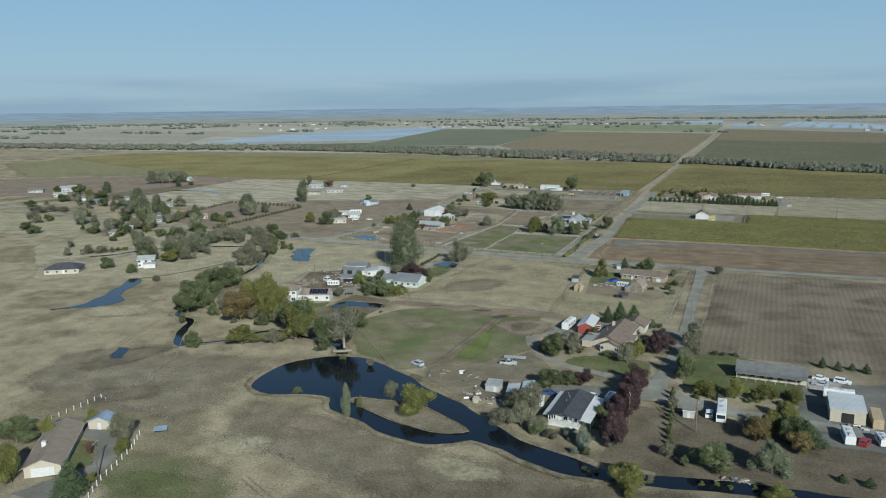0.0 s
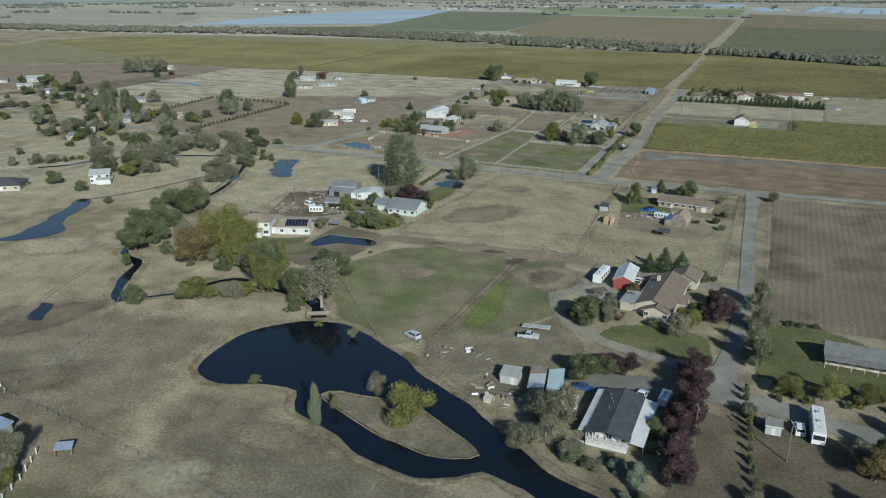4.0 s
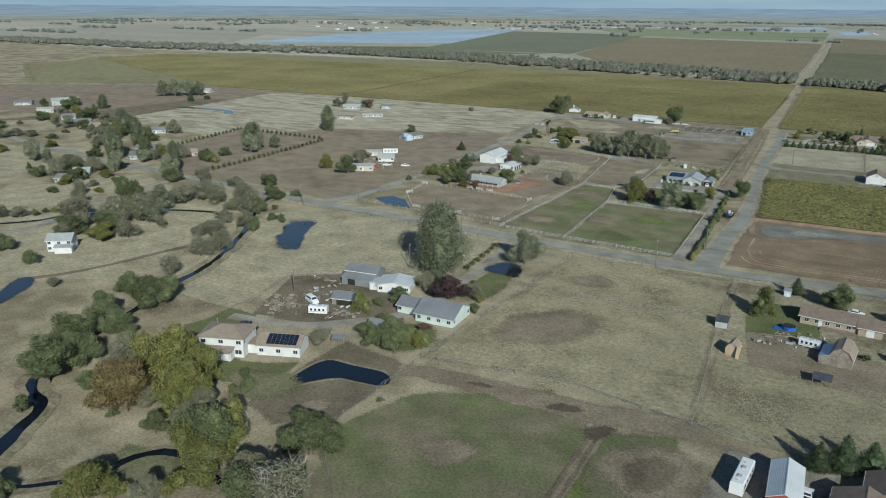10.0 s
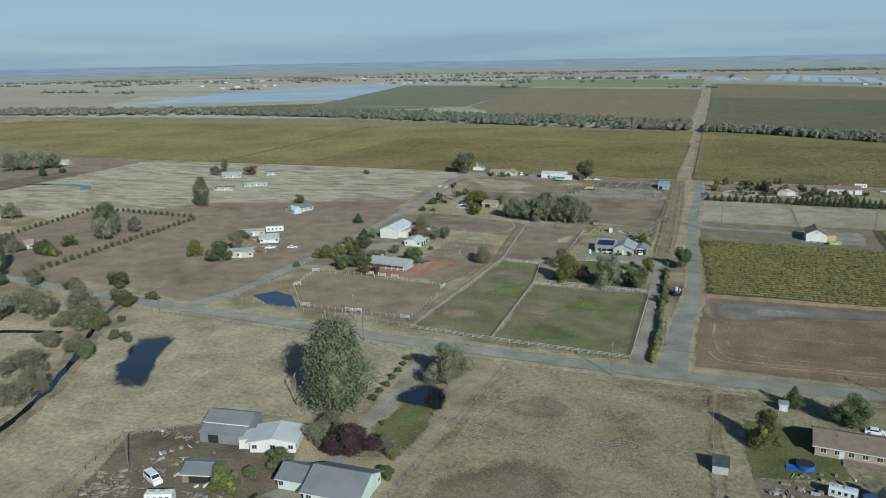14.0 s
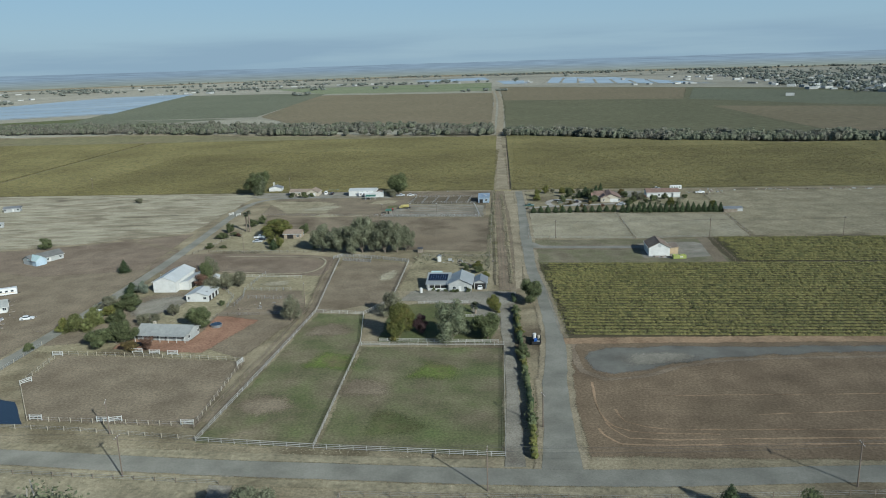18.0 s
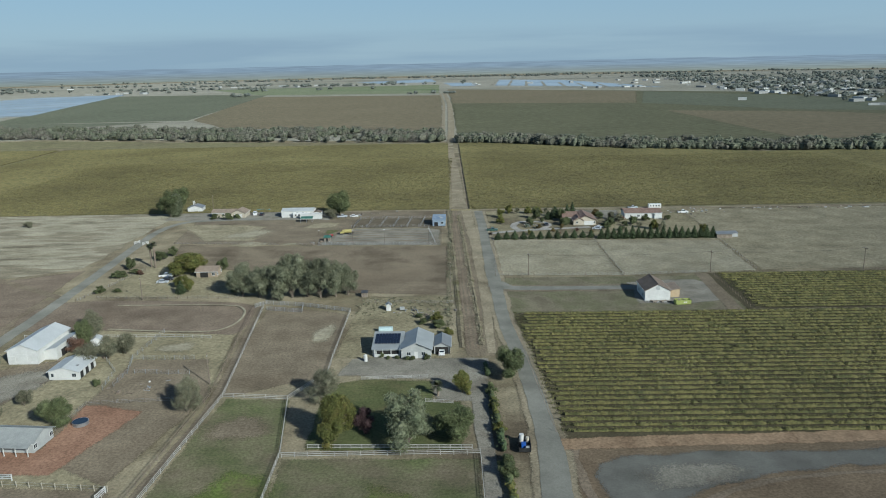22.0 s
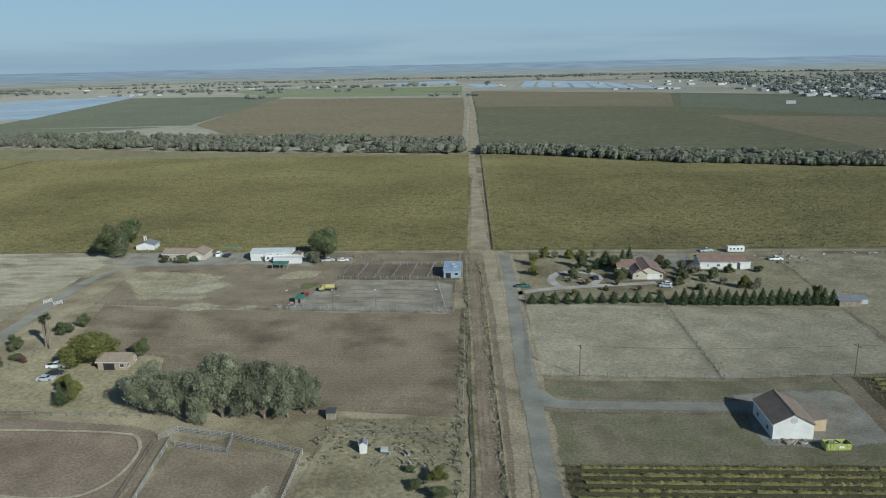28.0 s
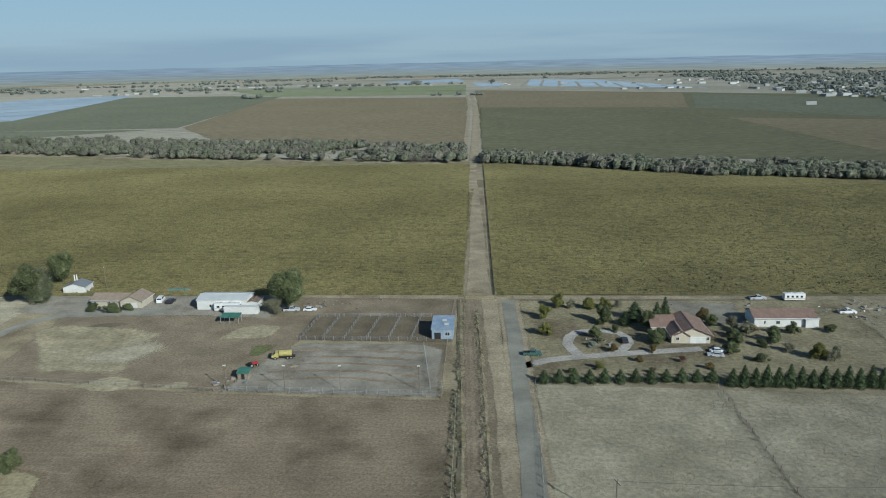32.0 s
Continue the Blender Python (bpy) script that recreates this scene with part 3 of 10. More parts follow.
field("vineyard_ground_north", [(-98, 721), (420, 714), (560, 950), (159, 965), (50, 990), (-42, 1047), (-104, 1078)], Z1, M_WESTVINE, "soil of a wide yellowing vineyard", "vineyard", 1.0, 12)
field("dry_field", [(-88.5, 584), (-40, 582), (-40.5, 642), (-88, 645)], Z1, M_PALE, "pale dry grass field behind a wire fence", "field")
field("dry_field", [(-39.5, 582), (14, 586), (16, 637), (-40, 642)], Z1, M_PALE, "pale dry grass field behind a wire fence", "field")
field("dry_field", [(17, 587), (190, 592), (190, 712), (20, 712), (17, 640)], Z1, M_STRAW, "trampled straw-coloured grass lot", "field")
field("homestead_yard", [(-88, 647), (16, 642), (20, 715), (-90, 716)], Z1, M_TUFT, "mown dry lawn round two houses", "yard")
field("barn_yard", [(-87, 538), (-7, 538), (-7, 580), (-88, 580)], Z1, M_YARD, "mown brown grass round a white barn", "yard")
field("gravel_pad", [(-41, 547), (-30, 545), (-13, 549), (-9, 566), (-14, 575), (-30, 574), (-41, 571)], Z2, M_GRAVEL, "gravel pad round a white barn", "yard", 1.5)
field("dirt_field", [(-80, 379), (160, 384), (160, 452), (-60, 449), (-80, 447), (-82, 410)], Z1, M_RED, "bare reddish brown dirt field", "field")
field("service_road", [(-76.7, 434), (-75, 440), (-68.9, 442.3), (-55, 444), (-28, 444.6), (160, 446.5), (160, 441.5), (-8.8, 440), (-38.6, 435.6), (-52, 431.5), (-60, 425.8), (-70, 423.2), (-75.4, 426.5)], Z2, M_DARKASPH, "broken grey asphalt apron beside a dirt field", "road", 1.4, 3, soft=2.5)
field("pasture", [(-141, 380.5), (-98.8, 378.5), (-100.2, 442.5), (-143, 442)], Z1, M_GREEN, "patchy green fenced horse pasture", "pasture")
field("pasture", [(-170, 382), (-142.5, 380.5), (-144, 442), (-148, 472), (-165, 473)], Z1, M_GREEN, "patchy green fenced horse pasture", "pasture")
field("riding_arena", [(-218, 391), (-174, 389), (-176, 430), (-236, 434), (-234, 412)], Z1, M_DIRT, "brown dirt riding arena", "arena")
field("homestead_yard", [(-246, 436), (-178, 431), (-170, 474), (-176, 520), (-244, 528)], Z1, M_TUFT, "bare yard of a horse ranch", "yard")
field("paddock", [(-201, 446), (-178, 432), (-170, 474), (-178, 500), (-200, 500)], Z2, M_DIRT, "bare brown horse paddock", "paddock")
field("red_gravel_yard", [(-222, 439), (-192, 436), (-183, 466), (-200, 470), (-199, 447), (-222, 447)], Z3, M_TERRA, "red gravel yard round a ranch house", "yard", 1.0)
field("ranch_drive", [(-246, 441), (-222, 447), (-222, 470), (-214, 496), (-222, 500), (-236, 494), (-248, 470)], Z2, M_DIRT, "packed dirt ranch drive", "yard", 1.2)
field("paddock", [(-172, 549), (-142.5, 539), (-141, 487), (-165, 474), (-170, 482)], Z1, M_DIRT, "bare brown horse paddock", "paddock")
field("training_track", [(-250, 556), (-200, 555), (-180, 551), (-173, 541), (-175, 527), (-184, 519), (-250, 527)], Z1, M_BROWN, "brown oval horse training track", "track", 0.5, 4, True)
field("house_yard", [(-240, 562), (-188, 560), (-196, 596), (-230, 610), (-244, 600)], Z1, M_TUFT, "weedy yard of a small tan house", "yard")
field("tilled_field", [(-145, 563), (-109, 559), (-110.5, 634), (-174, 637.5), (-240, 645), (-228, 604), (-196, 598), (-188, 570)], Z1, M_PLOW, "tilled brown field with faint rows", "field")
field("grey_arena", [(-172, 639), (-114, 636.5), (-115, 668), (-120, 673), (-158, 674), (-166, 664)], Z2, M_GRAVEL, "grey sand riding arena with light poles", "arena", 1.0)
field("cattle_lot", [(-244, 647), (-173, 639.5), (-160, 676), (-160, 699), (-250, 702)], Z1, M_DIRT, "trampled brown livestock lot", "field")
for pts in ([(-231, 654), (-250, 687), (-226, 688), (-208, 682), (-210, 669), (-206, 652), (-220, 652)], [(-186, 679), (-182, 688), (-170, 689), (-169.5, 681), (-178, 678)], [(-190, 640.7), (-187, 646), (-184, 646), (-183, 640)], [(-214, 641), (-206, 648), (-196, 645), (-204, 640)]):
    patch("straw_patch", pts, Z2, M_STRAW, "spread pale straw on a livestock lot", "straw", 2.5, 0.85)
field("livestock_pens", [(-161, 677), (-112, 675), (-113, 699), (-160, 699)], Z2, M_MUD, "muddy livestock pens", "pens")
field("storage_strip", [(-168, 700), (-112, 700), (-112, 718), (-168, 720)], Z1, M_DIRT, "dirt strip with stored materials beside a vineyard", "yard")
field("gravel_yard", [(-270, 704), (-245, 699), (-205, 701), (-176, 697), (-172, 712), (-180, 722), (-235, 730), (-272, 732)], Z2, M_GRAVEL, "grey gravel yard of a ranch compound", "yard", 1.5)
field("garden", [(-139, 446), (-103.5, 446), (-104, 470), (-111, 470), (-112, 483), (-131, 484), (-140, 480)], Z1, M_LAWN, "dark green garden lawn with trees", "lawn")
field("courtyard", [(-138, 487), (-112, 484), (-110, 471), (-97, 470), (-96, 498), (-136, 499)], Z2, M_GRAVEL, "grey gravel courtyard before a metal-roofed house", "yard", 1.0)
field("weedy_yard", [(-141, 500), (-108, 500), (-107, 558), (-139, 558)], Z1, M_TUFT, "weedy yard with sheds and brush", "yard")
# south parcels
field("green_field", [(-138, 221), (-128, 246), (-102, 262), (-86, 250), (-71, 256), (-63, 214), (-72, 196), (-84, 189), (-97, 178), (-117, 190)], Z1, M_GREEN, "patchy green grazing field", "pasture", 1.5, soft=3.5)
patch("green_stripe", [(-83, 194), (-85.5, 222), (-86, 236), (-81, 230), (-77, 214), (-76, 199)], Z2, M_BRIGHT, "bright green grass stripe in a grazing field", "grass", 1.0, 0.5)
strip("muddy_track", [(-86.4, 188), (-86.2, 203), (-86.0, 228), (-86.2, 253)], [2.2, 2.6, 3.0, 4.0], Z2, M_DIRT, "trampled brown strip along a rut", "track", 0.8, soft=1.6)
for dx in (-0.9, 0.5):
    strip("muddy_rut", [(-86.4 + dx, 189), (-86.2 + dx, 203), (-86.0 + dx * 1.3, 228), (-86.2 + dx, 252)], 0.9, Z3, M_MUD, "dark muddy wheel rut in a grazing field", "track", 0.7, 2.5, soft=0.7)
field("corral_dirt", [(-88, 186), (-72, 196), (-62, 212), (-50, 200), (-46, 184), (-58, 168), (-70, 166), (-84, 176)], Z1, M_WORN, "bare dirt lot with sheds by a pond", "yard", 1.5)
field("tufted_field", [(-137, 263), (-131, 361), (-76, 361), (-75, 335), (-69, 263), (-100, 270)], Z1, M_TUFT, "tufted dry grass field", "field", 1.0)
field("farmyard", [(-74, 362), (-24, 366), (-21, 262), (-68, 262)], Z1, M_TUFT, "weedy farmyard with sheds", "yard")
field("lawn", [(-68, 348), (-50, 350), (-47, 326), (-66, 322)], Z2, M_LAWN, "worn lawn behind a brown-roofed house", "lawn", 1.5)
field("yard_dirt", [(-66, 322), (-40, 324), (-28, 312), (-32, 296), (-62, 300)], Z2, M_DIRT, "worn dirt yard with clutter", "yard", 1.5)
field("plowed_field", [(-10, 367), (170, 372), (170, 238), (-8, 233)], Z1, M_FURROW, "plowed brown field with faint furrows", "field")
field("lawn", [(-9, 231), (6, 233), (26, 222), (24, 199), (-9, 199)], Z2, M_LAWN, "green lawn beside a long grey-roofed house", "lawn")
field("lawn", [(-47, 202), (-43, 215), (-24, 217), (-20, 203), (-33, 199)], Z2, M_LAWN, "green front lawn of a brown-roofed house", "lawn", 0.5, 3, True)
field("orchard_lot", [(-22, 134), (-20, 178), (25, 178), (60, 172), (60, 142), (10, 143), (-8, 138)], Z1, M_MUD, "brown lot with scattered trees and campers", "yard")
field("paved_yard", [(24, 213), (60, 226), (60, 172), (30, 170), (22, 180), (24, 200)], Z2, M_DARKASPH, "dark asphalt yard with parked vehicles", "yard")
field("paved_court", [(-46, 177), (-22, 177), (-20, 190), (-32, 189), (-44, 186)], Z3, M_DARKASPH, "dark asphalt court by a white house", "yard")
field("gravel_court", [(-64, 232), (-50, 226), (-44, 237), (-40, 258), (-60, 257)], Z2, M_GRAVEL, "gravel court round a red barn", "yard", 0.8)
patch("green_patch", [(-134, 100), (-104, 106), (-90, 92), (-98, 80), (-124, 80)], Z1, M_GREEN, "green patch in a dry pasture", "grass", 3.0, 0.45)
patch("green_patch", [(-126, 92), (-108, 98), (-100, 88), (-112, 82)], Z2, M_LAWN, "lush green grass in a dry pasture", "grass", 3.0, 0.3)
field("paved_drive", [(-170, 104), (-160, 112), (-146, 110), (-135, 104), (-128, 88), (-126, 76), (-140, 74), (-134, 92), (-144, 102), (-158, 103)], Z2, M_DARKASPH, "dark asphalt drive round a tan house", "drive", 0.4, 3)
field("lawn", [(-152, 100), (-144, 101), (-135, 92), (-138, 84), (-148, 86)], Z1, M_LAWN, "green lawn before a tan house", "lawn", 0.5)
field("farm_dirt", [(-206, 292), (-196, 262), (-168, 268), (-152, 276), (-164, 300), (-180, 308), (-196, 304)], Z1, M_MUD, "dark muddy farmyard with scrap", "yard", 2.0, 3)
strip("farm_drive", [(-200, 258), (-180, 262), (-166, 272), (-157, 284), (-153, 298), (-153.8, 316), (-154.2, 332), (-155.6, 353), (-158.2, 368)], 4.5, Z2, M_GRAVEL, "gravel farm drive", "drive", 0.6)
field("house_lawn", [(-176, 226), (-162, 232), (-163, 244), (-176, 238), (-190, 240), (-194, 262), (-204, 262), (-206, 246), (-190, 230)], Z1, M_LAWN, "green grass round a white house", "lawn", 1.5)
field("straw_field", [(-240, 264), (-204, 262), (-208, 294), (-180, 312), (-158, 322), (-160, 366), (-256, 370), (-268, 346), (-252, 318)], Z1, M_STRAW, "straw-coloured field by a creek", "field", 1.5)
field("straw_field", [(-420, 300), (-330, 230), (-250, 262), (-262, 312), (-288, 352), (-380, 376)], Z1, M_STRAW, "straw-coloured field beyond a creek", "field", 3)
field("brown_parcel", [(-414, 470), (-358, 398), (-290, 388), (-256, 383), (-252, 470), (-255, 560), (-330, 548), (-392, 545)], Z1, M_DIRT, "bare brown parcel", "field", 1.5)
field("brown_parcel", [(-392, 548), (-300, 520), (-258, 530), (-264, 600), (-300, 580)], Z2, M_BROWN, "reddish brown bare parcel", "field", 1.5)
field("pale_field", [(-560, 518), (-575, 704), (-430, 732), (-268, 722), (-266, 604), (-300, 584), (-394, 550), (-420, 476)], Z1, M_STREAK, "pale dry grass field with dark streaks", "field", 2)
field("tilled_field", [(-720, 480), (-562, 517), (-576, 706), (-690, 734), (-880, 620)], Z1, M_BROWN, "tilled dark brown field", "field", 2)
field("tilled_strip", [(-640, 440), (-560, 512), (-572, 640), (-600, 640), (-612, 520)], Z2, M_MUD, "dark tilled strip", "field", 2)
field("stubble_field", [(-620, 300), (-440, 330), (-430, 380), (-560, 400), (-700, 380)], Z1, M_STRAW, "mown stubble field", "field", 2)
field("brown_parcel", [(-424, 413), (-353, 390), (-357, 511), (-438, 515)], Z2, M_BROWN, "tilled brown parcel ringed by young trees", "field", 1.5)
# roads
strip("road_cross", [(-760, 452), (-620, 424), (-465, 397), (-362, 385), (-262, 376), (-213, 373.5), (-175, 371.5), (-139, 370.5), (-95, 370), (-64, 371), (-21, 374.5), (60, 379), (200, 386)], 6.4, Z4, M_ASPH, "two-lane grey asphalt country road", "road", 0.2, crown=0.04)
strip("verge", [(-300, 384), (-262, 380.5), (-213, 378.5), (-175, 376.5), (-139, 375.5), (-103, 375)], 3.2, Z3, M_STRAW, "dry grass verge of a country road", "verge", 0.5)
strip("verge", [(-300, 374), (-262, 371), (-213, 368.5), (-175, 366.5), (-139, 365.5), (-95, 365), (-64, 366)], 3.0, Z3, M_STRAW, "dry grass verge of a country road", "verge", 0.5)
ROAD = [(-86.5, 372), (-86.3, 390), (-85.9, 417), (-84.9, 429), (-84.2, 444), (-84.5, 457), (-85.3, 476), (-86.8, 498), (-89.5, 527), (-90.2, 550), (-90.6, 571), (-91.3, 590), (-91.6, 611), (-92.2, 638), (-92.6, 672), (-94, 716)]
WIDE = [9, 7.2, 6.4, 6.3, 6.0, 5.0, 4.7, 4.6, 4.4, 4.4, 5.2, 5.4, 5.0, 4.4, 4.4, 4.6]
strip("road_shoulder", ROAD, [w + 3.2 for w in WIDE], Z3, M_TRACK, "pale dirt shoulder of a farm road", "verge", 1.0, soft=1.6)
strip("road", ROAD, WIDE, Z4, M_ASPH, "worn grey asphalt farm road", "road", 0.35, soft=0.4)
strip("drive_shoulder", [(-93, 571), (-86, 566.5), (-70, 565.5), (-40, 565)], [13, 8.5, 8, 8], 0.13, M_DIRT, "dirt edges of a drive", "verge", 0.8, soft=1.5)
strip("barn_drive", [(-91, 572), (-86, 566.8), (-70, 565.5), (-40, 565)], [9, 5, 4.4, 5], Z4, M_ASPH, "grey drive leading to a white barn", "drive", 0.3)
LANE = [(-105, 719), (-103.5, 672), (-101.2, 611), (-99.8, 571), (-98.7, 543), (-97.8, 500)]
strip("dirt_road", LANE, [14, 12.5, 12, 11.5, 11, 9], Z2, M_DIRT, "broad brown dirt strip beside a road", "track", 0.8, soft=1.5)
strip("dirt_lane", [(-100.6, 718), (-99, 672), (-97.2, 638), (-96.6, 611), (-95.4, 571), (-95.1, 543), (-94.8, 502)], [6, 4.8, 4.6, 4.2, 3.4, 3.1, 2.6], Z3, M_TRACK, "pale tan packed dirt lane", "track", 0.5, soft=1.0)
strip("dirt_lane", [(-108, 716), (-106.3, 672), (-103.9, 611), (-102.6, 571), (-101.5, 543), (-100.4, 505)], 3.8, Z3, M_RUT, "brown rutted dirt lane", "track", 0.5, soft=1.2)
for dx in (-0.8, 0.8):
    strip("wheel_rut", [(-108 + dx, 714), (-106.3 + dx, 672), (-103.9 + dx, 611), (-102.6 + dx, 571), (-101.5 + dx, 543), (-100.4 + dx, 506)], 0.6, Z3 + 0.03, M_DIRT, "darker wheel rut in a dirt lane", "rut", 0.4)
strip("weed_ridge", [(-105, 700), (-103.4, 672), (-101, 611), (-99.6, 571), (-98.5, 543), (-97.6, 508)], 1.5, Z3 + 0.05, M_BANK, "weedy ridge between two dirt lanes", "verge", 0.9, 2.0, 0.35)
strip("weed_ridge", [(-111, 716), (-109.4, 672), (-106.8, 611), (-105.7, 571), (-104.6, 543), (-103.6, 506)], 1.8, Z3 + 0.05, M_BANK, "weedy ridge along a dirt lane", "verge", 0.9, 2.0, 0.3)
strip("vineyard_road", [(-104, 717), (-105.5, 760), (-107, 830), (-110, 920), (-113, 1010), (-114.5, 1090)], [11, 7.5, 7, 6.5, 6, 6], Z3, M_TRACK, "pale dirt road between vineyards", "track", 0.6)
strip("far_dirt_road", [(-114.5, 1090), (-116, 1285), (-126, 1828), (-147, 2330)], [7, 9, 9, 9], 0.3, M_TRACK, "pale dirt road running to far fields", "track", 0.6, 30)
strip("far_dirt_road", [(-122, 1120), (-126, 1285), (-137, 1828), (-157, 2330)], [4, 5, 5, 5], 0.3, M_TRACK, "pale dirt road running to far fields", "track", 0.6, 30)
strip("headland", [(-300, 735), (-200, 724), (-112, 720)], 4, Z3, M_TRACK, "dirt headland along a vineyard", "track", 0.5)
strip("headland", [(-92, 719.5), (60, 717.5), (300, 714)], 4, Z3, M_TRACK, "dirt headland along a vineyard", "track", 0.5)
strip("headland", [(-82, 447.8), (-40, 449.6), (20, 451.2), (150, 452)], 5, Z3, M_ORANGE, "orange dirt headland along a vineyard", "track", 0.9, soft=1.8)
strip("headland", [(-11, 538), (-10, 560), (-9, 583)], 5, Z3, M_DIRT, "dirt headland along a vineyard", "track", 0.5)
strip("house_drive", [(-96.4, 374), (-96.9, 400), (-97.3, 417), (-98, 440), (-99, 458), (-99.4, 476), (-100, 492)], [4.5, 3.3, 3.4, 3.6, 4, 4.2, 5], Z3, M_GRAVEL, "grey gravel drive along a hedge", "drive", 0.4)
strip("road_west", [(-258, 376), (-251, 400), (-249, 440), (-250, 514), (-253, 564), (-260, 643), (-262, 676), (-256, 696), (-240, 702), (-215, 704)], [9, 5.5, 5, 5, 5, 4.6, 4.4, 4.4, 5, 6], Z4, M_ASPH, "narrow grey lane with white gateposts", "road", 0.25)
strip("road_south", [(-18, 372), (-17.5, 340), (-16.5, 305), (-14.5, 254), (-15, 215), (-16, 196), (-14, 186)], [7, 4.6, 4.4, 4.2, 4.4, 6, 8], Z4, M_ASPH, "narrow grey asphalt lane", "road", 0.25)
strip("road_south", [(-26, 184), (-14, 187), (-2, 185.5), (8, 183), (24, 182), (60, 180)], [5, 8, 7, 6.5, 6.5, 7], Z4 + 0.01, M_ASPH, "grey asphalt side street", "road", 0.3)
strip("drive", [(-18, 198), (-28, 198.5), (-37, 200.5), (-46, 203), (-54, 209), (-62, 219), (-66, 230)], [5, 4, 4, 4.2, 5, 5, 5], Z3, M_GRAVEL, "pale gravel house drive", "drive", 0.4)
strip("drive", [(-16, 252), (-24, 254), (-33, 252)], 4.5, Z3, M_ASPH, "paved drive to a brown-roofed house", "drive", 0.2)
strip("lane_west", [(-500, 330), (-440, 352), (-405, 372), (-392, 384)], 3.6, Z3, M_GRAVEL, "pale curved farm lane", "drive", 0.4)
strip("drive", [(-300, 590), (-275, 575), (-253, 560)], 3.6, Z3, M_DIRT, "dirt house drive", "drive", 0.4)
strip("farm_track", [(-175.5, 548), (-168, 474), (-169.5, 432), (-172, 392)], 2.2, Z3, M_DIRT, "worn brown lane between two fences", "track", 0.4)
strip("loop_drive", [(-92, 656), (-84, 661), (-72, 664), (-56, 667), (-38, 670)], 3.6, Z3, M_CONC, "pale concrete house drive", "drive", 0.2)
strip("loop_drive", [(-74, 664), (-77, 674), (-73, 684), (-65, 685)], 3.4, Z3 + 0.01, M_CONC, "pale concrete loop drive", "drive", 0.2)
strip("loop_drive", [(-63, 667), (-58, 675), (-60, 683), (-65, 685)], 3.0, Z3 + 0.02, M_CONC, "pale concrete loop drive", "drive", 0.2)
field("gravel_yard", [(-34, 694), (-18, 688), (-16, 712), (-40, 714)], Z2, M_GRAVEL, "grey gravel yard between two houses", "yard", 1.0)
field("concrete_apron", [(25, 219), (34, 222), (36, 208), (26, 210)], Z3, M_CONC, "pale concrete apron with parked cars", "drive", 0.1)
# water
POND = [(-131, 148), (-134, 160), (-132, 172), (-124, 182), (-114, 185), (-104, 182), (-92, 176), (-80, 168), (-66, 160), (-53, 151), (-40, 143), (-28, 139.5), (-19, 136), (-10, 137),
        (-10, 134), (-20, 131), (-31, 131), (-40, 134.5), (-48, 138), (-54, 139), (-58, 135.5), (-65, 132.5), (-75, 133.5), (-88, 139), (-99, 143), (-104, 150), (-113, 149), (-122, 146)]


def bank(ring, width, high, name, label):
    """A low uneven rim of mud and grass round a water."""
    pts = outline(ring, 2.5, 1.0, True)
    n, vs, fs = len(pts), [], []
    cx, cy = sum(p[0] for p in pts) / n, sum(p[1] for p in pts) / n
    area = sum(pts[i][0] * pts[(i + 1) % n][1] - pts[(i + 1) % n][0] * pts[i][1] for i in range(n))
    for i, (x, y) in enumerate(pts):
        a, b = pts[i - 1], pts[(i + 1) % n]
        d = Vector((b[0] - a[0], b[1] - a[1])).normalized()
        s = Vector((d.y, -d.x)) * (1 if area > 0 else -1)
        k = 1 + 0.5 * wobble(x, y, 0.25, 7)
        for off, h in ((-0.5, 0.02), (0.5, high * 0.7 * k), (width * 0.5 * k, high * k), (width * k, 0.02)):
            vs.append((x + s.x * off, y + s.y * off, h))
    for i in range(n):
        j = (i + 1) % n
        for q in range(3):
            fs.append((4 * i + q, 4 * j + q, 4 * j + q + 1, 4 * i + q + 1))
    me = bpy.data.meshes.new(name)
    me.from_pydata(vs, [], fs)
    set_cover(me, [1.0, 1.0, 0.85, 0.0] * n)
    me.materials.append(M_BANK)
    return tagged(new(name, me), label, "bank", kind="structure")


sheet("water_pond", POND, 0.15, M_WATER, "dark still pond reflecting the sky", "pond", 1.0, 2.5, True, soft=0)
bank(POND, 3.0, 0.45, "bank", "muddy grass bank of a pond")
ISLE = [(-97, 151), (-90, 154), (-76, 154), (-65, 149), (-57, 143.5), (-61, 140.5), (-72, 140.5), (-85, 144.5)]
sheet("island", ISLE, 0.22, M_WORN, "low brown spit of land in a pond", "island", 0.8, 2.5, True)
bank(ISLE[::-1], 0.6, 0.5, "bank", "pale rim of a pond island")
strip("water_channel", [(-16, 134.5), (-4, 136), (8, 139), (24, 140.5), (60, 144)], 5, 0.15, M_WATER, "dark narrow slough", "channel", 0.6, 2.5)
P2 = [(-158.5, 231), (-159.2, 242), (-157.5, 248.5), (-150.6, 250), (-141, 250.5), (-137.5, 248), (-138.5, 244), (-148.6, 242.6), (-153.6, 238.3)]
sheet("water_pond", P2, 0.15, M_WATER, "small dark farm pond", "pond", 0.8, 2.0, True, soft=0)
bank(P2, 1.2, 0.2, "bank", "muddy bank of a small farm pond")
P3 = [(-242, 397), (-237, 403.5), (-228, 401), (-218, 389), (-231, 389)]
sheet("water_pond", P3, 0.15, M_BLUEWATER, "small blue ranch pond", "pond", 0.6, 2.0, soft=0)
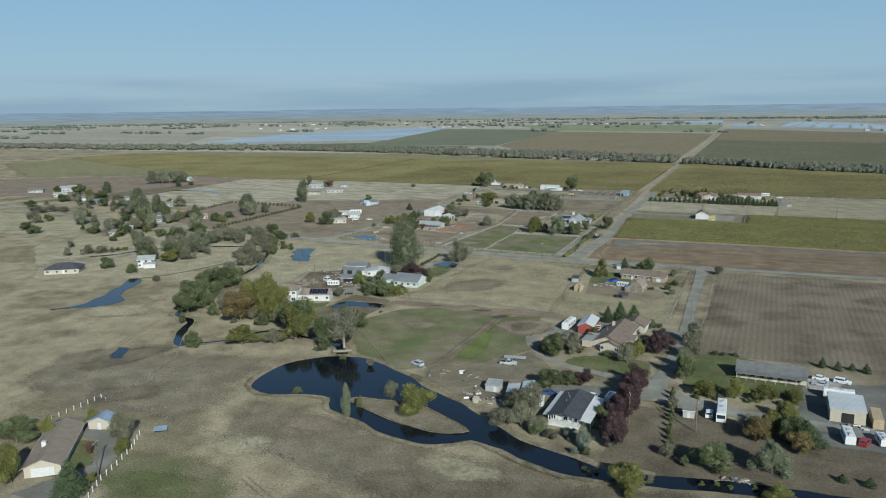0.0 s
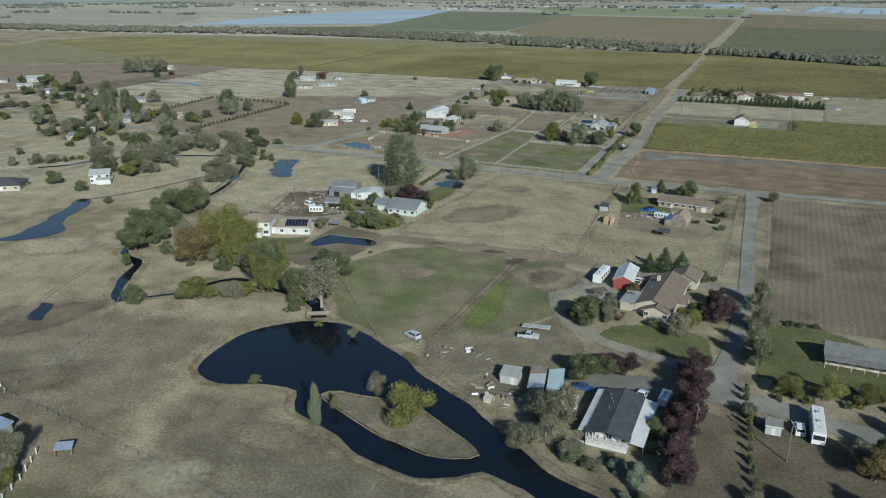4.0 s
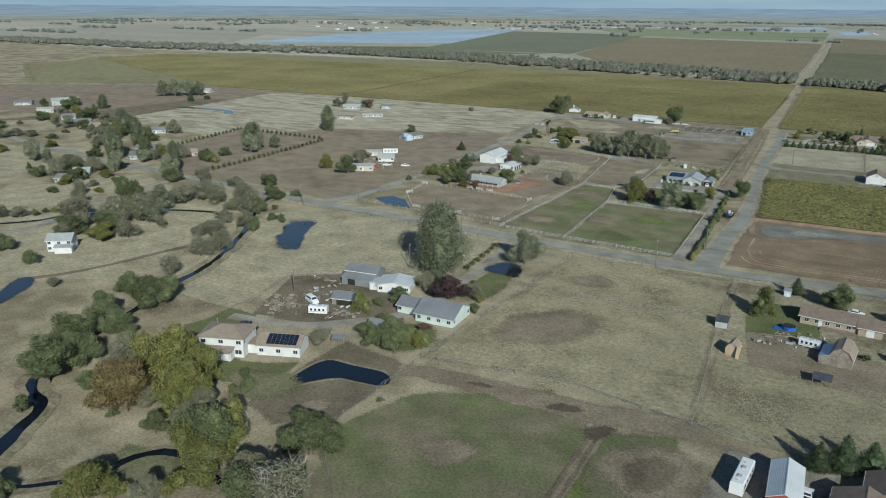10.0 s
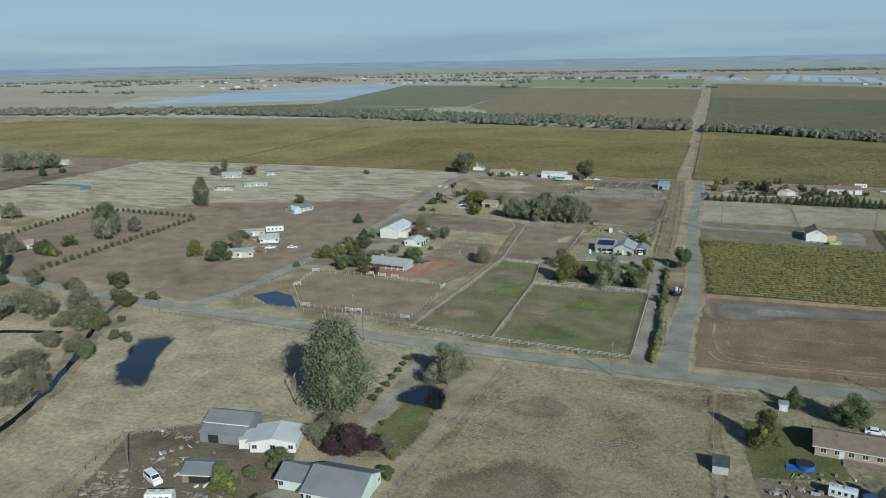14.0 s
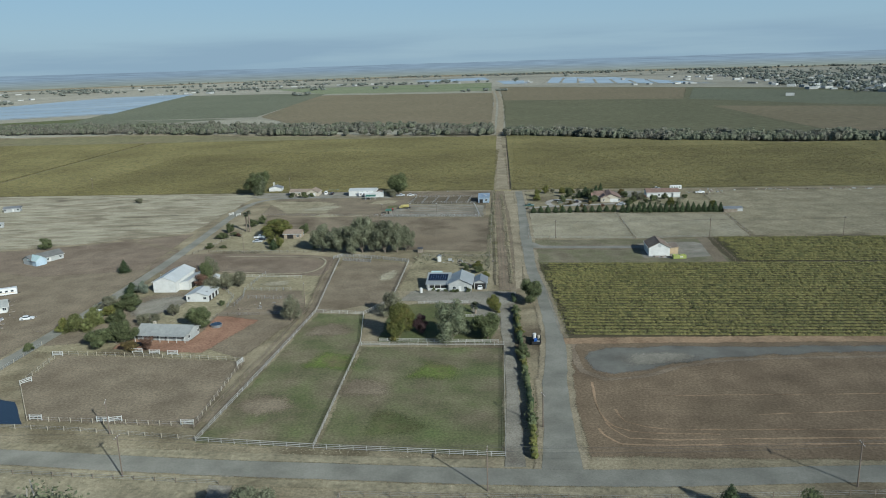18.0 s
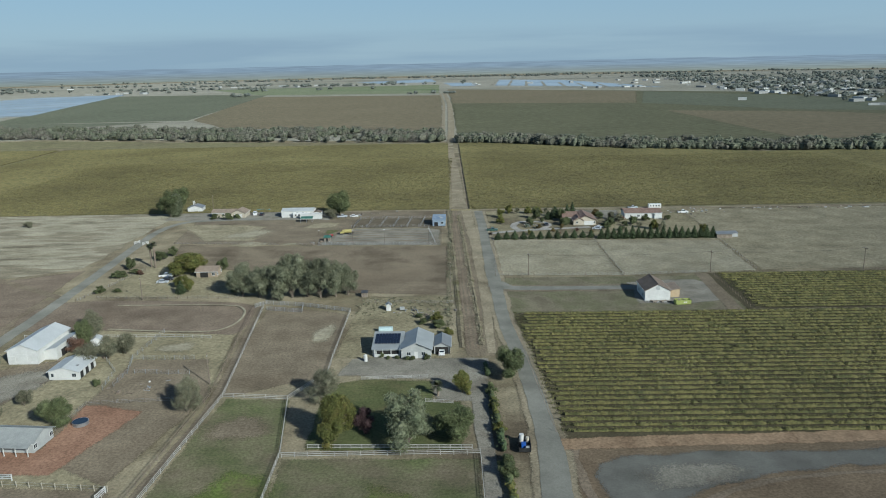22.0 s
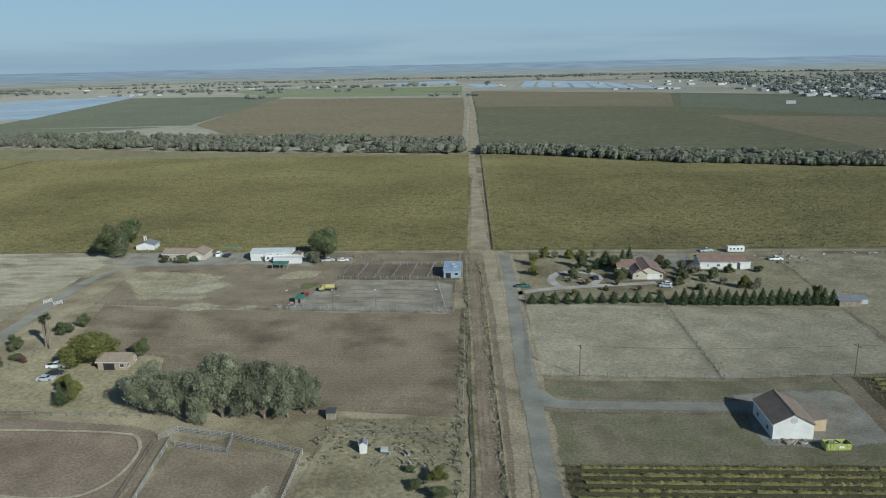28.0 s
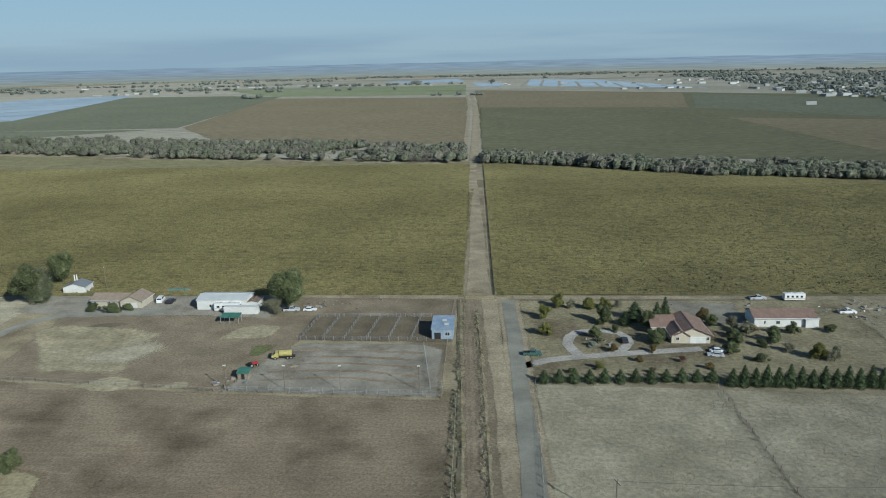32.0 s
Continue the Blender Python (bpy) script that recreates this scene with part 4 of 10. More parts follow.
for w in ([(-234, 316), (-243, 331), (-251, 346), (-241, 351), (-231, 332), (-221, 314)], [(-153, 331), (-150, 343), (-142, 339), (-139, 329)],
          [(-270, 189), (-264, 201), (-272, 225), (-283, 247), (-275, 246), (-262, 222), (-252, 214), (-255, 202)], [(-193, 152), (-201, 161), (-197, 163), (-189, 153)]):
    if len(w) > 6:
        sheet("water_puddle", w, 0.17, M_FLOOD, "shallow dark flood water standing in a field", "puddle", 1.5, 2.0, True, soft=2.0)
    else:
        patch("water_puddle", w, 0.17, M_FLOOD, "shallow dark flood water standing in a field", "puddle", 2.0, 0.6)
CREEK = [(-180, 172), (-187, 177), (-195, 189), (-200, 198), (-213, 205), (-222, 226), (-227, 245), (-234, 266), (-240, 290), (-253, 318), (-267, 340), (-279, 358), (-290, 384)]
strip("creek_bank", CREEK, 8, 0.10, M_BANK, "weedy bank of a winding creek", "bank", 1.5, 2.5)
strip("water_creek", CREEK, [2.6, 2.4, 2.6, 2.4, 2.0, 1.6, 2.0, 2.2, 1.6, 1.8, 1.4, 1.6, 1.4], 0.16, M_WATER, "narrow dark winding creek", "creek", 0.8, 2.0)
DITCH = [(-183, 174), (-176, 177.4), (-170, 182), (-165.6, 188), (-165, 195), (-159, 200), (-151, 199), (-136, 195.5), (-127, 192.6), (-121.8, 187), (-118, 181)]
strip("ditch_bank", DITCH, [5, 5, 5, 5, 5, 5, 5, 5, 6, 7, 8], 0.10, M_BANK, "weedy ditch bank", "bank", 1.2, 2.5, soft=2.0)
strip("water_ditch", DITCH, [1.6, 1.2, 1.5, 1.0, 1.6, 2.0, 1.4, 1.6, 2.2, 3.2, 6.0], 0.19, M_WATER, "narrow dark ditch water running into a pond", "creek", 0.9, 2.0)
strip("water_creek", [(-570, 578), (-545, 584), (-520, 584), (-506, 572)], 6, 0.2, M_BLUEWATER, "blue water ditch in a pale field", "creek", 1.0, 3)
strip("creek_bank", [(-282, 246), (-273, 260), (-267.7, 275.6), (-264, 291), (-260, 304)], 2.6, 0.10, M_MUD, "dark ditch across a dry field", "bank", 0.8, 3, soft=1.5)
strip("lane_west", [(-341, 244), (-338.5, 267), (-335, 288), (-337, 300), (-346, 316), (-351, 338), (-354, 354), (-352, 384)], 4.2, Z3, M_GRAVEL, "pale gravel lane beside a creek", "drive", 0.4)
strip("water_creek", [(-352, 282), (-343, 292), (-339, 304), (-330, 317), (-316, 328), (-300, 336), (-280, 342)], 2.0, 0.16, M_WATER, "narrow dark ditch water", "creek", 0.5, 2)
# far fields
field("far_field_base", [(-106, 1150), (-120, 1800), (-140, 2600), (340, 2260), (760, 1900), (1250, 1500), (1200, 1080), (700, 1050), (230, 1050)], 0.13, M_FARVINE_G, "dull olive vineyard land beyond a tree belt", "field", 3, 40, soft=5)
for pts, m, lab in (([(-126, 1225), (-150, 2212), (-614, 2325), (-640, 2310), (-532, 1500), (-424, 1320)], M_FARVINE_O, "orange autumn vineyard block"),
                    ([(-860, 1480), (-536, 1490), (-645, 2421), (-829, 2530), (-1170, 2574), (-960, 1846)], M_FARVINE_D, "dull green vineyard block"),
                    ([(-108, 1190), (-116, 1800), (196, 1682), (215, 1516), (230, 1100), (60, 1090)], M_FARVINE_G, "green vineyard block"),
                    ([(-119, 1830), (-142, 2586), (340, 2234), (226, 1730)], M_FARVINE_O, "reddish vineyard block"),
                    ([(224, 1510), (420, 1430), (700, 1100), (240, 1060)], M_FARVINE_O, "reddish vineyard block"),
                    ([(235, 1720), (420, 1470), (800, 1300), (700, 1700), (350, 2200)], M_FARVINE_D, "dull green vineyard block"),
                    ([(-669, 2440), (-160, 2345), (-180, 3077), (-988, 2987)], M_FARGREEN, "pale green field"),
                    ([(-1002, 1315), (-1130, 1400), (-850, 1570), (-808, 1500)], M_LAWN, "bright green field"),
                    ([(-1250, 1260), (-800, 1290), (-560, 1470), (-830, 1480), (-1100, 1330)], M_FARVINE_D, "dull field by woodland"),
                    ([(-2300, 1200), (-1320, 1280), (-1330, 1420), (-1900, 2300), (-2600, 1900)], M_FARPALE, "brown far field paled with painted haze")):
    field("far_field", pts, 0.2, m, lab, "field", 3, 40, soft=5)
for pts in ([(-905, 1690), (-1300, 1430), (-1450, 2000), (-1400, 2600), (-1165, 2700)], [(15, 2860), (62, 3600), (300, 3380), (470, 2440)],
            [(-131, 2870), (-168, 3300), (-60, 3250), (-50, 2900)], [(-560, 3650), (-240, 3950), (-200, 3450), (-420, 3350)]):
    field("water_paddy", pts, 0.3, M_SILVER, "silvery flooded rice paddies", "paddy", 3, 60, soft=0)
for k in range(9):
    strip("paddy_dike", [(60 + 48 * k, 3560 - 120 * k), (0 + 55 * k, 2860 - 48 * k)], 9, 0.5, M_FARPALE, "pale dike between flooded paddies", "dike", 1, 60)
for k in range(7):
    strip("paddy_dike", [(-1290 - 16 * k, 1480 + 160 * k), (-920 - 36 * k, 1710 + 140 * k)], 8, 0.5, M_FARPALE, "pale dike between flooded paddies", "dike", 1, 60)

# far hills behind the last fields: a glowing ring with its haze painted on
def ring_wall(name, r, base, top, material, label, seed):
    n, vs, fs = 240, [], []
    for i in range(n + 1):
        a = 2 * math.pi * i / n
        h = top * (0.97 + 0.03 * noise.noise((math.cos(a) * 6, math.sin(a) * 6, seed)) + 0.05 * noise.noise((math.cos(a) * 60, math.sin(a) * 60, seed)))
        for z in (base, max(base + 1, h)):
            vs.append((-100 + r * math.cos(a), 400 + r * math.sin(a), z))
    fs = [(2 * i, 2 * i + 1, 2 * i + 3, 2 * i + 2) for i in range(n)]
    me = bpy.data.meshes.new(name)
    me.from_pydata(vs, [], fs)
    me.materials.append(material)
    return tagged(new(name, me), label, "backdrop", kind="structure")


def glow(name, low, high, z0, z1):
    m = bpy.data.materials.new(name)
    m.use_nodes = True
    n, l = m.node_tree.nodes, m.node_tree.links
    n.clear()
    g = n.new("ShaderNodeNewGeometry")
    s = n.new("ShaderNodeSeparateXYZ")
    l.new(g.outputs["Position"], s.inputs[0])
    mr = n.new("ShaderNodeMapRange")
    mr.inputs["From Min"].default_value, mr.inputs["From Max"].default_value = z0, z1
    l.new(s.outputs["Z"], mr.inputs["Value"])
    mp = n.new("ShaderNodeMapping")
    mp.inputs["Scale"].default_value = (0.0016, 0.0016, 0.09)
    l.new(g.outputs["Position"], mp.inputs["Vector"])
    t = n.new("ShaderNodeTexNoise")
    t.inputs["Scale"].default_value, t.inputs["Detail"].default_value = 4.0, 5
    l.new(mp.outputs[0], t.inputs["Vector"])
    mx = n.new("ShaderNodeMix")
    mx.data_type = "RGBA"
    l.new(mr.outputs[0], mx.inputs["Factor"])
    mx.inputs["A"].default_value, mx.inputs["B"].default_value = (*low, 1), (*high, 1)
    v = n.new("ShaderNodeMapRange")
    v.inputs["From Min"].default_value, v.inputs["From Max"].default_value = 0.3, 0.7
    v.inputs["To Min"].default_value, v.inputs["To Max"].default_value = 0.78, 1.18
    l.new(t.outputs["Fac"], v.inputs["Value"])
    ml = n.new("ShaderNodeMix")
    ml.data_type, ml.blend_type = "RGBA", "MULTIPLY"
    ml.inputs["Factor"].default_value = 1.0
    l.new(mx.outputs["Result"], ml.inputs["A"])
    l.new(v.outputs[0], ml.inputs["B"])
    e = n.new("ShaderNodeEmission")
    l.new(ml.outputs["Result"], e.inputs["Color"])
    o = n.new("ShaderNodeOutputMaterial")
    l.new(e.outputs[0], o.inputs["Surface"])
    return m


M_FARHAZE = glow("painted_haze_glow", (0.25, 0.265, 0.23), (0.235, 0.295, 0.37), 0, 50)
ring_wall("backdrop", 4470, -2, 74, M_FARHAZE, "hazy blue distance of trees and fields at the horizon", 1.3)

patch("worn_gravel", [(-68, 428), (-66, 438), (-50, 440), (-40, 437), (-54, 430)], Z3, M_GRAVEL, "pale crumbled gravel on a broken apron", "patch", 1.5, 0.3)
for k_, (pts, w_) in enumerate((([(-77, 392), (-74, 386), (-66, 384.5), (-20, 387), (100, 391)], 0.5), ([(-75, 395), (-72, 389), (-64, 387), (-20, 389.5), (100, 393)], 0.4), ([(-72, 402), (-66, 393), (-30, 393), (60, 397)], 0.35),
                                ([(-76, 418), (-76, 400), (-70, 391), (-50, 390)], 0.5), ([(-40, 400), (0, 404), (80, 407)], 0.3), ([(-60, 410), (-20, 412), (60, 416)], 0.3))):
    strip("tyre_track", pts, w_, Z2, M_ORANGE, "pale tyre track on bare dirt", "track", 0.5, 3, soft=0.6)
strip("dirt_rim", [(-79, 446), (-79.5, 436), (-78, 425), (-72, 420), (-62, 422), (-50, 429), (-36, 433.5), (0, 437), (80, 438.5)], [2, 2, 2, 2, 1.8, 1.6, 1.6, 1.6, 1.6], Z2, M_RUT, "pale dirt rim of a broken apron", "verge", 1.0, soft=2.2)


sheet("vineyard_ground_north", [(-560, 730), (-700, 745), (-880, 650), (-1150, 815), (-1090, 1145), (-620, 1185), (-570, 1150)], Z2, M_WESTVINE, "olive carpet of far vine rows", "vineyard", 1.0, 12, soft=8)
strip("mud_edge", [(-138, 254), (-125, 256), (-110, 256.5), (-90, 257), (-75, 260), (-66, 260)], [6, 7, 8, 9, 9, 7], Z2 + 0.05, M_DIRT, "trampled brown earth along a field fence", "mud", 1.5, 3, soft=5)
for pts in ([(-122, 256), (-117, 258), (-112, 257), (-117, 255.5)], [(-101, 254), (-97, 258.5), (-90, 258), (-94, 254.5)], [(-90, 247), (-88, 252), (-82, 254), (-85, 246)]):
    patch("mud_patch", pts, Z3 + 0.05, M_DARKMUD, "dark wet mud by a field fence", "mud", 1.0, 0.35)
patch("bare_patch", [(-84, 236), (-78, 252), (-64, 250), (-60, 238), (-70, 226)], Z2 + 0.06, M_DIRT, "bare brown end of a grazing field", "patch", 2.0, 0.45)
for pts, m_, lab in (([(-78, 242), (-73, 249), (-67, 245), (-69, 236), (-75, 232)], M_MUD, "bare brown patch in a green field"),
                     ([(-120, 226), (-112, 234), (-104, 232), (-108, 222)], M_DIRT, "worn brown patch in a pasture"),
                     ([(-130, 300), (-112, 314), (-100, 302), (-110, 284), (-128, 280)], M_DIRT, "darker trampled patch in dry grass"),
                     ([(-126, 340), (-114, 346), (-108, 338), (-118, 332)], M_DIRT, "brown patch in dry grass"),
                     ([(-74, 112), (-60, 120), (-52, 112), (-62, 104)], M_MUD, "dark damp patch in a pasture"),
                     ([(-112, 132), (-98, 138), (-86, 132), (-100, 126)], M_DIRT, "worn patch by a pond"),
                     ([(-200, 150), (-190, 172), (-180, 168), (-186, 142), (-196, 136)], M_MUD, "dark wet hollow in a pasture"),
                     ([(-176, 128), (-160, 138), (-150, 132), (-166, 120)], M_MUD, "brown trampled patch by a fence"),
                     ([(-40, 92), (-20, 106), (-4, 98), (-22, 84)], M_MUD, "brown worn patch in a pasture"),
                     ([(-176, 232), (-160, 240), (-150, 232), (-164, 222)], M_GREEN, "green grass patch by a creek"),
                     ([(-172, 196), (-156, 200), (-148, 192), (-162, 186)], M_GREEN, "green grass patch by a pond"),
                     ([(-120, 112), (-106, 122), (-96, 116), (-108, 106)], M_STRAW, "pale dry grass patch"),
                     ([(-60, 130), (-40, 126), (-44, 118), (-62, 120)], M_STRAW, "pale dry grass patch by a pond"),
                     ([(-260, 200), (-236, 214), (-222, 200), (-244, 186)], M_STRAW, "pale dry grass patch"),
                     ([(-226, 660), (-210, 676), (-198, 672), (-208, 656)], M_PALE, "scattered straw on a livestock lot"),
                     ([(-196, 512), (-186, 514), (-186, 506), (-196, 506)], M_PALE, "pale bare patch in a paddock"),
                     ([(-152, 520), (-146, 530), (-144, 518), (-150, 510)], M_PALE, "pale trampled patch in a paddock")):
    patch("ground_patch", pts, Z3 + 0.03, m_, lab, "patch")
for dx in (0.0, 1.7):
    strip("tyre_track", [(-214 + dx, 196), (-206 + dx, 170), (-196 + dx, 150), (-182 + dx, 132), (-168, 118 + dx)], 0.5, Z2, M_DIRT, "faint tyre track over a pasture", "track", 0.3, 3, soft=0.4)
    strip("tyre_track", [(-96, 100 + dx), (-70, 88 + dx), (-46, 84 + dx), (-20, 76 + dx)], 0.5, Z2, M_DIRT, "faint tyre track over a pasture", "track", 0.3, 3, soft=0.4)

sheet("pond_mud", [(-160, 222), (-161, 248), (-160, 260), (-139, 257), (-137.5, 244), (-138, 226), (-150, 218)], Z1, M_MUD, "trampled mud round a house pond", "mud", 1.5, 3, soft=3)
patch("pale_mud", [(-152, 226), (-146, 234), (-142, 230), (-147, 222)], Z2, M_DIRT, "paler dry mud by a house pond", "patch")
sheet("patio", [(-54, 226.4), (-53.2, 231.9), (-49.8, 234.7), (-45.5, 234.6), (-44.2, 230.3), (-45, 226.7), (-48.5, 226.3)], Z4, M_CONC, "pale concrete garden patio", "patio", 0.3, 2, True, soft=0.3)
strip("garden_path", [(-41.8, 244), (-41.4, 239), (-42.5, 235), (-44.5, 233)], 1.6, Z4, M_CONC, "pale concrete garden path", "path", 0.2, 2, soft=0.2)
patch("grass_bit", [(-172.5, 661.8), (-173, 671.7), (-165.3, 672.7), (-168.9, 663.8)], Z3, M_LAWN, "green weeds beside a sand arena", "grass")
patch("sand_heap_spread", [(-159, 655), (-157, 657.5), (-155, 656.5), (-156, 654.5)], Z3, M_PALE, "pale sand spread in an arena", "sand", 0.5)
for k_ in range(5):
    strip("arena_groove", [(-164 + k_, 646 + 5.5 * k_), (-142, 648 + 5 * k_), (-120, 644 + 5.5 * k_)], 1.2, Z3, M_RUT, "brown harrow streak on a sand arena", "streak", 0.8, 3, soft=1.0)
patch("damp_patch", [(-236, 689), (-228, 693), (-221, 691), (-228, 688)], Z3, M_MUD, "dark damp patch on a livestock lot", "patch")
for k_, (x0_, y0_) in enumerate(((-160, 402), (-150, 430), (-126, 392), (-118, 424), (-136, 412), (-156, 456))):
    patch("bare_patch", [(x0_ - 9, y0_ - 6), (x0_ - 5, y0_ + 8), (x0_ + 7, y0_ + 5), (x0_ + 8, y0_ - 5)], Z2, (M_DIRT, M_BRIGHT, M_LAWN, M_BRIGHT, M_DIRT, M_DIRT)[k_], "worn patch in a horse pasture", "patch", 2.5, 0.25)

patch("garden_grass", [(-152, 262), (-142, 262), (-138, 272), (-146, 282), (-156, 276)], Z1, M_LAWN, "green garden grass beside a pale green house", "lawn", 1.0, 0.6)
patch("ranch_gravel", [(-230, 468), (-220, 474), (-216, 490), (-226, 494), (-238, 480)], Z3, M_GRAVEL, "grey gravel turning place of a ranch", "yard", 1.5, 0.6)

sheet("worn_pasture", [(-200, 122), (-212, 148), (-200, 162), (-182, 164), (-160, 169), (-144, 172), (-139, 160), (-138, 146), (-130, 134), (-138, 122), (-166, 118)], 0.045, M_WORN, "worn brown pasture west of a pond", "pasture", 0.0, 12, soft=16)
sheet("worn_pasture", [(-122, 139), (-100, 138), (-80, 134), (-60, 130), (-30, 127), (0, 130), (50, 132), (60, 104), (20, 86), (-40, 94), (-70, 106), (-100, 114), (-120, 124)], 0.045, M_WORN, "worn brown pasture along a pond", "pasture", 0.0, 12, soft=12)
sheet("worn_pasture", [(-58, 70), (-62, 104), (-46, 122), (-16, 128), (14, 131), (70, 138), (90, 80), (20, 60)], 0.05, M_MUD, "bare brown trampled pasture south of a slough", "pasture", 3, 4, soft=9)
patch("green_patch", [(-2, 118), (8, 126), (24, 126), (20, 114)], Z2, M_LAWN, "small green grass patch by a slough", "grass", 2.0, 0.4)
patch("damp_patch", [(-66, 96), (-52, 104), (-42, 98), (-54, 92)], Z2, M_DARKASPH, "dark damp streak in a pasture", "patch", 1.5, 0.3)

# ---- vineyards ----
def vine_row(rng, x0, x1, y, step, w, h, V, F, gap=0.0, bumpy=0.16):
    n = max(2, int((x1 - x0) / step))
    base = len(V)
    hv = 0
    for i in range(n + 1):
        x = x0 + (x1 - x0) * i / n
        k = rng.uniform(1 - bumpy, 1 + bumpy * 0.5)
        if rng.random() < gap:
            k *= 0.35
        dy = rng.uniform(-0.07, 0.07)
        V += [(x + rng.uniform(-.2, .2), y - w * k + dy, 0.25), (x, y - w * 0.75 * k + dy, h * 0.72 * k), (x, y + dy + rng.uniform(-.15, .15), h * k), (x, y + w * 0.8 * k + dy, h * 0.7 * k), (x, y + w * k + dy, 0.25)]
    for i in range(n):
        a = base + 5 * i
        F += [(a + q, a + 5 + q, a + 6 + q, a + 1 + q) for q in range(4)]


def leaves(C, size, rng, V, F, flat=0.0):
    """Small leaf quads at the given places, each turned its own way."""
    n = len(C)
    u = rng.normal(size=(n, 3))
    u /= np.linalg.norm(u, axis=1)[:, None]
    w = rng.normal(size=(n, 3))
    if flat:
        u[:, 2] *= 1 - flat
    w -= (w * u).sum(1)[:, None] * u
    w /= np.maximum(np.linalg.norm(w, axis=1), 1e-6)[:, None]
    s = size * rng.uniform(0.6, 1.3, size=(n, 1))
    b = len(V)
    Q = np.stack([C - u * s, C + w * s * 0.6, C + u * s, C - w * s * 0.6], 1).reshape(-1, 3)
    V.extend(map(tuple, Q.tolist()))
    F.extend([(b + 4 * i, b + 4 * i + 1, b + 4 * i + 2, b + 4 * i + 3) for i in range(n)])


def raw(name, V, F, material, parent=None):
    me = bpy.data.meshes.new(name)
    me.from_pydata(V, [], F)
    me.materials.append(material)
    ob = new(name, me)
    if parent:
        ob.parent = parent
    return ob


rngp = random.Random(5)
rngn = np.random.default_rng(5)
ROW = 2.85
for (x0, x1, y0, y1) in ((-82.0, 120.0, 453.5, 536.5), (-5.0, 150.0, 541.0, 583.0)):
    k = int((y1 - y0) / ROW)
    for i in range(k + 1):
        y = y0 + i * ROW
        left = x0 - (0.065 * (y - y0) if x0 < -50 else 0)
        V, F = [], []
        vine_row(rngp, left + 3 + rngp.uniform(-1, 2), x1, y, 0.7, 0.5, 0.84, V, F, 0.03, 0.4)
        row = thing("vine_row", 0, 0, 0, "row of yellow-green trellised grapevines", "vine row", "vine rows of the near vineyard")
        raw("canopy", V, F, M_VINEHULL, row)
        V, F = [], []
        m = int((x1 - left) * 26)
        C = np.stack([rngn.uniform(left + 1, x1, m), y + rngn.normal(0, 0.26, m), rngn.uniform(0.3, 1.05, m)], 1)
        leaves(C, 0.15, rngn, V, F)
        raw("foliage", V, F, L_VINE, row)
        S = Shape()
        S.tube((left, y, 0), (left - 0.5, y, 1.5), 0.07, 0.06, 5)
        S.make("end_post", M_WOOD, row)
for side in (0, 1):
    V, F = [], []
    for i in range(124):
        y = 723.5 + i * ROW
        if side == 0:
            x1 = -110.5 - 0.017 * (y - 720)
            x0 = max(-1140, -700 - 2.2 * (y - 735)) if y < 1090 else -600
            ymax = lambda x: 1074 - (x + 118) * 0.23
            if y > 1074:
                x1 = min(x1, -118 - (y - 1074) / 0.23)
            if x0 >= x1 - 5:
                continue
        else:
            x0, x1 = -98.5 - 0.02 * (y - 720), 430
            if y > 962:
                x1 = min(x1, 159 - (y - 962) * 2.1)
            if x1 - x0 < 8:
                continue
        gapx = -500 - 0.07 * (y - 750)
        if x0 < gapx - 8:
            vine_row(rngp, x0, gapx - 3, y, 4.0, 0.9, 1.2, V, F, 0.012)
            x0 = gapx + 3
        vine_row(rngp, x0, x1, y, 1.8, 0.95, 1.2, V, F, 0.012)
    ob = raw("vine_rows", V, F, M_VINEHULL_N)
    tagged(ob, "wide vineyard of yellowing trellised rows", "vineyard", kind="stuff")
    V, F = [], []
    m = 120000
    if side == 0:
        yy = 723.5 + ROW * rngn.integers(0, 80, m)
        xx = rngn.uniform(-420, -111, m)
    else:
        yy = 723.5 + ROW * rngn.integers(0, 80, m)
        xx = rngn.uniform(-98, 200, m)
    leaves(np.stack([xx, yy + rngn.normal(0, 0.55, m), rngn.uniform(0.4, 1.35, m)], 1), 0.33, rngn, V, F)
    tagged(raw("vine_leaves", V, F, L_VINE_N), "loose shoots on vineyard rows", "vine leaves", kind="stuff")
S = Shape()
posts = thing("vineyard_end_posts", 0, 0, 0, "line of dark wooden end posts along a vineyard", "posts")
pm = Shape().tube((0, 0, 0), (-0.5, 0, 1.6), 0.09, 0.08, 5).mesh("end_post", M_WOOD)
for i in range(85):
    y = 723.5 + i * ROW
    o = new("end_post", pm)
    o.parent, o.location = posts, (-99.8 - 0.02 * (y - 720), y, 0)

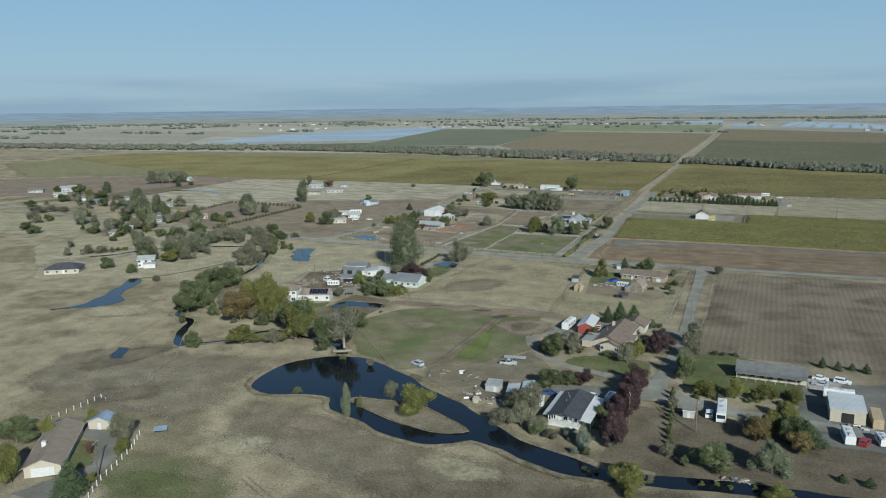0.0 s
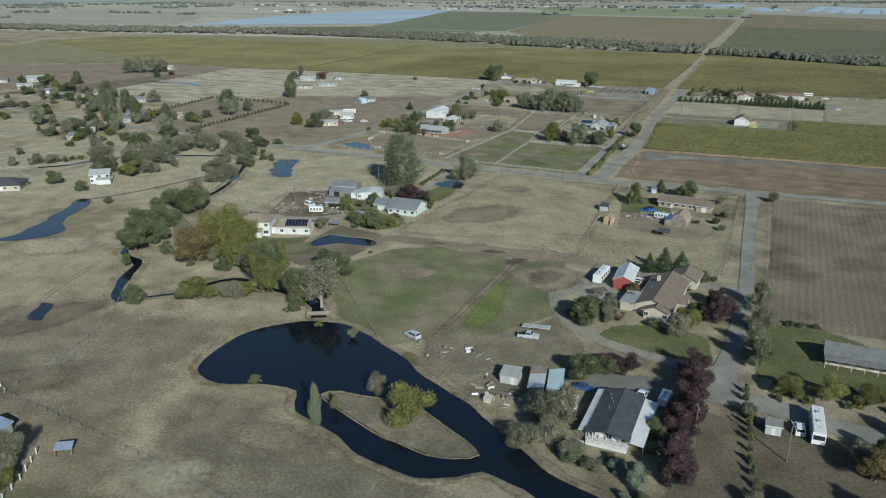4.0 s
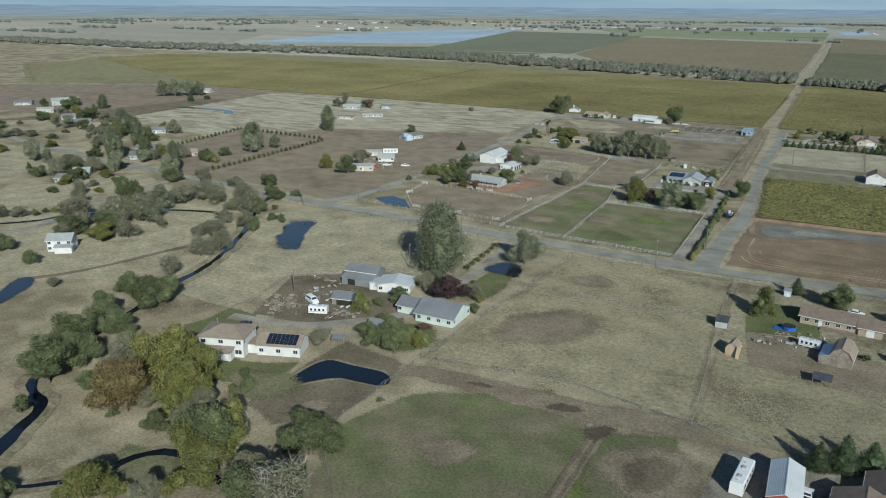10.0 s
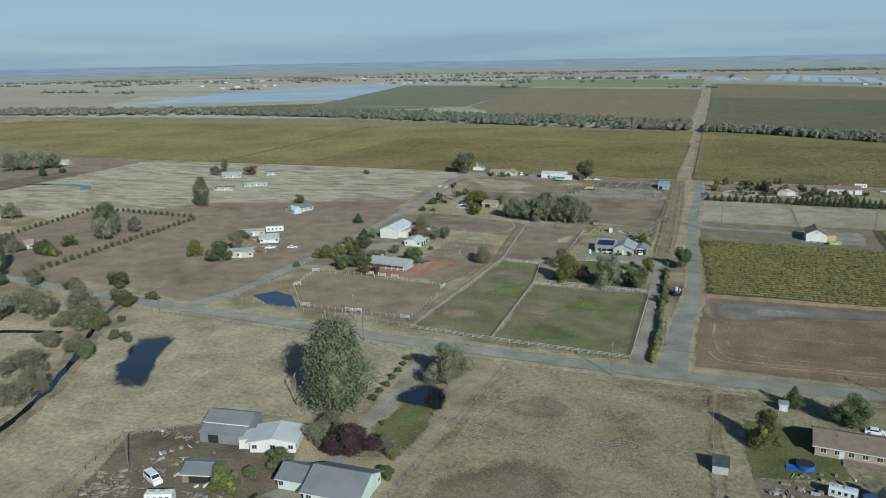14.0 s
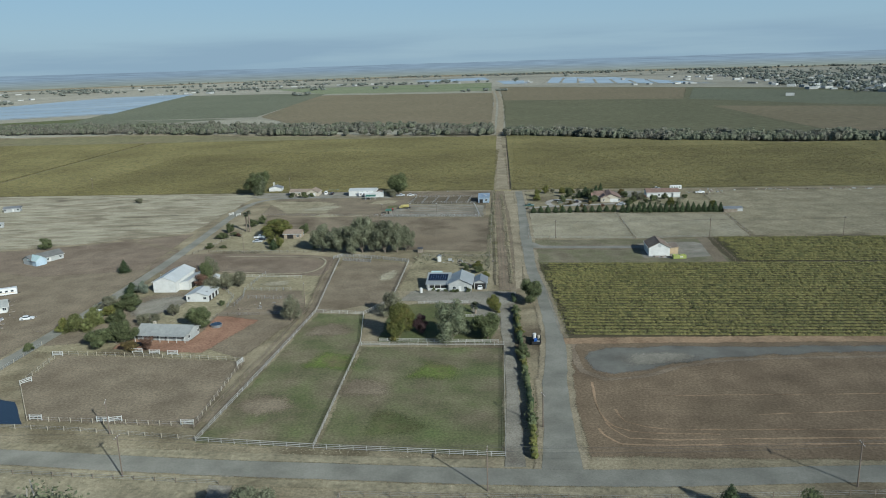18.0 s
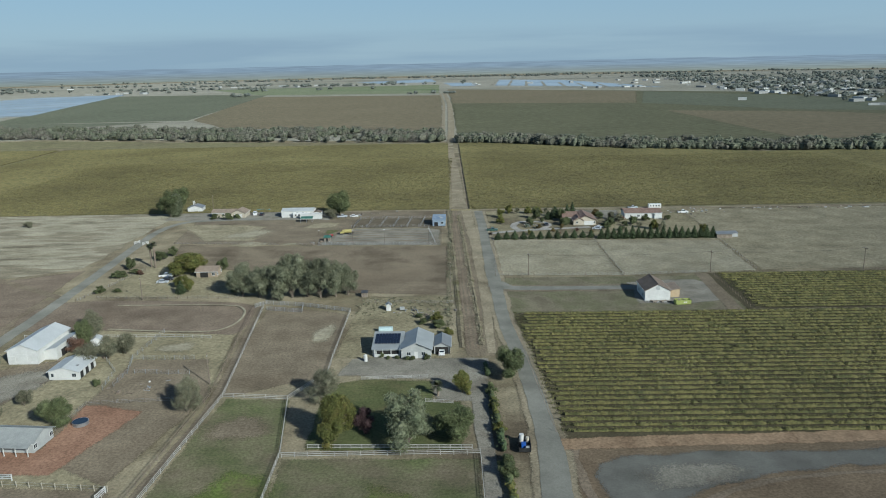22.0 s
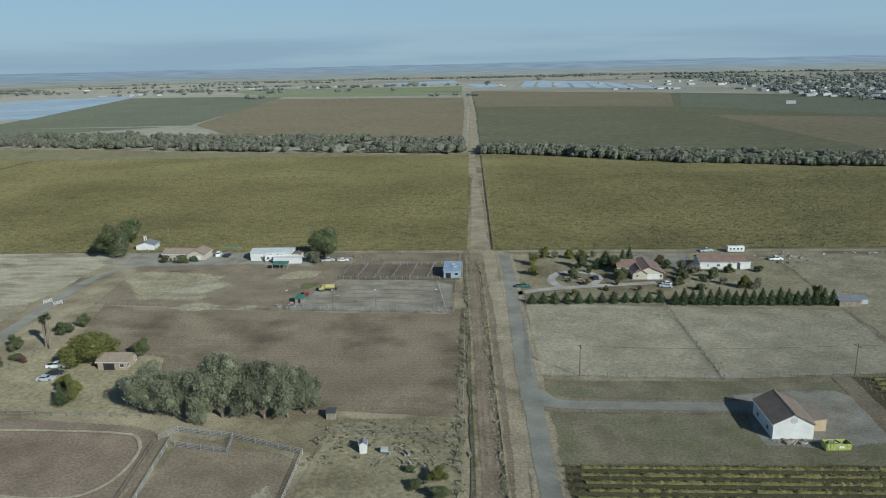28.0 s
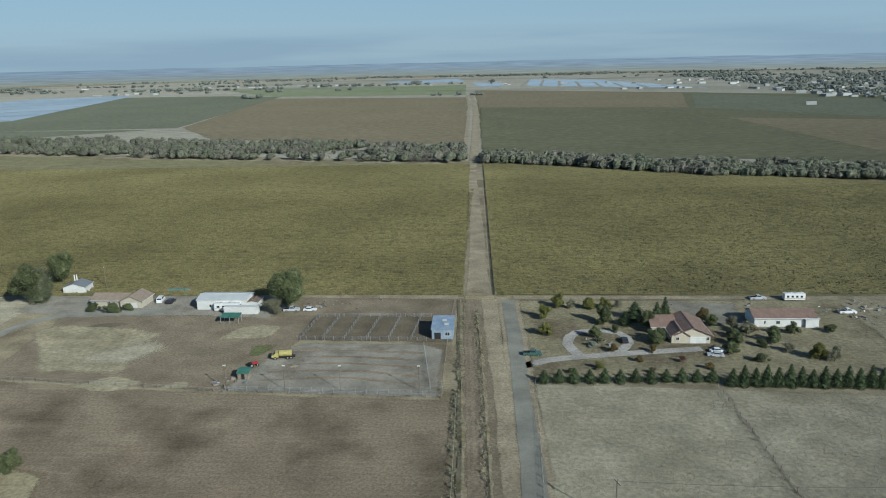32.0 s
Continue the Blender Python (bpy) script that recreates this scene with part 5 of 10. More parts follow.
# ---- trees ----
KINDS = {
    # crown material, bark, crown bottom, leaves, leaf size, lobes, solid, shape
    "oak": (L_OAK, M_BARK, 0.05, 14400, 0.117, 24, 0.85, "round"),
    "ygr": (L_YGR, M_BARK, 0.04, 14400, 0.117, 24, 0.8, "round"),
    "grey": (L_GREY, M_BARK, 0.05, 10400, 0.101, 22, 0.62, "round"),
    "grove": (L_GROVE, M_BARK, 0.05, 14400, 0.109, 26, 0.72, "round"),
    "euc": (L_EUC, M_PALEBARK, 0.04, 24000, 0.090, 40, 0.78, "tall"),
    "conif": (L_CONIF, M_BARK, 0.03, 7360, 0.125, 14, 0.8, "cone"),
    "purple": (L_PURPLE, M_BARK, 0.04, 10400, 0.125, 20, 0.8, "round"),
    "autumn": (L_AUTUMN, M_BARK, 0.04, 16000, 0.109, 26, 0.75, "round"),
    "red": (L_RED, M_BARK, 0.05, 5760, 0.133, 14, 0.75, "round"),
    "silver": (L_SILVER, M_BARK, 0.04, 16000, 0.101, 26, 0.8, "round"),
    "willow": (L_WILLOW, M_BARK, 0.02, 10400, 0.117, 20, 0.75, "willow"),
    "sage": (L_SAGE, M_BARK, 0.0, 5760, 0.133, 14, 0.8, "round"),
    "popl": (L_SILVER, M_BARK, 0.03, 8000, 0.156, 18, 0.75, "tall"),
    "bush": (L_OAK, M_BARK, 0.0, 5120, 0.156, 14, 0.85, "round"),
    "bare": (L_GREY, M_PALEBARK, 0.16, 9000, 0.125, 20, 0.5, "round"),
}
WORDS = {"oak": ("broad dark green leafy tree", "tree"), "ygr": ("rounded tree with yellow-green autumn leaves", "tree"),
         "grey": ("sparse grey-olive tree with thinning leaves", "tree"), "grove": ("tall grey-green grove tree", "tree"),
         "euc": ("tall grey-green eucalyptus with pale trunk", "tree"), "conif": ("dark green pointed conifer", "tree"),
         "purple": ("dark purple-leaved plum tree", "tree"), "autumn": ("large tree with orange autumn leaves", "tree"),
         "red": ("small tree with red autumn leaves", "tree"), "silver": ("dense silvery green garden tree", "tree"),
         "willow": ("drooping pale green willow", "tree"), "sage": ("rounded shrub with blue-grey leaves", "shrub"), "popl": ("slim upright pale tree", "tree"),
         "bush": ("dense dark green bush", "bush"), "bare": ("leafless pale-barked sycamore with spreading branches", "tree")}
PROTO = {}


def build_tree(kind, var, place):
    """A tree ten metres high with a crown four metres in radius: trunk, limbs and a crown of lobes covered with leaves."""
    material, bark, low, count, size, lobes, solid, form = KINDS[kind]
    r = random.Random(hash((len(kind), ord(kind[0]), ord(kind[-1]), var)) % 9999)
    g = np.random.default_rng(len(kind) * 100 + ord(kind[0]) * 7 + var)
    H, R = 10.0, 4.0
    z0 = low * H
    L = []
    for i in range(lobes):
        t = (i + 0.5) / lobes
        a = i * 2.4 + var + r.uniform(-0.3, 0.3)
        if form == "cone":
            z = z0 + (H - z0) * (0.08 + 0.86 * t)
            d = R * (1 - t) * 0.45
            rr = R * (0.72 * (1 - t) + 0.16)
            L.append((d * math.cos(a), d * math.sin(a), z, rr, rr * 0.75))
        elif form == "tall":
            z = z0 + (H - z0) * (0.12 + 0.78 * t)
            d = R * r.uniform(0.25, 0.6) * (1 - 0.55 * abs(2 * t - 0.8))
            rr = R * r.uniform(0.38, 0.55) * (1 - 0.35 * t)
            L.append((d * math.cos(a), d * math.sin(a), z, rr, rr * 1.1 * (H - z0) / 9))
        else:
            # clusters of small lobes on a few main limbs, lower and wider at the foot
            hz = (H - z0) / 2
            limb = i % 6
            la = limb * 1.05 + var * 0.7 + 0.25 * math.sin(limb * 5.0 + var)
            lift_ = (0.55, 0.95, 1.3, 0.75, 1.15, 1.45)[(limb + var) % 6] + r.uniform(-0.25, 0.25)
            far = (0.66, 0.6, 0.42, 0.68, 0.5, 0.2)[(limb + var) % 6] * r.uniform(0.75, 1.15)
            rr = R * r.uniform(0.2, 0.4)
            if i < 2:
                L.append((r.uniform(-0.5, 0.5), r.uniform(-0.5, 0.5), z0 + hz * (0.7 + 0.45 * i), R * 0.5, hz * 0.55))
            else:
                ax, ay = R * far * math.cos(la) + r.uniform(-1, 1), R * far * math.sin(la) + r.uniform(-1, 1)
                L.append((ax, ay, min(H - rr * 0.8, z0 + hz * (lift_ + r.uniform(-0.22, 0.22))), rr, rr * min(1.2, hz / R) * (0.9 if form != "willow" else 1.2)))
    ob = thing(kind + "_tree" if kind not in ("bush",) else "bush", *place[:2], place[2], WORDS[kind][0], WORDS[kind][1])
    if kind in ("sage",):
        ob.name = "shrub"
    T = Shape()
    top = z0 + (H - z0) * (0.85 if form in ("cone", "tall") else 0.5)
    tr = 0.28 if kind not in ("bush", "sage") else 0.1
    T.tube((0, 0, 0), (0.1, 0.05, top * 0.5), tr, tr * 0.7, 7).tube((0.1, 0.05, top * 0.5), (0, 0.1, top), tr * 0.7, tr * 0.3, 6)
    for (x, y, z, rr, rz) in L:
        s = (0.08, 0.05, min(top * 0.9, max(z0 * 0.8, z - 2.2)))
        mid = (x * 0.5, y * 0.5, (s[2] + z) / 2 + 0.3)
        T.tube(s, mid, tr * 0.42, tr * 0.3, 5).tube(mid, (x, y, z), tr * 0.3, tr * 0.12, 5)
        for q in range({"bare": 3, "grey": 4}.get(kind, 2)):
            e = (x + r.uniform(-1, 1) * rr, y + r.uniform(-1, 1) * rr, z + r.uniform(0.1, 1) * rz)
            T.tube(mid if q % 2 else (x, y, z), e, tr * 0.14, 0.03, 4)
            if kind == "bare":
                for w in range(2):
                    T.tube(e, (e[0] + r.uniform(-.9, .9), e[1] + r.uniform(-.9, .9), e[2] + r.uniform(0, 1.1)), 0.04, 0.015, 3)
    T.make("trunk", bark, ob)
    C = Shape()
    if solid:
        for (x, y, z, rr, rz) in L:
            C.blob((x, y, z), (rr * solid * 0.72, rr * solid * 0.72, rz * solid * 0.72), r, 7, 5, 0.3)
    V, F = C.v, C.f
    w = np.array([l[3] ** 2 for l in L])
    idx = g.choice(len(L), count, p=w / w.sum())
    A = np.array(L)[idx]
    d = g.normal(size=(count, 3))
    d /= np.linalg.norm(d, axis=1)[:, None]
    k = g.uniform(0.55, 1.0, size=(count, 1)) ** 0.6 * g.choice((1.0, 1.0, 1.0, 1.22), size=(count, 1)) if solid > 0.6 else g.uniform(0.3, 1.12, size=(count, 1))
    P = A[:, :3] + d * k * np.stack([A[:, 3], A[:, 3], A[:, 4]], 1)
    if form == "willow":
        P[:, 2] -= np.maximum(0, np.hypot(P[:, 0], P[:, 1]) - 1.5) * 0.7
    P[:, 2] = np.maximum(P[:, 2], 0.15)
    leaves(P, size * 1.25, g, V, F)
    raw("crown", V, F, material, ob)
    return ob


def tree(kind, x, y, h, r, group=""):
    var = len([1 for k in PROTO if k[0] == kind])
    turn = (x * 37 + y * 61) % 360
    want = Vector((r / 4.0, r / 4.0, h / 10.0))
    limit = {"oak": 4, "ygr": 3, "grey": 3, "conif": 2, "autumn": 2, "purple": 2, "grove": 3, "euc": 2, "bush": 2}.get(kind, 1)
    if var < limit:
        ob = build_tree(kind, var, (x, y, turn))
        ob.scale = want
        PROTO[(kind, var)] = (ob, want.copy())
    else:
        src, s0 = PROTO[(kind, int(abs(x * 7 + y * 3)) % limit)]
        m = pose(x, y, 0, 0, 0, turn) @ Matrix.Diagonal((want.x / s0.x, want.y / s0.y, want.z / s0.z, 1))
        ob = copy_thing(src, m)
    if group:
        ob["group"] = group
    return ob



# places, heights and radii of the trees
for place in ((-52.8, 667.4, 2.7, 1.4), (-64.2, 667.7, 2.7, 1.4), (-44.8, 236.7, 4.0, 2.3), (-215.3, 437.1, 3.6, 2.5), (-181.0, 206.0, 13.5, 7.8),):
    tree("autumn", *place)
for place in ((-124.0, 191.8, 16.0, 6.6), (-167.5, 258.9, 3.3, 3.1),):
    tree("bare", *place)
for place in ((-114.2, 148.9, 2.7, 1.8), (-234.9, 622.9, 4.5, 2.5), (-245.2, 601.9, 5.1, 2.8), (-241.3, 704.0, 4.0, 2.7), (-233.9, 702.6, 4.8, 3.1), (-229.5, 705.5, 3.4, 2.2), (-15.5, 674.8, 4.3, 2.2), (-7.0, 682.7, 3.9, 2.3), (-29.5, 252.6, 2.1, 1.9), (-27.4, 259.0, 2.2, 1.8), (-2.7, 145.4, 2.8, 1.1), (-2.1, 232.7, 1.6, 1.6), (0.8, 233.1, 1.6, 1.6), (3.9, 233.6, 1.6, 1.6), (-32.8, 152.8, 1.9, 1.3), (-25.3, 142.2, 2.3, 1.2), (-593.1, 633.0, 4.4, 4.5), (-439.5, 353.1, 4.4, 1.5),):
    tree("bush", *place)
for place in ((-351.3, 302.7, 2.3, 1.7), (-254.0, 327.4, 5.9, 2.9), (-257.6, 342.9, 3.9, 2.3), (-258.1, 342.7, 3.8, 2.2), (-251.6, 341.3, 4.3, 1.7), (-247.3, 436.1, 3.5, 1.9), (-166.8, 286.3, 3.0, 2.3), (-158.4, 329.0, 1.8, 1.3), (-158.6, 333.7, 1.8, 1.3), (-158.9, 338.1, 1.7, 1.3), (-159.2, 343.0, 1.7, 1.3), (-159.6, 347.9, 1.6, 1.2), (-160.1, 352.6, 1.7, 1.3), (-160.8, 357.0, 1.8, 1.3), (-150.4, 317.5, 1.3, 1.0), (-148.1, 310.4, 1.2, 1.0), (-269.3, 357.2, 2.1, 1.9), (-196.8, 208.2, 5.5, 2.7), (-165.0, 223.1, 3.2, 2.0), (-163.3, 226.9, 4.2, 1.6),):
    tree("bush", *place)
for place in ((-175.4, 172.8, 5.5, 3.4), (-292.9, 257.2, 6.1, 3.6), (-200.8, 194.3, 5.4, 2.1), (-180.9, 210.4, 3.2, 1.8), (-182.1, 203.1, 2.3, 1.5),):
    tree("bush", *place)
for place in ((-125.7, 78.4, 9.4, 3.8), (23.8, 167.9, 7.2, 4.5), (30.9, 151.1, 2.2, 1.2), (36.4, 150.9, 2.4, 1.4), (30.5, 232.2, 3.8, 1.2), (34.9, 231.1, 3.4, 1.2), (39.1, 232.8, 2.5, 1.2), (43.0, 231.6, 3.2, 1.4), (-56.1, 359.6, 6.1, 2.5), (-52.7, 696.2, 6.3, 3.5), (-593.2, 613.7, 10.9, 2.9), (-245.4, 497.5, 4.5, 2.8), (-263.2, 525.5, 6.2, 2.5),):
    tree("conif", *place)
for place in ((-164.9, 321.4, 24.4, 11.4), (-368.9, 390.9, 16.7, 4.5), (-493.5, 458.3, 18.0, 7.6), (-384.9, 469.6, 15.6, 8.3), (-380.9, 543.0, 18.5, 6.1),):
    tree("euc", *place)
for place in ((-136.5, 102.9, 10.0, 4.2), (-86.0, 155.6, 6.6, 2.5), (-458.2, 670.1, 12.1, 3.9), (-139.1, 472.4, 8.2, 5.0), (-172.2, 465.5, 8.0, 3.7), (-220.2, 515.8, 8.1, 4.2), (-218.4, 461.3, 4.5, 2.4), (-176.2, 702.5, 5.8, 4.1), (-10.1, 240.5, 9.1, 4.3), (-10.5, 224.0, 5.2, 3.9), (-45.2, 160.3, 10.6, 4.2), (-50.9, 161.7, 5.1, 2.8), (-39.8, 150.5, 5.0, 2.9), (-49.1, 222.5, 6.0, 3.4), (-28.2, 213.3, 7.5, 3.3), (-7.3, 149.0, 3.8, 2.1), (-9.4, 179.4, 4.3, 1.8), (-390.8, 417.6, 8.6, 4.1),):
    tree("grey", *place)
for place in ((-430.9, 370.4, 7.1, 6.7), (-420.0, 369.3, 7.2, 4.5), (-502.8, 364.1, 10.9, 6.0), (-552.6, 406.1, 7.3, 7.5), (-548.7, 416.1, 6.4, 6.6), (-538.9, 420.3, 5.2, 5.4), (-596.0, 448.7, 3.7, 2.5), (-366.2, 330.8, 8.0, 3.8), (-376.3, 345.2, 3.7, 3.2), (-387.8, 299.3, 5.1, 2.3), (-366.8, 279.3, 6.3, 2.3), (-359.8, 287.7, 6.1, 4.1), (-353.2, 292.7, 5.7, 4.2), (-309.0, 283.6, 8.2, 5.0), (-315.4, 294.2, 7.9, 3.9), (-290.3, 295.7, 8.0, 5.0), (-290.1, 312.1, 5.1, 2.7), (-311.0, 344.3, 10.3, 6.1),):
    tree("grey", *place)
for place in ((-300.1, 353.2, 5.2, 3.8), (-283.1, 346.4, 6.6, 4.9), (-279.6, 370.5, 4.9, 2.4), (-261.9, 312.7, 7.8, 6.4), (-273.4, 330.6, 6.0, 4.8), (-266.7, 309.3, 4.8, 3.5), (-532.5, 441.5, 3.1, 3.1), (-498.5, 434.5, 3.9, 2.6), (-243.7, 476.9, 5.2, 4.7), (-225.4, 526.9, 7.0, 3.5), (-208.6, 501.4, 7.9, 3.2), (-173.4, 471.3, 7.5, 3.3), (-221.9, 461.1, 4.6, 2.8), (-160.9, 303.8, 6.1, 3.8), (-178.5, 210.4, 5.7, 3.7), (-204.2, 225.4, 7.5, 4.5), (-163.7, 208.7, 6.9, 4.4), (-136.0, 199.3, 8.7, 3.1),):
    tree("grey", *place)
for place in ((-242.4, 273.8, 7.7, 4.3), (-248.7, 293.6, 7.8, 5.0), (-266.6, 247.4, 3.7, 2.5), (-165.3, 255.5, 4.6, 3.4),):
    tree("grey", *place)
for place in ((-185.2, 560.3, 13.6, 5.9), (-178.2, 559.1, 12.4, 5.4), (-171.5, 557.9, 14.5, 5.8), (-166.1, 558.6, 18.6, 6.3), (-160.7, 559.3, 14.6, 5.3), (-155.6, 558.1, 16.8, 5.7), (-150.1, 558.8, 14.5, 5.3), (-145.9, 560.5, 12.9, 3.8), (-369.6, 451.1, 13.5, 5.0), (-372.9, 462.3, 11.5, 2.7), (-368.3, 471.1, 9.4, 3.4), (-469.2, 427.7, 13.2, 7.9), (-356.1, 375.7, 14.7, 4.6), (-395.3, 374.7, 12.7, 4.4),):
    tree("grove", *place)
for place in ((-442.6, 366.7, 10.3, 2.8), (-460.1, 370.2, 14.5, 6.0), (-299.7, 314.3, 10.1, 5.2),):
    tree("grove", *place)
for place in ((-162.4, 92.9, 7.3, 5.2), (-175.3, 171.6, 6.1, 3.0), (-131.0, 191.5, 12.0, 5.8), (-151.6, 262.5, 6.1, 3.6), (-144.6, 260.8, 7.8, 4.1), (-148.0, 263.9, 8.0, 3.7), (-284.7, 433.3, 10.5, 5.2), (-326.0, 568.0, 6.0, 3.4), (-273.1, 740.0, 13.0, 5.7), (-221.4, 512.6, 9.2, 3.0), (-43.8, 353.6, 8.0, 4.6), (-104.8, 449.8, 9.5, 5.0), (-90.9, 484.4, 8.9, 4.3), (-236.3, 477.4, 5.7, 5.4), (-219.9, 443.5, 7.6, 3.6), (-270.3, 713.8, 14.9, 7.7), (-172.1, 708.4, 14.3, 7.0), (-63.4, 691.0, 4.6, 2.6),):
    tree("oak", *place)
for place in ((-50.8, 685.4, 7.0, 2.6), (-50.7, 673.7, 4.3, 2.5), (-20.2, 683.1, 2.8, 1.9), (-30.3, 667.0, 3.5, 2.1), (-9.3, 204.5, 8.3, 3.1), (-45.4, 182.2, 6.0, 4.6), (-26.6, 165.1, 4.0, 2.5), (-25.7, 158.1, 2.5, 1.7), (-52.4, 211.1, 8.4, 4.1), (-56.3, 214.6, 4.8, 2.9), (-35.5, 216.9, 2.7, 1.6), (3.7, 144.9, 7.3, 4.3), (21.9, 169.6, 7.6, 3.3), (-376.3, 418.3, 7.4, 3.2), (-404.6, 372.5, 4.0, 3.2), (-517.8, 421.2, 4.0, 3.6), (-593.5, 430.9, 6.3, 6.5), (-381.6, 327.0, 3.6, 2.8),):
    tree("oak", *place)
for place in ((-366.5, 352.8, 5.5, 4.4), (-349.6, 296.7, 3.5, 1.8), (-323.8, 325.4, 4.8, 1.9), (-309.0, 352.6, 4.9, 2.4), (-270.2, 347.0, 8.8, 3.8), (-462.5, 413.0, 3.7, 2.2), (-279.9, 370.9, 5.3, 3.9), (-226.5, 440.2, 6.0, 4.5), (-201.7, 458.3, 7.4, 4.2), (-156.2, 265.2, 4.9, 3.8), (-148.9, 267.7, 4.6, 3.8), (-158.2, 276.8, 2.8, 2.1), (-168.3, 203.1, 5.6, 2.4), (-148.6, 198.5, 14.5, 6.8), (-134.8, 213.4, 10.0, 6.2), (-137.4, 211.6, 7.0, 3.1), (-219.0, 219.5, 11.0, 6.4), (-208.5, 206.0, 12.5, 6.8),):
    tree("oak", *place)
for place in ((-228.5, 236.8, 9.6, 5.0), (-240.6, 255.9, 6.8, 4.3), (-227.0, 249.5, 10.5, 5.8),):
    tree("oak", *place)
for place in ((-91.9, 140.0, 9.9, 1.6),):
    tree("popl", *place)
for place in ((-126.6, 453.7, 6.6, 2.5), (-21.5, 238.0, 5.9, 2.9), (-21.9, 227.2, 5.0, 3.3), (-22.4, 193.5, 6.5, 4.0), (-21.4, 186.0, 6.8, 3.8), (-21.0, 179.5, 7.4, 4.0), (-21.0, 172.5, 7.0, 3.8), (-21.2, 165.0, 7.0, 3.6), (-21.7, 157.4, 6.0, 3.2), (-21.2, 150.5, 5.0, 2.6), (-41.3, 189.0, 3.9, 3.4), (-37.1, 189.6, 4.4, 3.3), (-150.5, 301.1, 7.6, 5.7),):
    tree("purple", *place)
for place in ((-140.8, 96.6, 2.9, 1.8), (-429.0, 664.2, 8.5, 6.2), (-210.3, 439.3, 4.6, 2.7), (-145.0, 277.6, 2.7, 1.8),):
    tree("red", *place)
for place in ((-27.0, 145.4, 6.6, 2.2), (-21.2, 150.1, 3.3, 2.4), (-28.1, 141.7, 2.2, 1.3),):
    tree("sage", *place)
for place in ((-116.0, 449.0, 13.0, 6.6), (16.3, 149.3, 8.0, 4.3),):
    tree("silver", *place)
for place in ((-91.6, 147.0, 3.7, 1.0), (-63.1, 336.8, 9.0, 4.1), (-369.5, 418.8, 5.2, 4.0), (-242.4, 454.0, 6.2, 4.3), (-168.5, 279.3, 7.0, 3.2), (-145.9, 271.0, 3.1, 2.4),):
    tree("willow", *place)
for place in ((-156.3, 97.2, 7.1, 2.2), (-144.4, 78.0, 11.2, 3.4), (-126.8, 85.0, 2.8, 1.3), (-154.1, 109.6, 4.1, 2.6), (-132.1, 99.6, 4.4, 2.4), (-75.1, 150.2, 8.4, 5.9), (-12.9, 127.4, 7.3, 4.0), (17.8, 136.6, 3.9, 3.3), (-301.9, 437.8, 9.5, 3.7), (-215.5, 592.2, 10.3, 8.5), (-132.9, 450.6, 12.6, 5.2), (-103.7, 475.3, 6.8, 2.8), (-208.0, 567.2, 6.5, 2.6), (-82.2, 697.1, 5.2, 2.5), (-83.1, 681.2, 4.7, 2.3), (-76.9, 708.7, 4.1, 2.4), (-66.6, 706.5, 3.1, 2.0), (-60.3, 706.3, 3.1, 2.0),):
    tree("ygr", *place)
for place in ((-7.7, 662.3, 5.1, 2.0), (-26.2, 220.6, 6.2, 2.5), (-13.8, 132.6, 5.2, 3.9), (16.1, 173.0, 6.9, 3.1), (19.9, 183.0, 6.1, 2.8), (-8.4, 162.9, 2.2, 0.8), (-503.3, 376.4, 5.5, 3.8), (-490.4, 402.1, 5.0, 4.1), (-390.6, 341.2, 5.2, 3.9), (-362.8, 338.2, 3.0, 2.5), (-348.0, 305.0, 2.6, 2.1), (-295.1, 287.8, 7.4, 5.5), (-141.3, 303.9, 2.7, 1.6), (-179.0, 216.5, 18.5, 8.2), (-169.5, 213.0, 15.0, 5.8), (-150.0, 205.0, 12.5, 6.0), (-146.0, 193.8, 13.0, 5.8), (-160.8, 181.5, 8.0, 5.6),):
    tree("ygr", *place)

# ---- buildings ----
def side_map(w, d, cx, cy):
    """From a side's name to the wall's middle, its way along and its way out."""
    return {"S": ((cx, cy - d / 2), (1, 0), (0, -1)), "N": ((cx, cy + d / 2), (-1, 0), (0, 1)), "E": ((cx + w / 2, cy), (0, 1), (1, 0)), "W": ((cx - w / 2, cy), (0, -1), (-1, 0))}


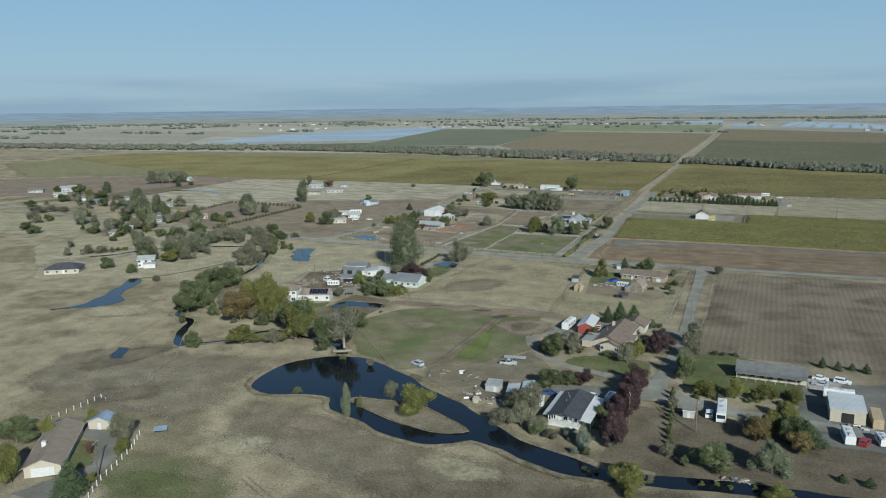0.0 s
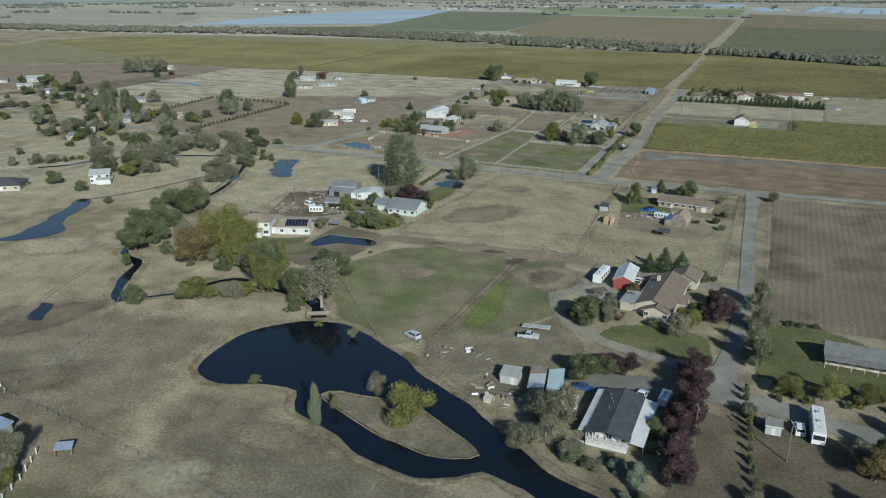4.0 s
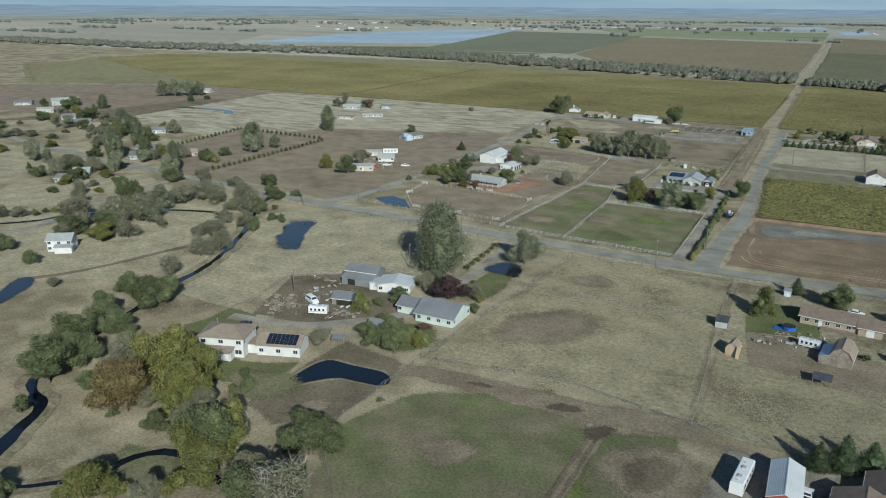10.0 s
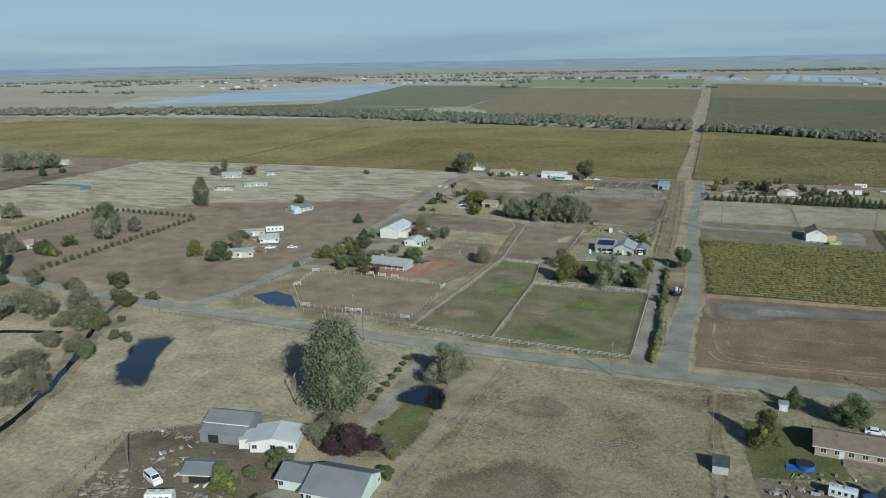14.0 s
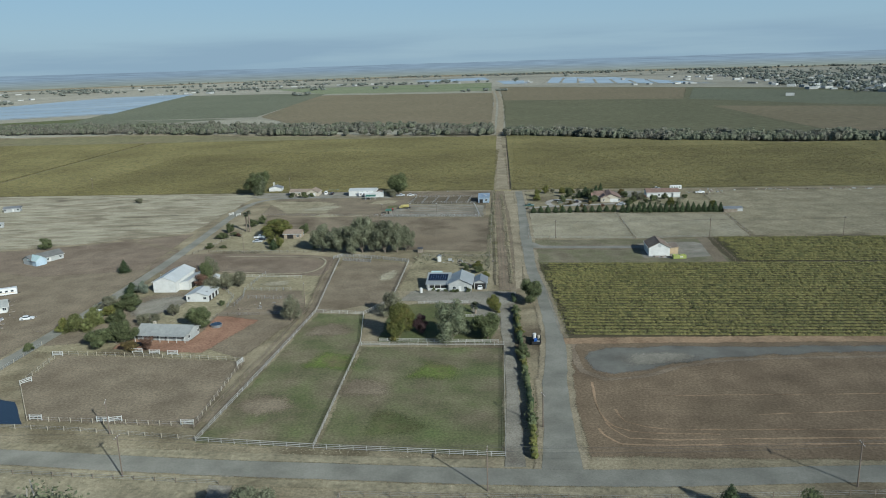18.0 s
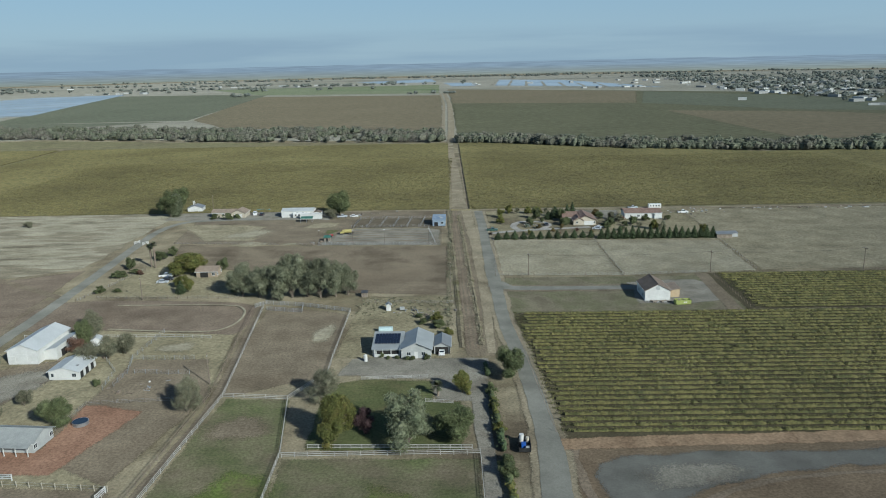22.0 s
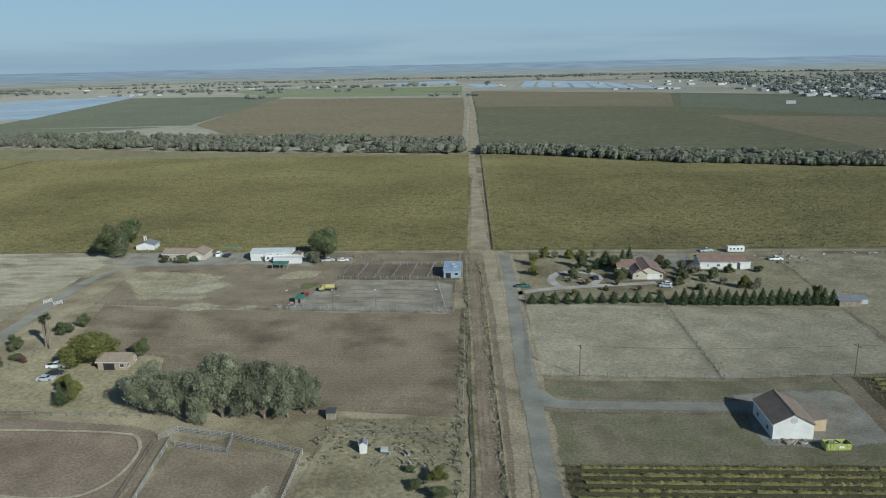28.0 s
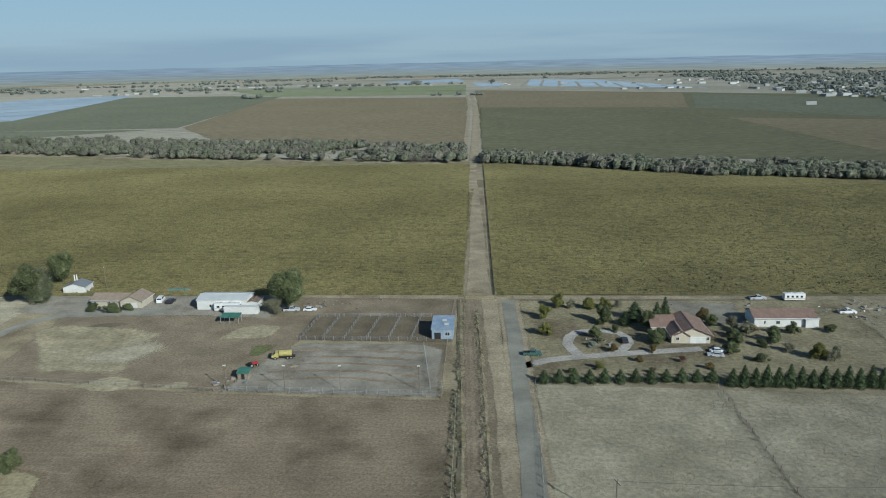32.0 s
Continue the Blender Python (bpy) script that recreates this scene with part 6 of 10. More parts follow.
def opening(parent, side, dims, u, z, w, h, kind="window", frame=M_WHITE, glass=M_GLASS):
    (mx, my), (ax, ay), (ox, oy) = side_map(*dims)[side]
    x, y = mx + ax * u, my + ay * u
    rz = math.atan2(ay, ax)

    def at(S, du, dz, sw, sh, out, th):
        S.box(x + ax * du + ox * out, y + ay * du + oy * out, z + dz, sw, th, sh, rz)
    if kind == "window":
        S = Shape()
        t = 0.09
        at(S, -w / 2, 0, t, h, 0.03, 0.1)
        at(S, w / 2, 0, t, h, 0.03, 0.1)
        at(S, 0, -0.04, w + 0.2, t, 0.05, 0.16)
        at(S, 0, h - t, w + 0.1, t, 0.03, 0.1)
        at(S, 0, 0, 0.05, h, 0.025, 0.07)
        win = S.make("window", frame, parent)
        S = Shape()
        at(S, 0, 0.02, w - 0.05, h - 0.08, 0.012, 0.02)
        S.make("pane", glass, win)
        return win
    S = Shape()
    at(S, 0, 0, w, h, 0.02, 0.06)
    # an opening is a solid near-black panel standing in for the shade inside
    door = S.make(kind, frame if kind != "opening" else M_DARK, parent)
    S = Shape()
    if kind == "garage_door":
        for q in range(4):
            at(S, 0, h * (q + 0.9) / 4, w * 0.97, 0.04, 0.055, 0.02)
        S.make("panel_joint", M_GREYWALL, door)
    elif kind == "door":
        at(S, w * 0.36, h * 0.45, 0.08, 0.12, 0.08, 0.08)
        S.make("door_handle", M_CHROME, door)
    return door


def wing(parent, cx, cy, w, d, h, rise, ridge="x", wall=M_WHITE, roof=M_SH_BROWN, eave=0.5, form="gable", z=0.0, trim=M_WHITE):
    """Walls and a roof over a rectangle; ridge: the way that the roof's crest runs."""
    S = Shape()
    across, along = (d, w) if ridge == "x" else (w, d)
    ca, cl = (cy, cx) if ridge == "x" else (cx, cy)
    a = across / 2
    ax = "x" if ridge == "x" else "y"
    if form in ("gable", "gambrel"):
        if form == "gable":
            prof = [(-a, z), (a, z), (a, z + h), (0, z + h + rise), (-a, z + h)]
            line = [(-a, h), (0, h + rise), (a, h)]
        else:
            prof = [(-a, z), (a, z), (a, z + h), (a * 0.62, z + h + rise * 0.68), (0, z + h + rise), (-a * 0.62, z + h + rise * 0.68), (-a, z + h)]
            line = [(-a, h), (-a * 0.62, h + rise * 0.68), (0, h + rise), (a * 0.62, h + rise * 0.68), (a, h)]
        S.prism([(ca + u, v) for u, v in prof], cl - along / 2, cl + along / 2, ax)
        S.make("wall", wall, parent)
        R = Shape()
        t = 0.16
        s = (line[1][1] - line[0][1]) / (line[1][0] - line[0][0])
        up = [(line[0][0] - eave, line[0][1] - s * eave)] + line[1:-1] + [(line[-1][0] + eave, line[-1][1] - s * eave)]
        for i in range(len(up) - 1):
            (u0, v0), (u1, v1) = up[i], up[i + 1]
            q = [(ca + u0, z + v0 + 0.02), (ca + u1, z + v1 + 0.02), (ca + u1, z + v1 + 0.02 + t), (ca + u0, z + v0 + 0.02 + t)]
            R.prism(q, cl - along / 2 - eave, cl + along / 2 + eave, ax)
        r = R.make("roof", roof, parent)
        C = Shape()
        k = max(v for _, v in line)
        C.prism([(ca - 0.22, z + k + t - 0.04), (ca + 0.22, z + k + t - 0.04), (ca, z + k + t + 0.09)], cl - along / 2 - eave, cl + along / 2 + eave, ax)
        C.make("ridge_cap", roof, r)
        E = Shape()
        for sg in (-1, 1):
            u, v = up[0] if sg < 0 else up[-1]
            y0 = ca + u + sg * 0.03
            if ax == "x":
                Shape().box(cl, y0, z + v - 0.02, along + 2 * eave, 0.06, 0.2).make("gutter", trim, r)
            else:
                Shape().box(y0, cl, z + v - 0.02, 0.06, along + 2 * eave, 0.2).make("gutter", trim, r)
    elif form == "shed":
        prof = [(-a, z), (a, z), (a, z + h + rise), (-a, z + h)]
        S.prism([(ca + u, v) for u, v in prof], cl - along / 2, cl + along / 2, ax)
        S.make("wall", wall, parent)
        R = Shape()
        s = rise / (2 * a)
        q = [(ca - a - eave, z + h - s * eave + 0.02), (ca + a + eave, z + h + rise + s * eave + 0.02), (ca + a + eave, z + h + rise + s * eave + 0.16), (ca - a - eave, z + h - s * eave + 0.16)]
        R.prism(q, cl - along / 2 - eave, cl + along / 2 + eave, ax)
        R.make("roof", roof, parent)
    else:
        S.box(cx, cy, z, w, d, h)
        S.make("wall", wall, parent)
        R = Shape()
        W, Dp, t = w / 2 + eave, d / 2 + eave, 0.14
        k = max(0.0, (W - Dp)) if w >= d else 0.0
        kk = max(0.0, (Dp - W)) if d > w else 0.0
        v = [(cx - W, cy - Dp, z + h - 0.1), (cx + W, cy - Dp, z + h - 0.1), (cx + W, cy + Dp, z + h - 0.1), (cx - W, cy + Dp, z + h - 0.1)]
        v += [(p[0], p[1], p[2] + t) for p in v]
        v += [(cx - k, cy - kk, z + h + rise), (cx + k, cy + kk, z + h + rise)]
        f = [(3, 2, 1, 0), (0, 1, 5, 4), (1, 2, 6, 5), (2, 3, 7, 6), (3, 0, 4, 7)]
        f += [(4, 5, 9, 8), (5, 6, 9), (6, 7, 8, 9), (7, 4, 8)] if w >= d else [(4, 5, 8), (5, 6, 9, 8), (6, 7, 9), (7, 4, 8, 9)]
        R.add(v, f)
        R.make("roof", roof, parent)
    return (w, d, cx, cy)


def open_roof(parent, cx, cy, w, d, h, rise, roof, posts=4, name="canopy", post_mat=M_WHITE):
    """A sloping roof on posts, low along its south side."""
    R = Shape()
    R.prism([(cy - d / 2, h), (cy + d / 2, h + rise), (cy + d / 2, h + rise + 0.12), (cy - d / 2, h + 0.12)], cx - w / 2, cx + w / 2, "x")
    R.make(name, roof, parent)
    for i in range(posts):
        Shape().box(cx - w / 2 + 0.2 + (w - 0.4) * i / max(1, posts - 1), cy - d / 2 + 0.2, 0, 0.14, 0.14, h).make("post", post_mat, parent)


def row(parent, side, dims, n, z=0.95, w=1.2, h=1.1, span=0.8, **kw):
    L = dims[0] if side in "SN" else dims[1]
    for i in range(n):
        u = (i - (n - 1) / 2) * L * span / max(1, n - 1) if n > 1 else 0
        opening(parent, side, dims, u, z, w, h, **kw)


def vents(parent, pts):
    for x, y, z in pts:
        Shape().tube((x, y, z - 0.3), (x, y, z + 0.5), 0.12, 0.12, 6).make("roof_vent", M_CHROME, parent)


def solar(parent, cx, cy, z0, w, d, slope, nx, ny):
    """Dark panels laid on a roof that rises northward."""
    for i in range(nx):
        for j in range(ny):
            x, y = cx - w / 2 + w * (i + 0.5) / nx, cy - d / 2 + d * (j + 0.5) / ny
            z = z0 + (y - (cy - d / 2)) * slope
            pw, pd = w / nx - 0.06, d / ny - 0.06
            S = Shape()
            S.prism([(y - pd / 2, z - pd / 2 * slope), (y + pd / 2, z + pd / 2 * slope), (y + pd / 2, z + pd / 2 * slope + 0.05), (y - pd / 2, z - pd / 2 * slope + 0.05)], x - pw / 2, x + pw / 2, "x")
            S.make("solar_panel", M_SOLAR, parent)


# white manufactured house with dark roof, porch and awnings
h = thing("white_house", -34.8, 166.5, 0, "white manufactured house with dark shingle roof and porch", "house")
dm = wing(h, 0, 0, 8.2, 16, 2.7, 1.1, "y", M_WHITE, M_SH_DARK, 0.35)
wing(h, 0, -9.2, 8.2, 2.4, 0.7, 0.0, "y", M_WHITE, M_CONC, 0.0, "shed")
R = Shape()
R.prism([(-4.6, 2.75), (0, 3.9), (0, 4.02), (-4.6, 2.87)], -10.6, -8.3, "y").prism([(4.6, 2.75), (0, 3.9), (0, 4.02), (4.6, 2.87)], -10.6, -8.3, "y")
R.make("porch_roof", M_SH_DARK, h)
R = Shape().prism([(4.3, 2.6), (7.3, 2.2), (7.3, 2.3), (4.3, 2.7)], -10.4, 7.6, "y")
R.make("awning", M_WHITE, h, "white metal side awning")
R = Shape().prism([(-4.3, 2.6), (-5.9, 2.3), (-5.9, 2.4), (-4.3, 2.7)], -9.5, 8.2, "y")
R.make("awning", M_WHITE, h, "white metal side awning")
for i in range(7):
    Shape().box(-4.0 + 8.0 * i / 6, -10.3, 0.7, 0.16, 0.16, 2.3).make("porch_post", M_WHITE, h)
for i in range(6):
    Shape().box(7.1, -9.5 + 3.2 * i, 0, 0.12, 0.12, 2.2).make("awning_post", M_WHITE, h)
Shape().box(0, -10.35, 1.55, 8.2, 0.08, 0.1).box(0, -10.35, 0.8, 8.2, 0.06, 0.55).make("porch_rail", M_WHITE, h)
Shape().prism([(-11.8, 0), (-10.4, 0), (-10.4, 0.7), (-11.8, 0.1)], -5.4, -4.3, "x").make("ramp", M_WHITE, h)
row(h, "S", dm, 3)
row(h, "W", dm, 4)
row(h, "E", dm, 4)
vents(h, [(-1.8, 3, 3.5), (-1.5, -1, 3.6), (-2.5, 5, 3.3), (-1.2, 1.5, 3.7)])

# red barn
h = thing("red_barn", -48.7, 246, 2, "small red barn with white metal roof", "barn")
dm = wing(h, 0, 0, 5.6, 12.5, 3.1, 1.3, "y", M_BARNRED, M_WHITEMETAL, 0.25)
opening(h, "S", dm, 0, 0, 2.6, 2.5, "barn_door", M_BARNRED)
opening(h, "E", dm, -2, 1.2, 1.0, 1.0)
opening(h, "W", dm, 2, 1.2, 1.0, 1.0)

# brown-roofed house with several gables
h = thing("brown_roofed_house", -37, 238, -4, "large cream house with several brown shingle gables", "house")
dm = wing(h, 0.8, -1.5, 10, 24, 2.8, 2.1, "y", M_CREAM, M_SH_BROWN, 0.6)
dm2 = wing(h, 2.2, -14.6, 6.4, 3.0, 2.6, 1.3, "y", M_CREAM, M_SH_BROWN, 0.5)
dm3 = wing(h, 6.6, -4.5, 3.6, 6.5, 2.6, 1.1, "x", M_CREAM, M_SH_BROWN, 0.45)
dm4 = wing(h, 4.2, 15.5, 7.5, 8.5, 2.7, 1.8, "y", M_CREAM, M_SH_BROWN, 0.5)
wing(h, -6.2, -9.0, 4.2, 8.5, 2.5, 0.3, "y", M_CREAM, M_SH_LIGHT, 0.3, "shed")
Shape().box(-1.6, 3.5, 3.9, 0.9, 0.9, 1.7).make("chimney", M_CREAM, h)
row(h, "S", dm2, 2)
opening(h, "E", dm3, 0, 0, 1.0, 2.1, "door")
opening(h, "E", dm4, 0, 0, 4.6, 2.2, "garage_door")
row(h, "E", dm, 5)
row(h, "W", dm, 4)
vents(h, [(2.8, 6, 4.3), (2.8, -8, 4.3), (-2.2, -3, 4.3)])

# long grey-roofed house with a front porch
h = thing("grey_roofed_house", 15.5, 215.5, 0, "long low house with grey shingle roof and porch", "house")
dm = wing(h, 0, 0.8, 19.5, 7.4, 2.6, 1.9, "x", M_CREAM, M_SH_GREY, 0.5)
open_roof(h, 0, -4.0, 20, 2.4, 2.25, 0.42, M_SH_GREY, 8, "porch_roof", M_CREAM)
Shape().box(0, -4.2, 0, 20, 2.4, 0.15).make("porch_floor", M_CONC, h)
row(h, "S", dm, 7)
opening(h, "S", dm, 1.2, 0, 1.0, 2.1, "door")
row(h, "W", dm, 2)
vents(h, [(-5, 1.5, 4.0), (0, 2, 4.0), (2, 1.5, 4.1), (6, 1.2, 4.2)])

# flat-roofed white shop
h = thing("workshop", 34.5, 193, 0, "flat white metal-roofed workshop with beige walls", "workshop")
dm = wing(h, 0, 0, 8.5, 12, 3.6, 0.3, "x", M_CREAM, M_WHITEMETAL, 0.2, "shed")
opening(h, "S", dm, 0, 0, 3.0, 2.8, "opening")
row(h, "W", dm, 2)
h = thing("storage_container", 41.5, 190, 0, "beige steel storage container beside a workshop", "container")
Shape().box(0, 0, 0.15, 2.5, 9, 2.6).make("body", M_TANWOOD, h)
for i in range(28):
    Shape().box(1.27, -4.3 + 0.32 * i, 0.25, 0.04, 0.14, 2.4).make("rib", M_TANWOOD, h)
Shape().box(-0.62, -4.53, 0.3, 1.15, 0.05, 2.3).box(0.62, -4.53, 0.3, 1.15, 0.05, 2.3).make("door", M_TANWOOD, h)

# house with solar roof and carports
h = thing("metal_roofed_house", -119, 505, 0, "pale grey house with metal roof and solar panels", "house")
dm = wing(h, 2.0, 0, 8.6, 12.5, 2.9, 1.9, "y", M_GREYWALL, M_PALEMETAL, 0.5)
dm2 = wing(h, -6.6, 0.4, 8.4, 10, 2.3, 1.5, "x", M_GREYWALL, M_PALEMETAL, 0.4, "shed")
solar(h, -6.8, 1.2, 3.0, 7.4, 6.0, 0.147, 8, 4)
opening(h, "S", dm2, 0.3, 0, 6.6, 1.9, "opening")
Shape().box(-6.6, -5.0, 0, 7.4, 0.15, 0.9).make("low_wall", M_WHITE, h)
for i in range(4):
    Shape().box(-10.2 + 2.4 * i, -4.95, 0, 0.18, 0.18, 2.4).make("post", M_WHITE, h)
row(h, "S", dm, 2, span=0.5)
opening(h, "S", dm, 0, 0, 1.0, 2.1, "door")
row(h, "E", dm, 3)
h = thing("carport", -109.6, 505, 0, "dark open carport with grey metal roof", "carport")
wing(h, 0, 1, 4.8, 8, 2.4, 1.1, "y", M_GREYWALL, M_GREYMETAL, 0.4)
opening(h, "S", (4.8, 8, 0, 1), 0, 0, 3.9, 2.2, "opening")
for sx in (-2.3, 2.3):
    Shape().box(sx, -3.2, 0, 0.14, 0.14, 2.4).make("post", M_DARK, h)

# white ranch barns and house
h = thing("white_barn", -231.5, 507, 0, "large white metal barn with lean-to", "barn")
dm = wing(h, -0.5, 0, 9, 19, 4.3, 1.8, "y", M_WHITE, M_WHITEMETAL, 0.3)
dm2 = wing(h, 5.9, 1, 3.8, 14, 2.8, 1.0, "y", M_WHITE, M_WHITEMETAL, 0.2, "shed")
opening(h, "S", dm, 0, 0, 2.8, 3.2, "barn_door", M_WHITE)
opening(h, "S", dm, -3.2, 0, 2.0, 2.6, "barn_door", M_WHITE)
opening(h, "E", dm2, -3, 0, 3.0, 2.3, "opening")
opening(h, "E", dm2, 3, 0, 3.0, 2.3, "opening")
h = thing("small_white_barn", -214, 491, 0, "low white stable with skylights", "stable")
dm = wing(h, 0, 0, 8.4, 10, 2.5, 1.2, "y", M_WHITE, M_WHITEMETAL, 0.4)
opening(h, "S", dm, -1.6, 0, 2.4, 2.1, "barn_door", M_WHITE)
row(h, "S", dm, 2, span=0.7)
for i in range(3):
    opening(h, "E", dm, -3.2 + 3 * i, 0, 1.6, 2.0, "opening")
for sx, sy in ((2.2, -2), (2.2, 2)):
    Shape().box(sx, sy, 3.12, 1.6, 0.8, 0.12).make("skylight", M_GREYMETAL, h)
h = thing("ranch_house", -208.5, 449.5, -4, "long ranch house with pale grey roof and porch", "house")
dm = wing(h, 0, 0.6, 17.5, 7.5, 2.6, 1.5, "x", M_GREYWALL, M_SH_LIGHT, 0.5)
open_roof(h, 0, -4.0, 17.5, 2.2, 2.2, 0.45, M_SH_LIGHT, 7, "porch_roof")
row(h, "S", dm, 6)
row(h, "E", dm, 2)
Shape().box(-5, 1.6, 3.4, 0.8, 0.8, 1.4).make("chimney", M_CREAM, h)
h = thing("playhouse", -243, 470, 10, "tiny pale blue garden shed", "shed")
dm = wing(h, 0, 0, 2.2, 2.2, 1.8, 0.5, "x", M_BLUEWALL, M_WHITEMETAL, 0.2)
opening(h, "S", dm, 0, 0.8, 0.7, 0.6)
h = thing("white_shed", -217.5, 513, 20, "small white garden shed", "shed")
dm = wing(h, 0, 0, 2.8, 3.4, 2.0, 0.8, "y", M_WHITE, M_WHITEMETAL, 0.2)
opening(h, "S", dm, 0, 0, 0.9, 1.8, "door")

# white barn with brown roof
h = thing("brown_roofed_barn", -34.6, 555.4, 0, "white barn with brown shingle roof", "barn")
dm = wing(h, 0, 0, 8.8, 12.4, 3.7, 2.3, "y", M_WHITE, M_SH_BROWN, 0.35)
S = Shape().tube((0, -6.28, 4.6), (0, -6.2, 4.6), 0.75, 0.75, 14)
S.make("emblem", M_GREYWALL, h)
dm2 = wing(h, 6.6, 1.5, 4.2, 8, 2.5, 0.6, "y", M_TANWOOD, M_SH_PALEBROWN, 0.3, "shed")
opening(h, "W", dm, 2, 0, 1.0, 2.1, "door")
row(h, "W", dm, 2, span=0.5)
opening(h, "N", dm, 0, 0, 3.5, 3.0, "barn_door", M_WHITE)
h = thing("dumpster", -27, 545.3, 3, "lime green open-top skip by a barn", "skip")
S = Shape()
S.box(0, 0, 0.15, 5.4, 2.3, 0.12)
S.box(0, -1.1, 0.15, 5.4, 0.1, 1.5).box(0, 1.1, 0.15, 5.4, 0.1, 1.5).box(-2.65, 0, 0.15, 0.1, 2.3, 1.5).box(2.65, 0, 0.15, 0.1, 2.3, 1.5)
S.make("body", M_LIME, h)
for i in range(9):
    Shape().box(-2.4 + 0.6 * i, -1.18, 0.2, 0.1, 0.08, 1.4).make("rib", M_LIME, h)
Shape().box(0.6, -1.2, 0.7, 1.3, 0.03, 0.5).make("sign_panel", M_WHITE, h)
r_ = random.Random(4)
for i in range(9):
    Shape().box(r_.uniform(-2, 2), r_.uniform(-.8, .8), r_.uniform(0.8, 1.4), r_.uniform(.4, 1.6), r_.uniform(.1, .5), r_.uniform(.1, .4), r_.uniform(0, 3)).make("rubbish", M_JUNK, h)

# ranch compound by the vineyard
h = thing("white_garage", -260, 728, 5, "white garage with grey roof", "garage")
dm = wing(h, 0, 0, 8.5, 7, 3.0, 1.4, "y", M_WHITE, M_GREYMETAL, 0.3)
for u in (-2.6, 0, 2.6):
    opening(h, "S", dm, u, 0, 2.2, 2.2, "garage_door")
Shape().tube((-2.4, 3, 3), (-2.4, 3, 6.2), 0.25, 0.25, 8).tube((-1.6, 3.2, 3), (-1.6, 3.2, 6.2), 0.25, 0.25, 8).make("flue", M_WHITE, h)
h = thing("tan_roofed_house", -235.5, 713.5, -1, "cream house with pale brown roof behind shrubs", "house")
dm = wing(h, -3, 0, 13, 7.5, 2.6, 1.5, "x", M_CREAM, M_SH_PALEBROWN, 0.5)
dm2 = wing(h, 6, -0.6, 8, 9, 2.7, 1.8, "y", M_CREAM, M_SH_PALEBROWN, 0.5)
row(h, "S", dm, 3)
opening(h, "S", dm2, 0, 0, 4.6, 2.2, "garage_door")
h = thing("long_white_barn", -195.5, 711, 0, "long white metal barn beside a vineyard", "barn")
dm = wing(h, 0, 0, 18, 9, 3.6, 0.9, "x", M_WHITE, M_WHITEMETAL, 0.2)
opening(h, "S", dm, -6, 0, 3.0, 3.0, "barn_door", M_WHITE)
row(h, "S", dm, 4, span=0.5)
dm2 = wing(h, 11, -1, 4, 6, 2.6, 0.5, "y", M_WHITE, M_SH_BROWN, 0.2)
Shape().box(0, 0.8, 4.35, 3, 1.2, 0.2).make("skylight", M_CREAM, h)
h = thing("storage_container", -187, 702.5, 0, "long white storage container in a gravel yard", "container")
Shape().box(0, 0, 0.15, 12, 2.5, 2.6).make("body", M_WHITE, h)
for i in range(30):
    Shape().box(-5.8 + 0.4 * i, -1.27, 0.25, 0.16, 0.04, 2.4).make("rib", M_WHITE, h)
h = thing("green_shelter", -187.5, 693, 0, "open livestock shelter with green roof", "shelter")
open_roof(h, 0, 0, 6.5, 3.6, 2.4, 0.5, M_GREENMETAL, 3, "roof", M_STEEL)
for sx in (-3, 3):
    Shape().box(sx, 1.6, 0, 0.14, 0.14, 2.8).make("post", M_STEEL, h)
h = thing("swimming_pool", -221, 728.5, 0, "blue above-ground swimming pool with wooden deck", "pool")
S = Shape()
S.box(0, 0, 0.2, 11, 5.5, 0.6)
S.make("deck", M_TILE, h)
Shape().tube((0.5, 0, 0.8), (0.5, 0, 0.86), 3.4, 3.4, 28).make("water", M_POOL, h, m=pose(0, 0, 0) @ Matrix.Diagonal((1.25, 0.62, 1, 1)))
h = thing("blue_metal_barn", -115.2, 683, 0, "weathered blue-grey metal barn beside pens", "barn")
dm = wing(h, 0, 0, 6.6, 10.5, 3.2, 0.8, "x", M_BLUEMETAL, M_BLUEMETAL, 0.25, "shed")
opening(h, "S", dm, 1.6, 1.2, 1.4, 1.2)
opening(h, "S", dm, -1.5, 0, 2.0, 2.2, "opening")
for sx, sy in ((0.4, 1), (1.2, -2)):
    Shape().box(sx, sy, 3.98 + sy * 0.076, 1.4, 2.0, 0.06).make("skylight", M_WHITE, h)

# houses east of the road
h = thing("tile_roofed_house", -40, 682, 0, "cream house with terracotta tile roof and garage", "house")
dm = wing(h, 0.5, 0, 10.5, 15, 2.8, 2.2, "y", M_CREAM, M_TILE, 0.6)
dm2 = wing(h, -6.5, 4.5, 7, 9, 2.8, 2.0, "x", M_CREAM, M_TILE, 0.6)
dm3 = wing(h, -3.2, -3.4, 5, 8, 2.6, 1.6, "y", M_CREAM, M_TILE, 0.5)
opening(h, "S", dm, 1.6, 0, 4.8, 2.2, "garage_door")
opening(h, "S", dm3, 0, 0, 2.2, 2.1, "opening")
row(h, "S", dm, 2, span=0.85, w=0.9)
row(h, "E", dm, 4)
h = thing("brown_roofed_white_house", -7, 693.5, 0, "long white house with brown roof", "house")
dm = wing(h, 0, 0, 19, 9, 3.0, 1.6, "x", M_WHITE, M_TILE, 0.5)
dm2 = wing(h, 8, -4, 4, 3, 2.6, 0.3, "y", M_WHITE, M_WHITEMETAL, 0.2, "shed")
row(h, "S", dm, 4, span=0.7)
opening(h, "S", dm, -7, 0, 1.0, 2.1, "door")
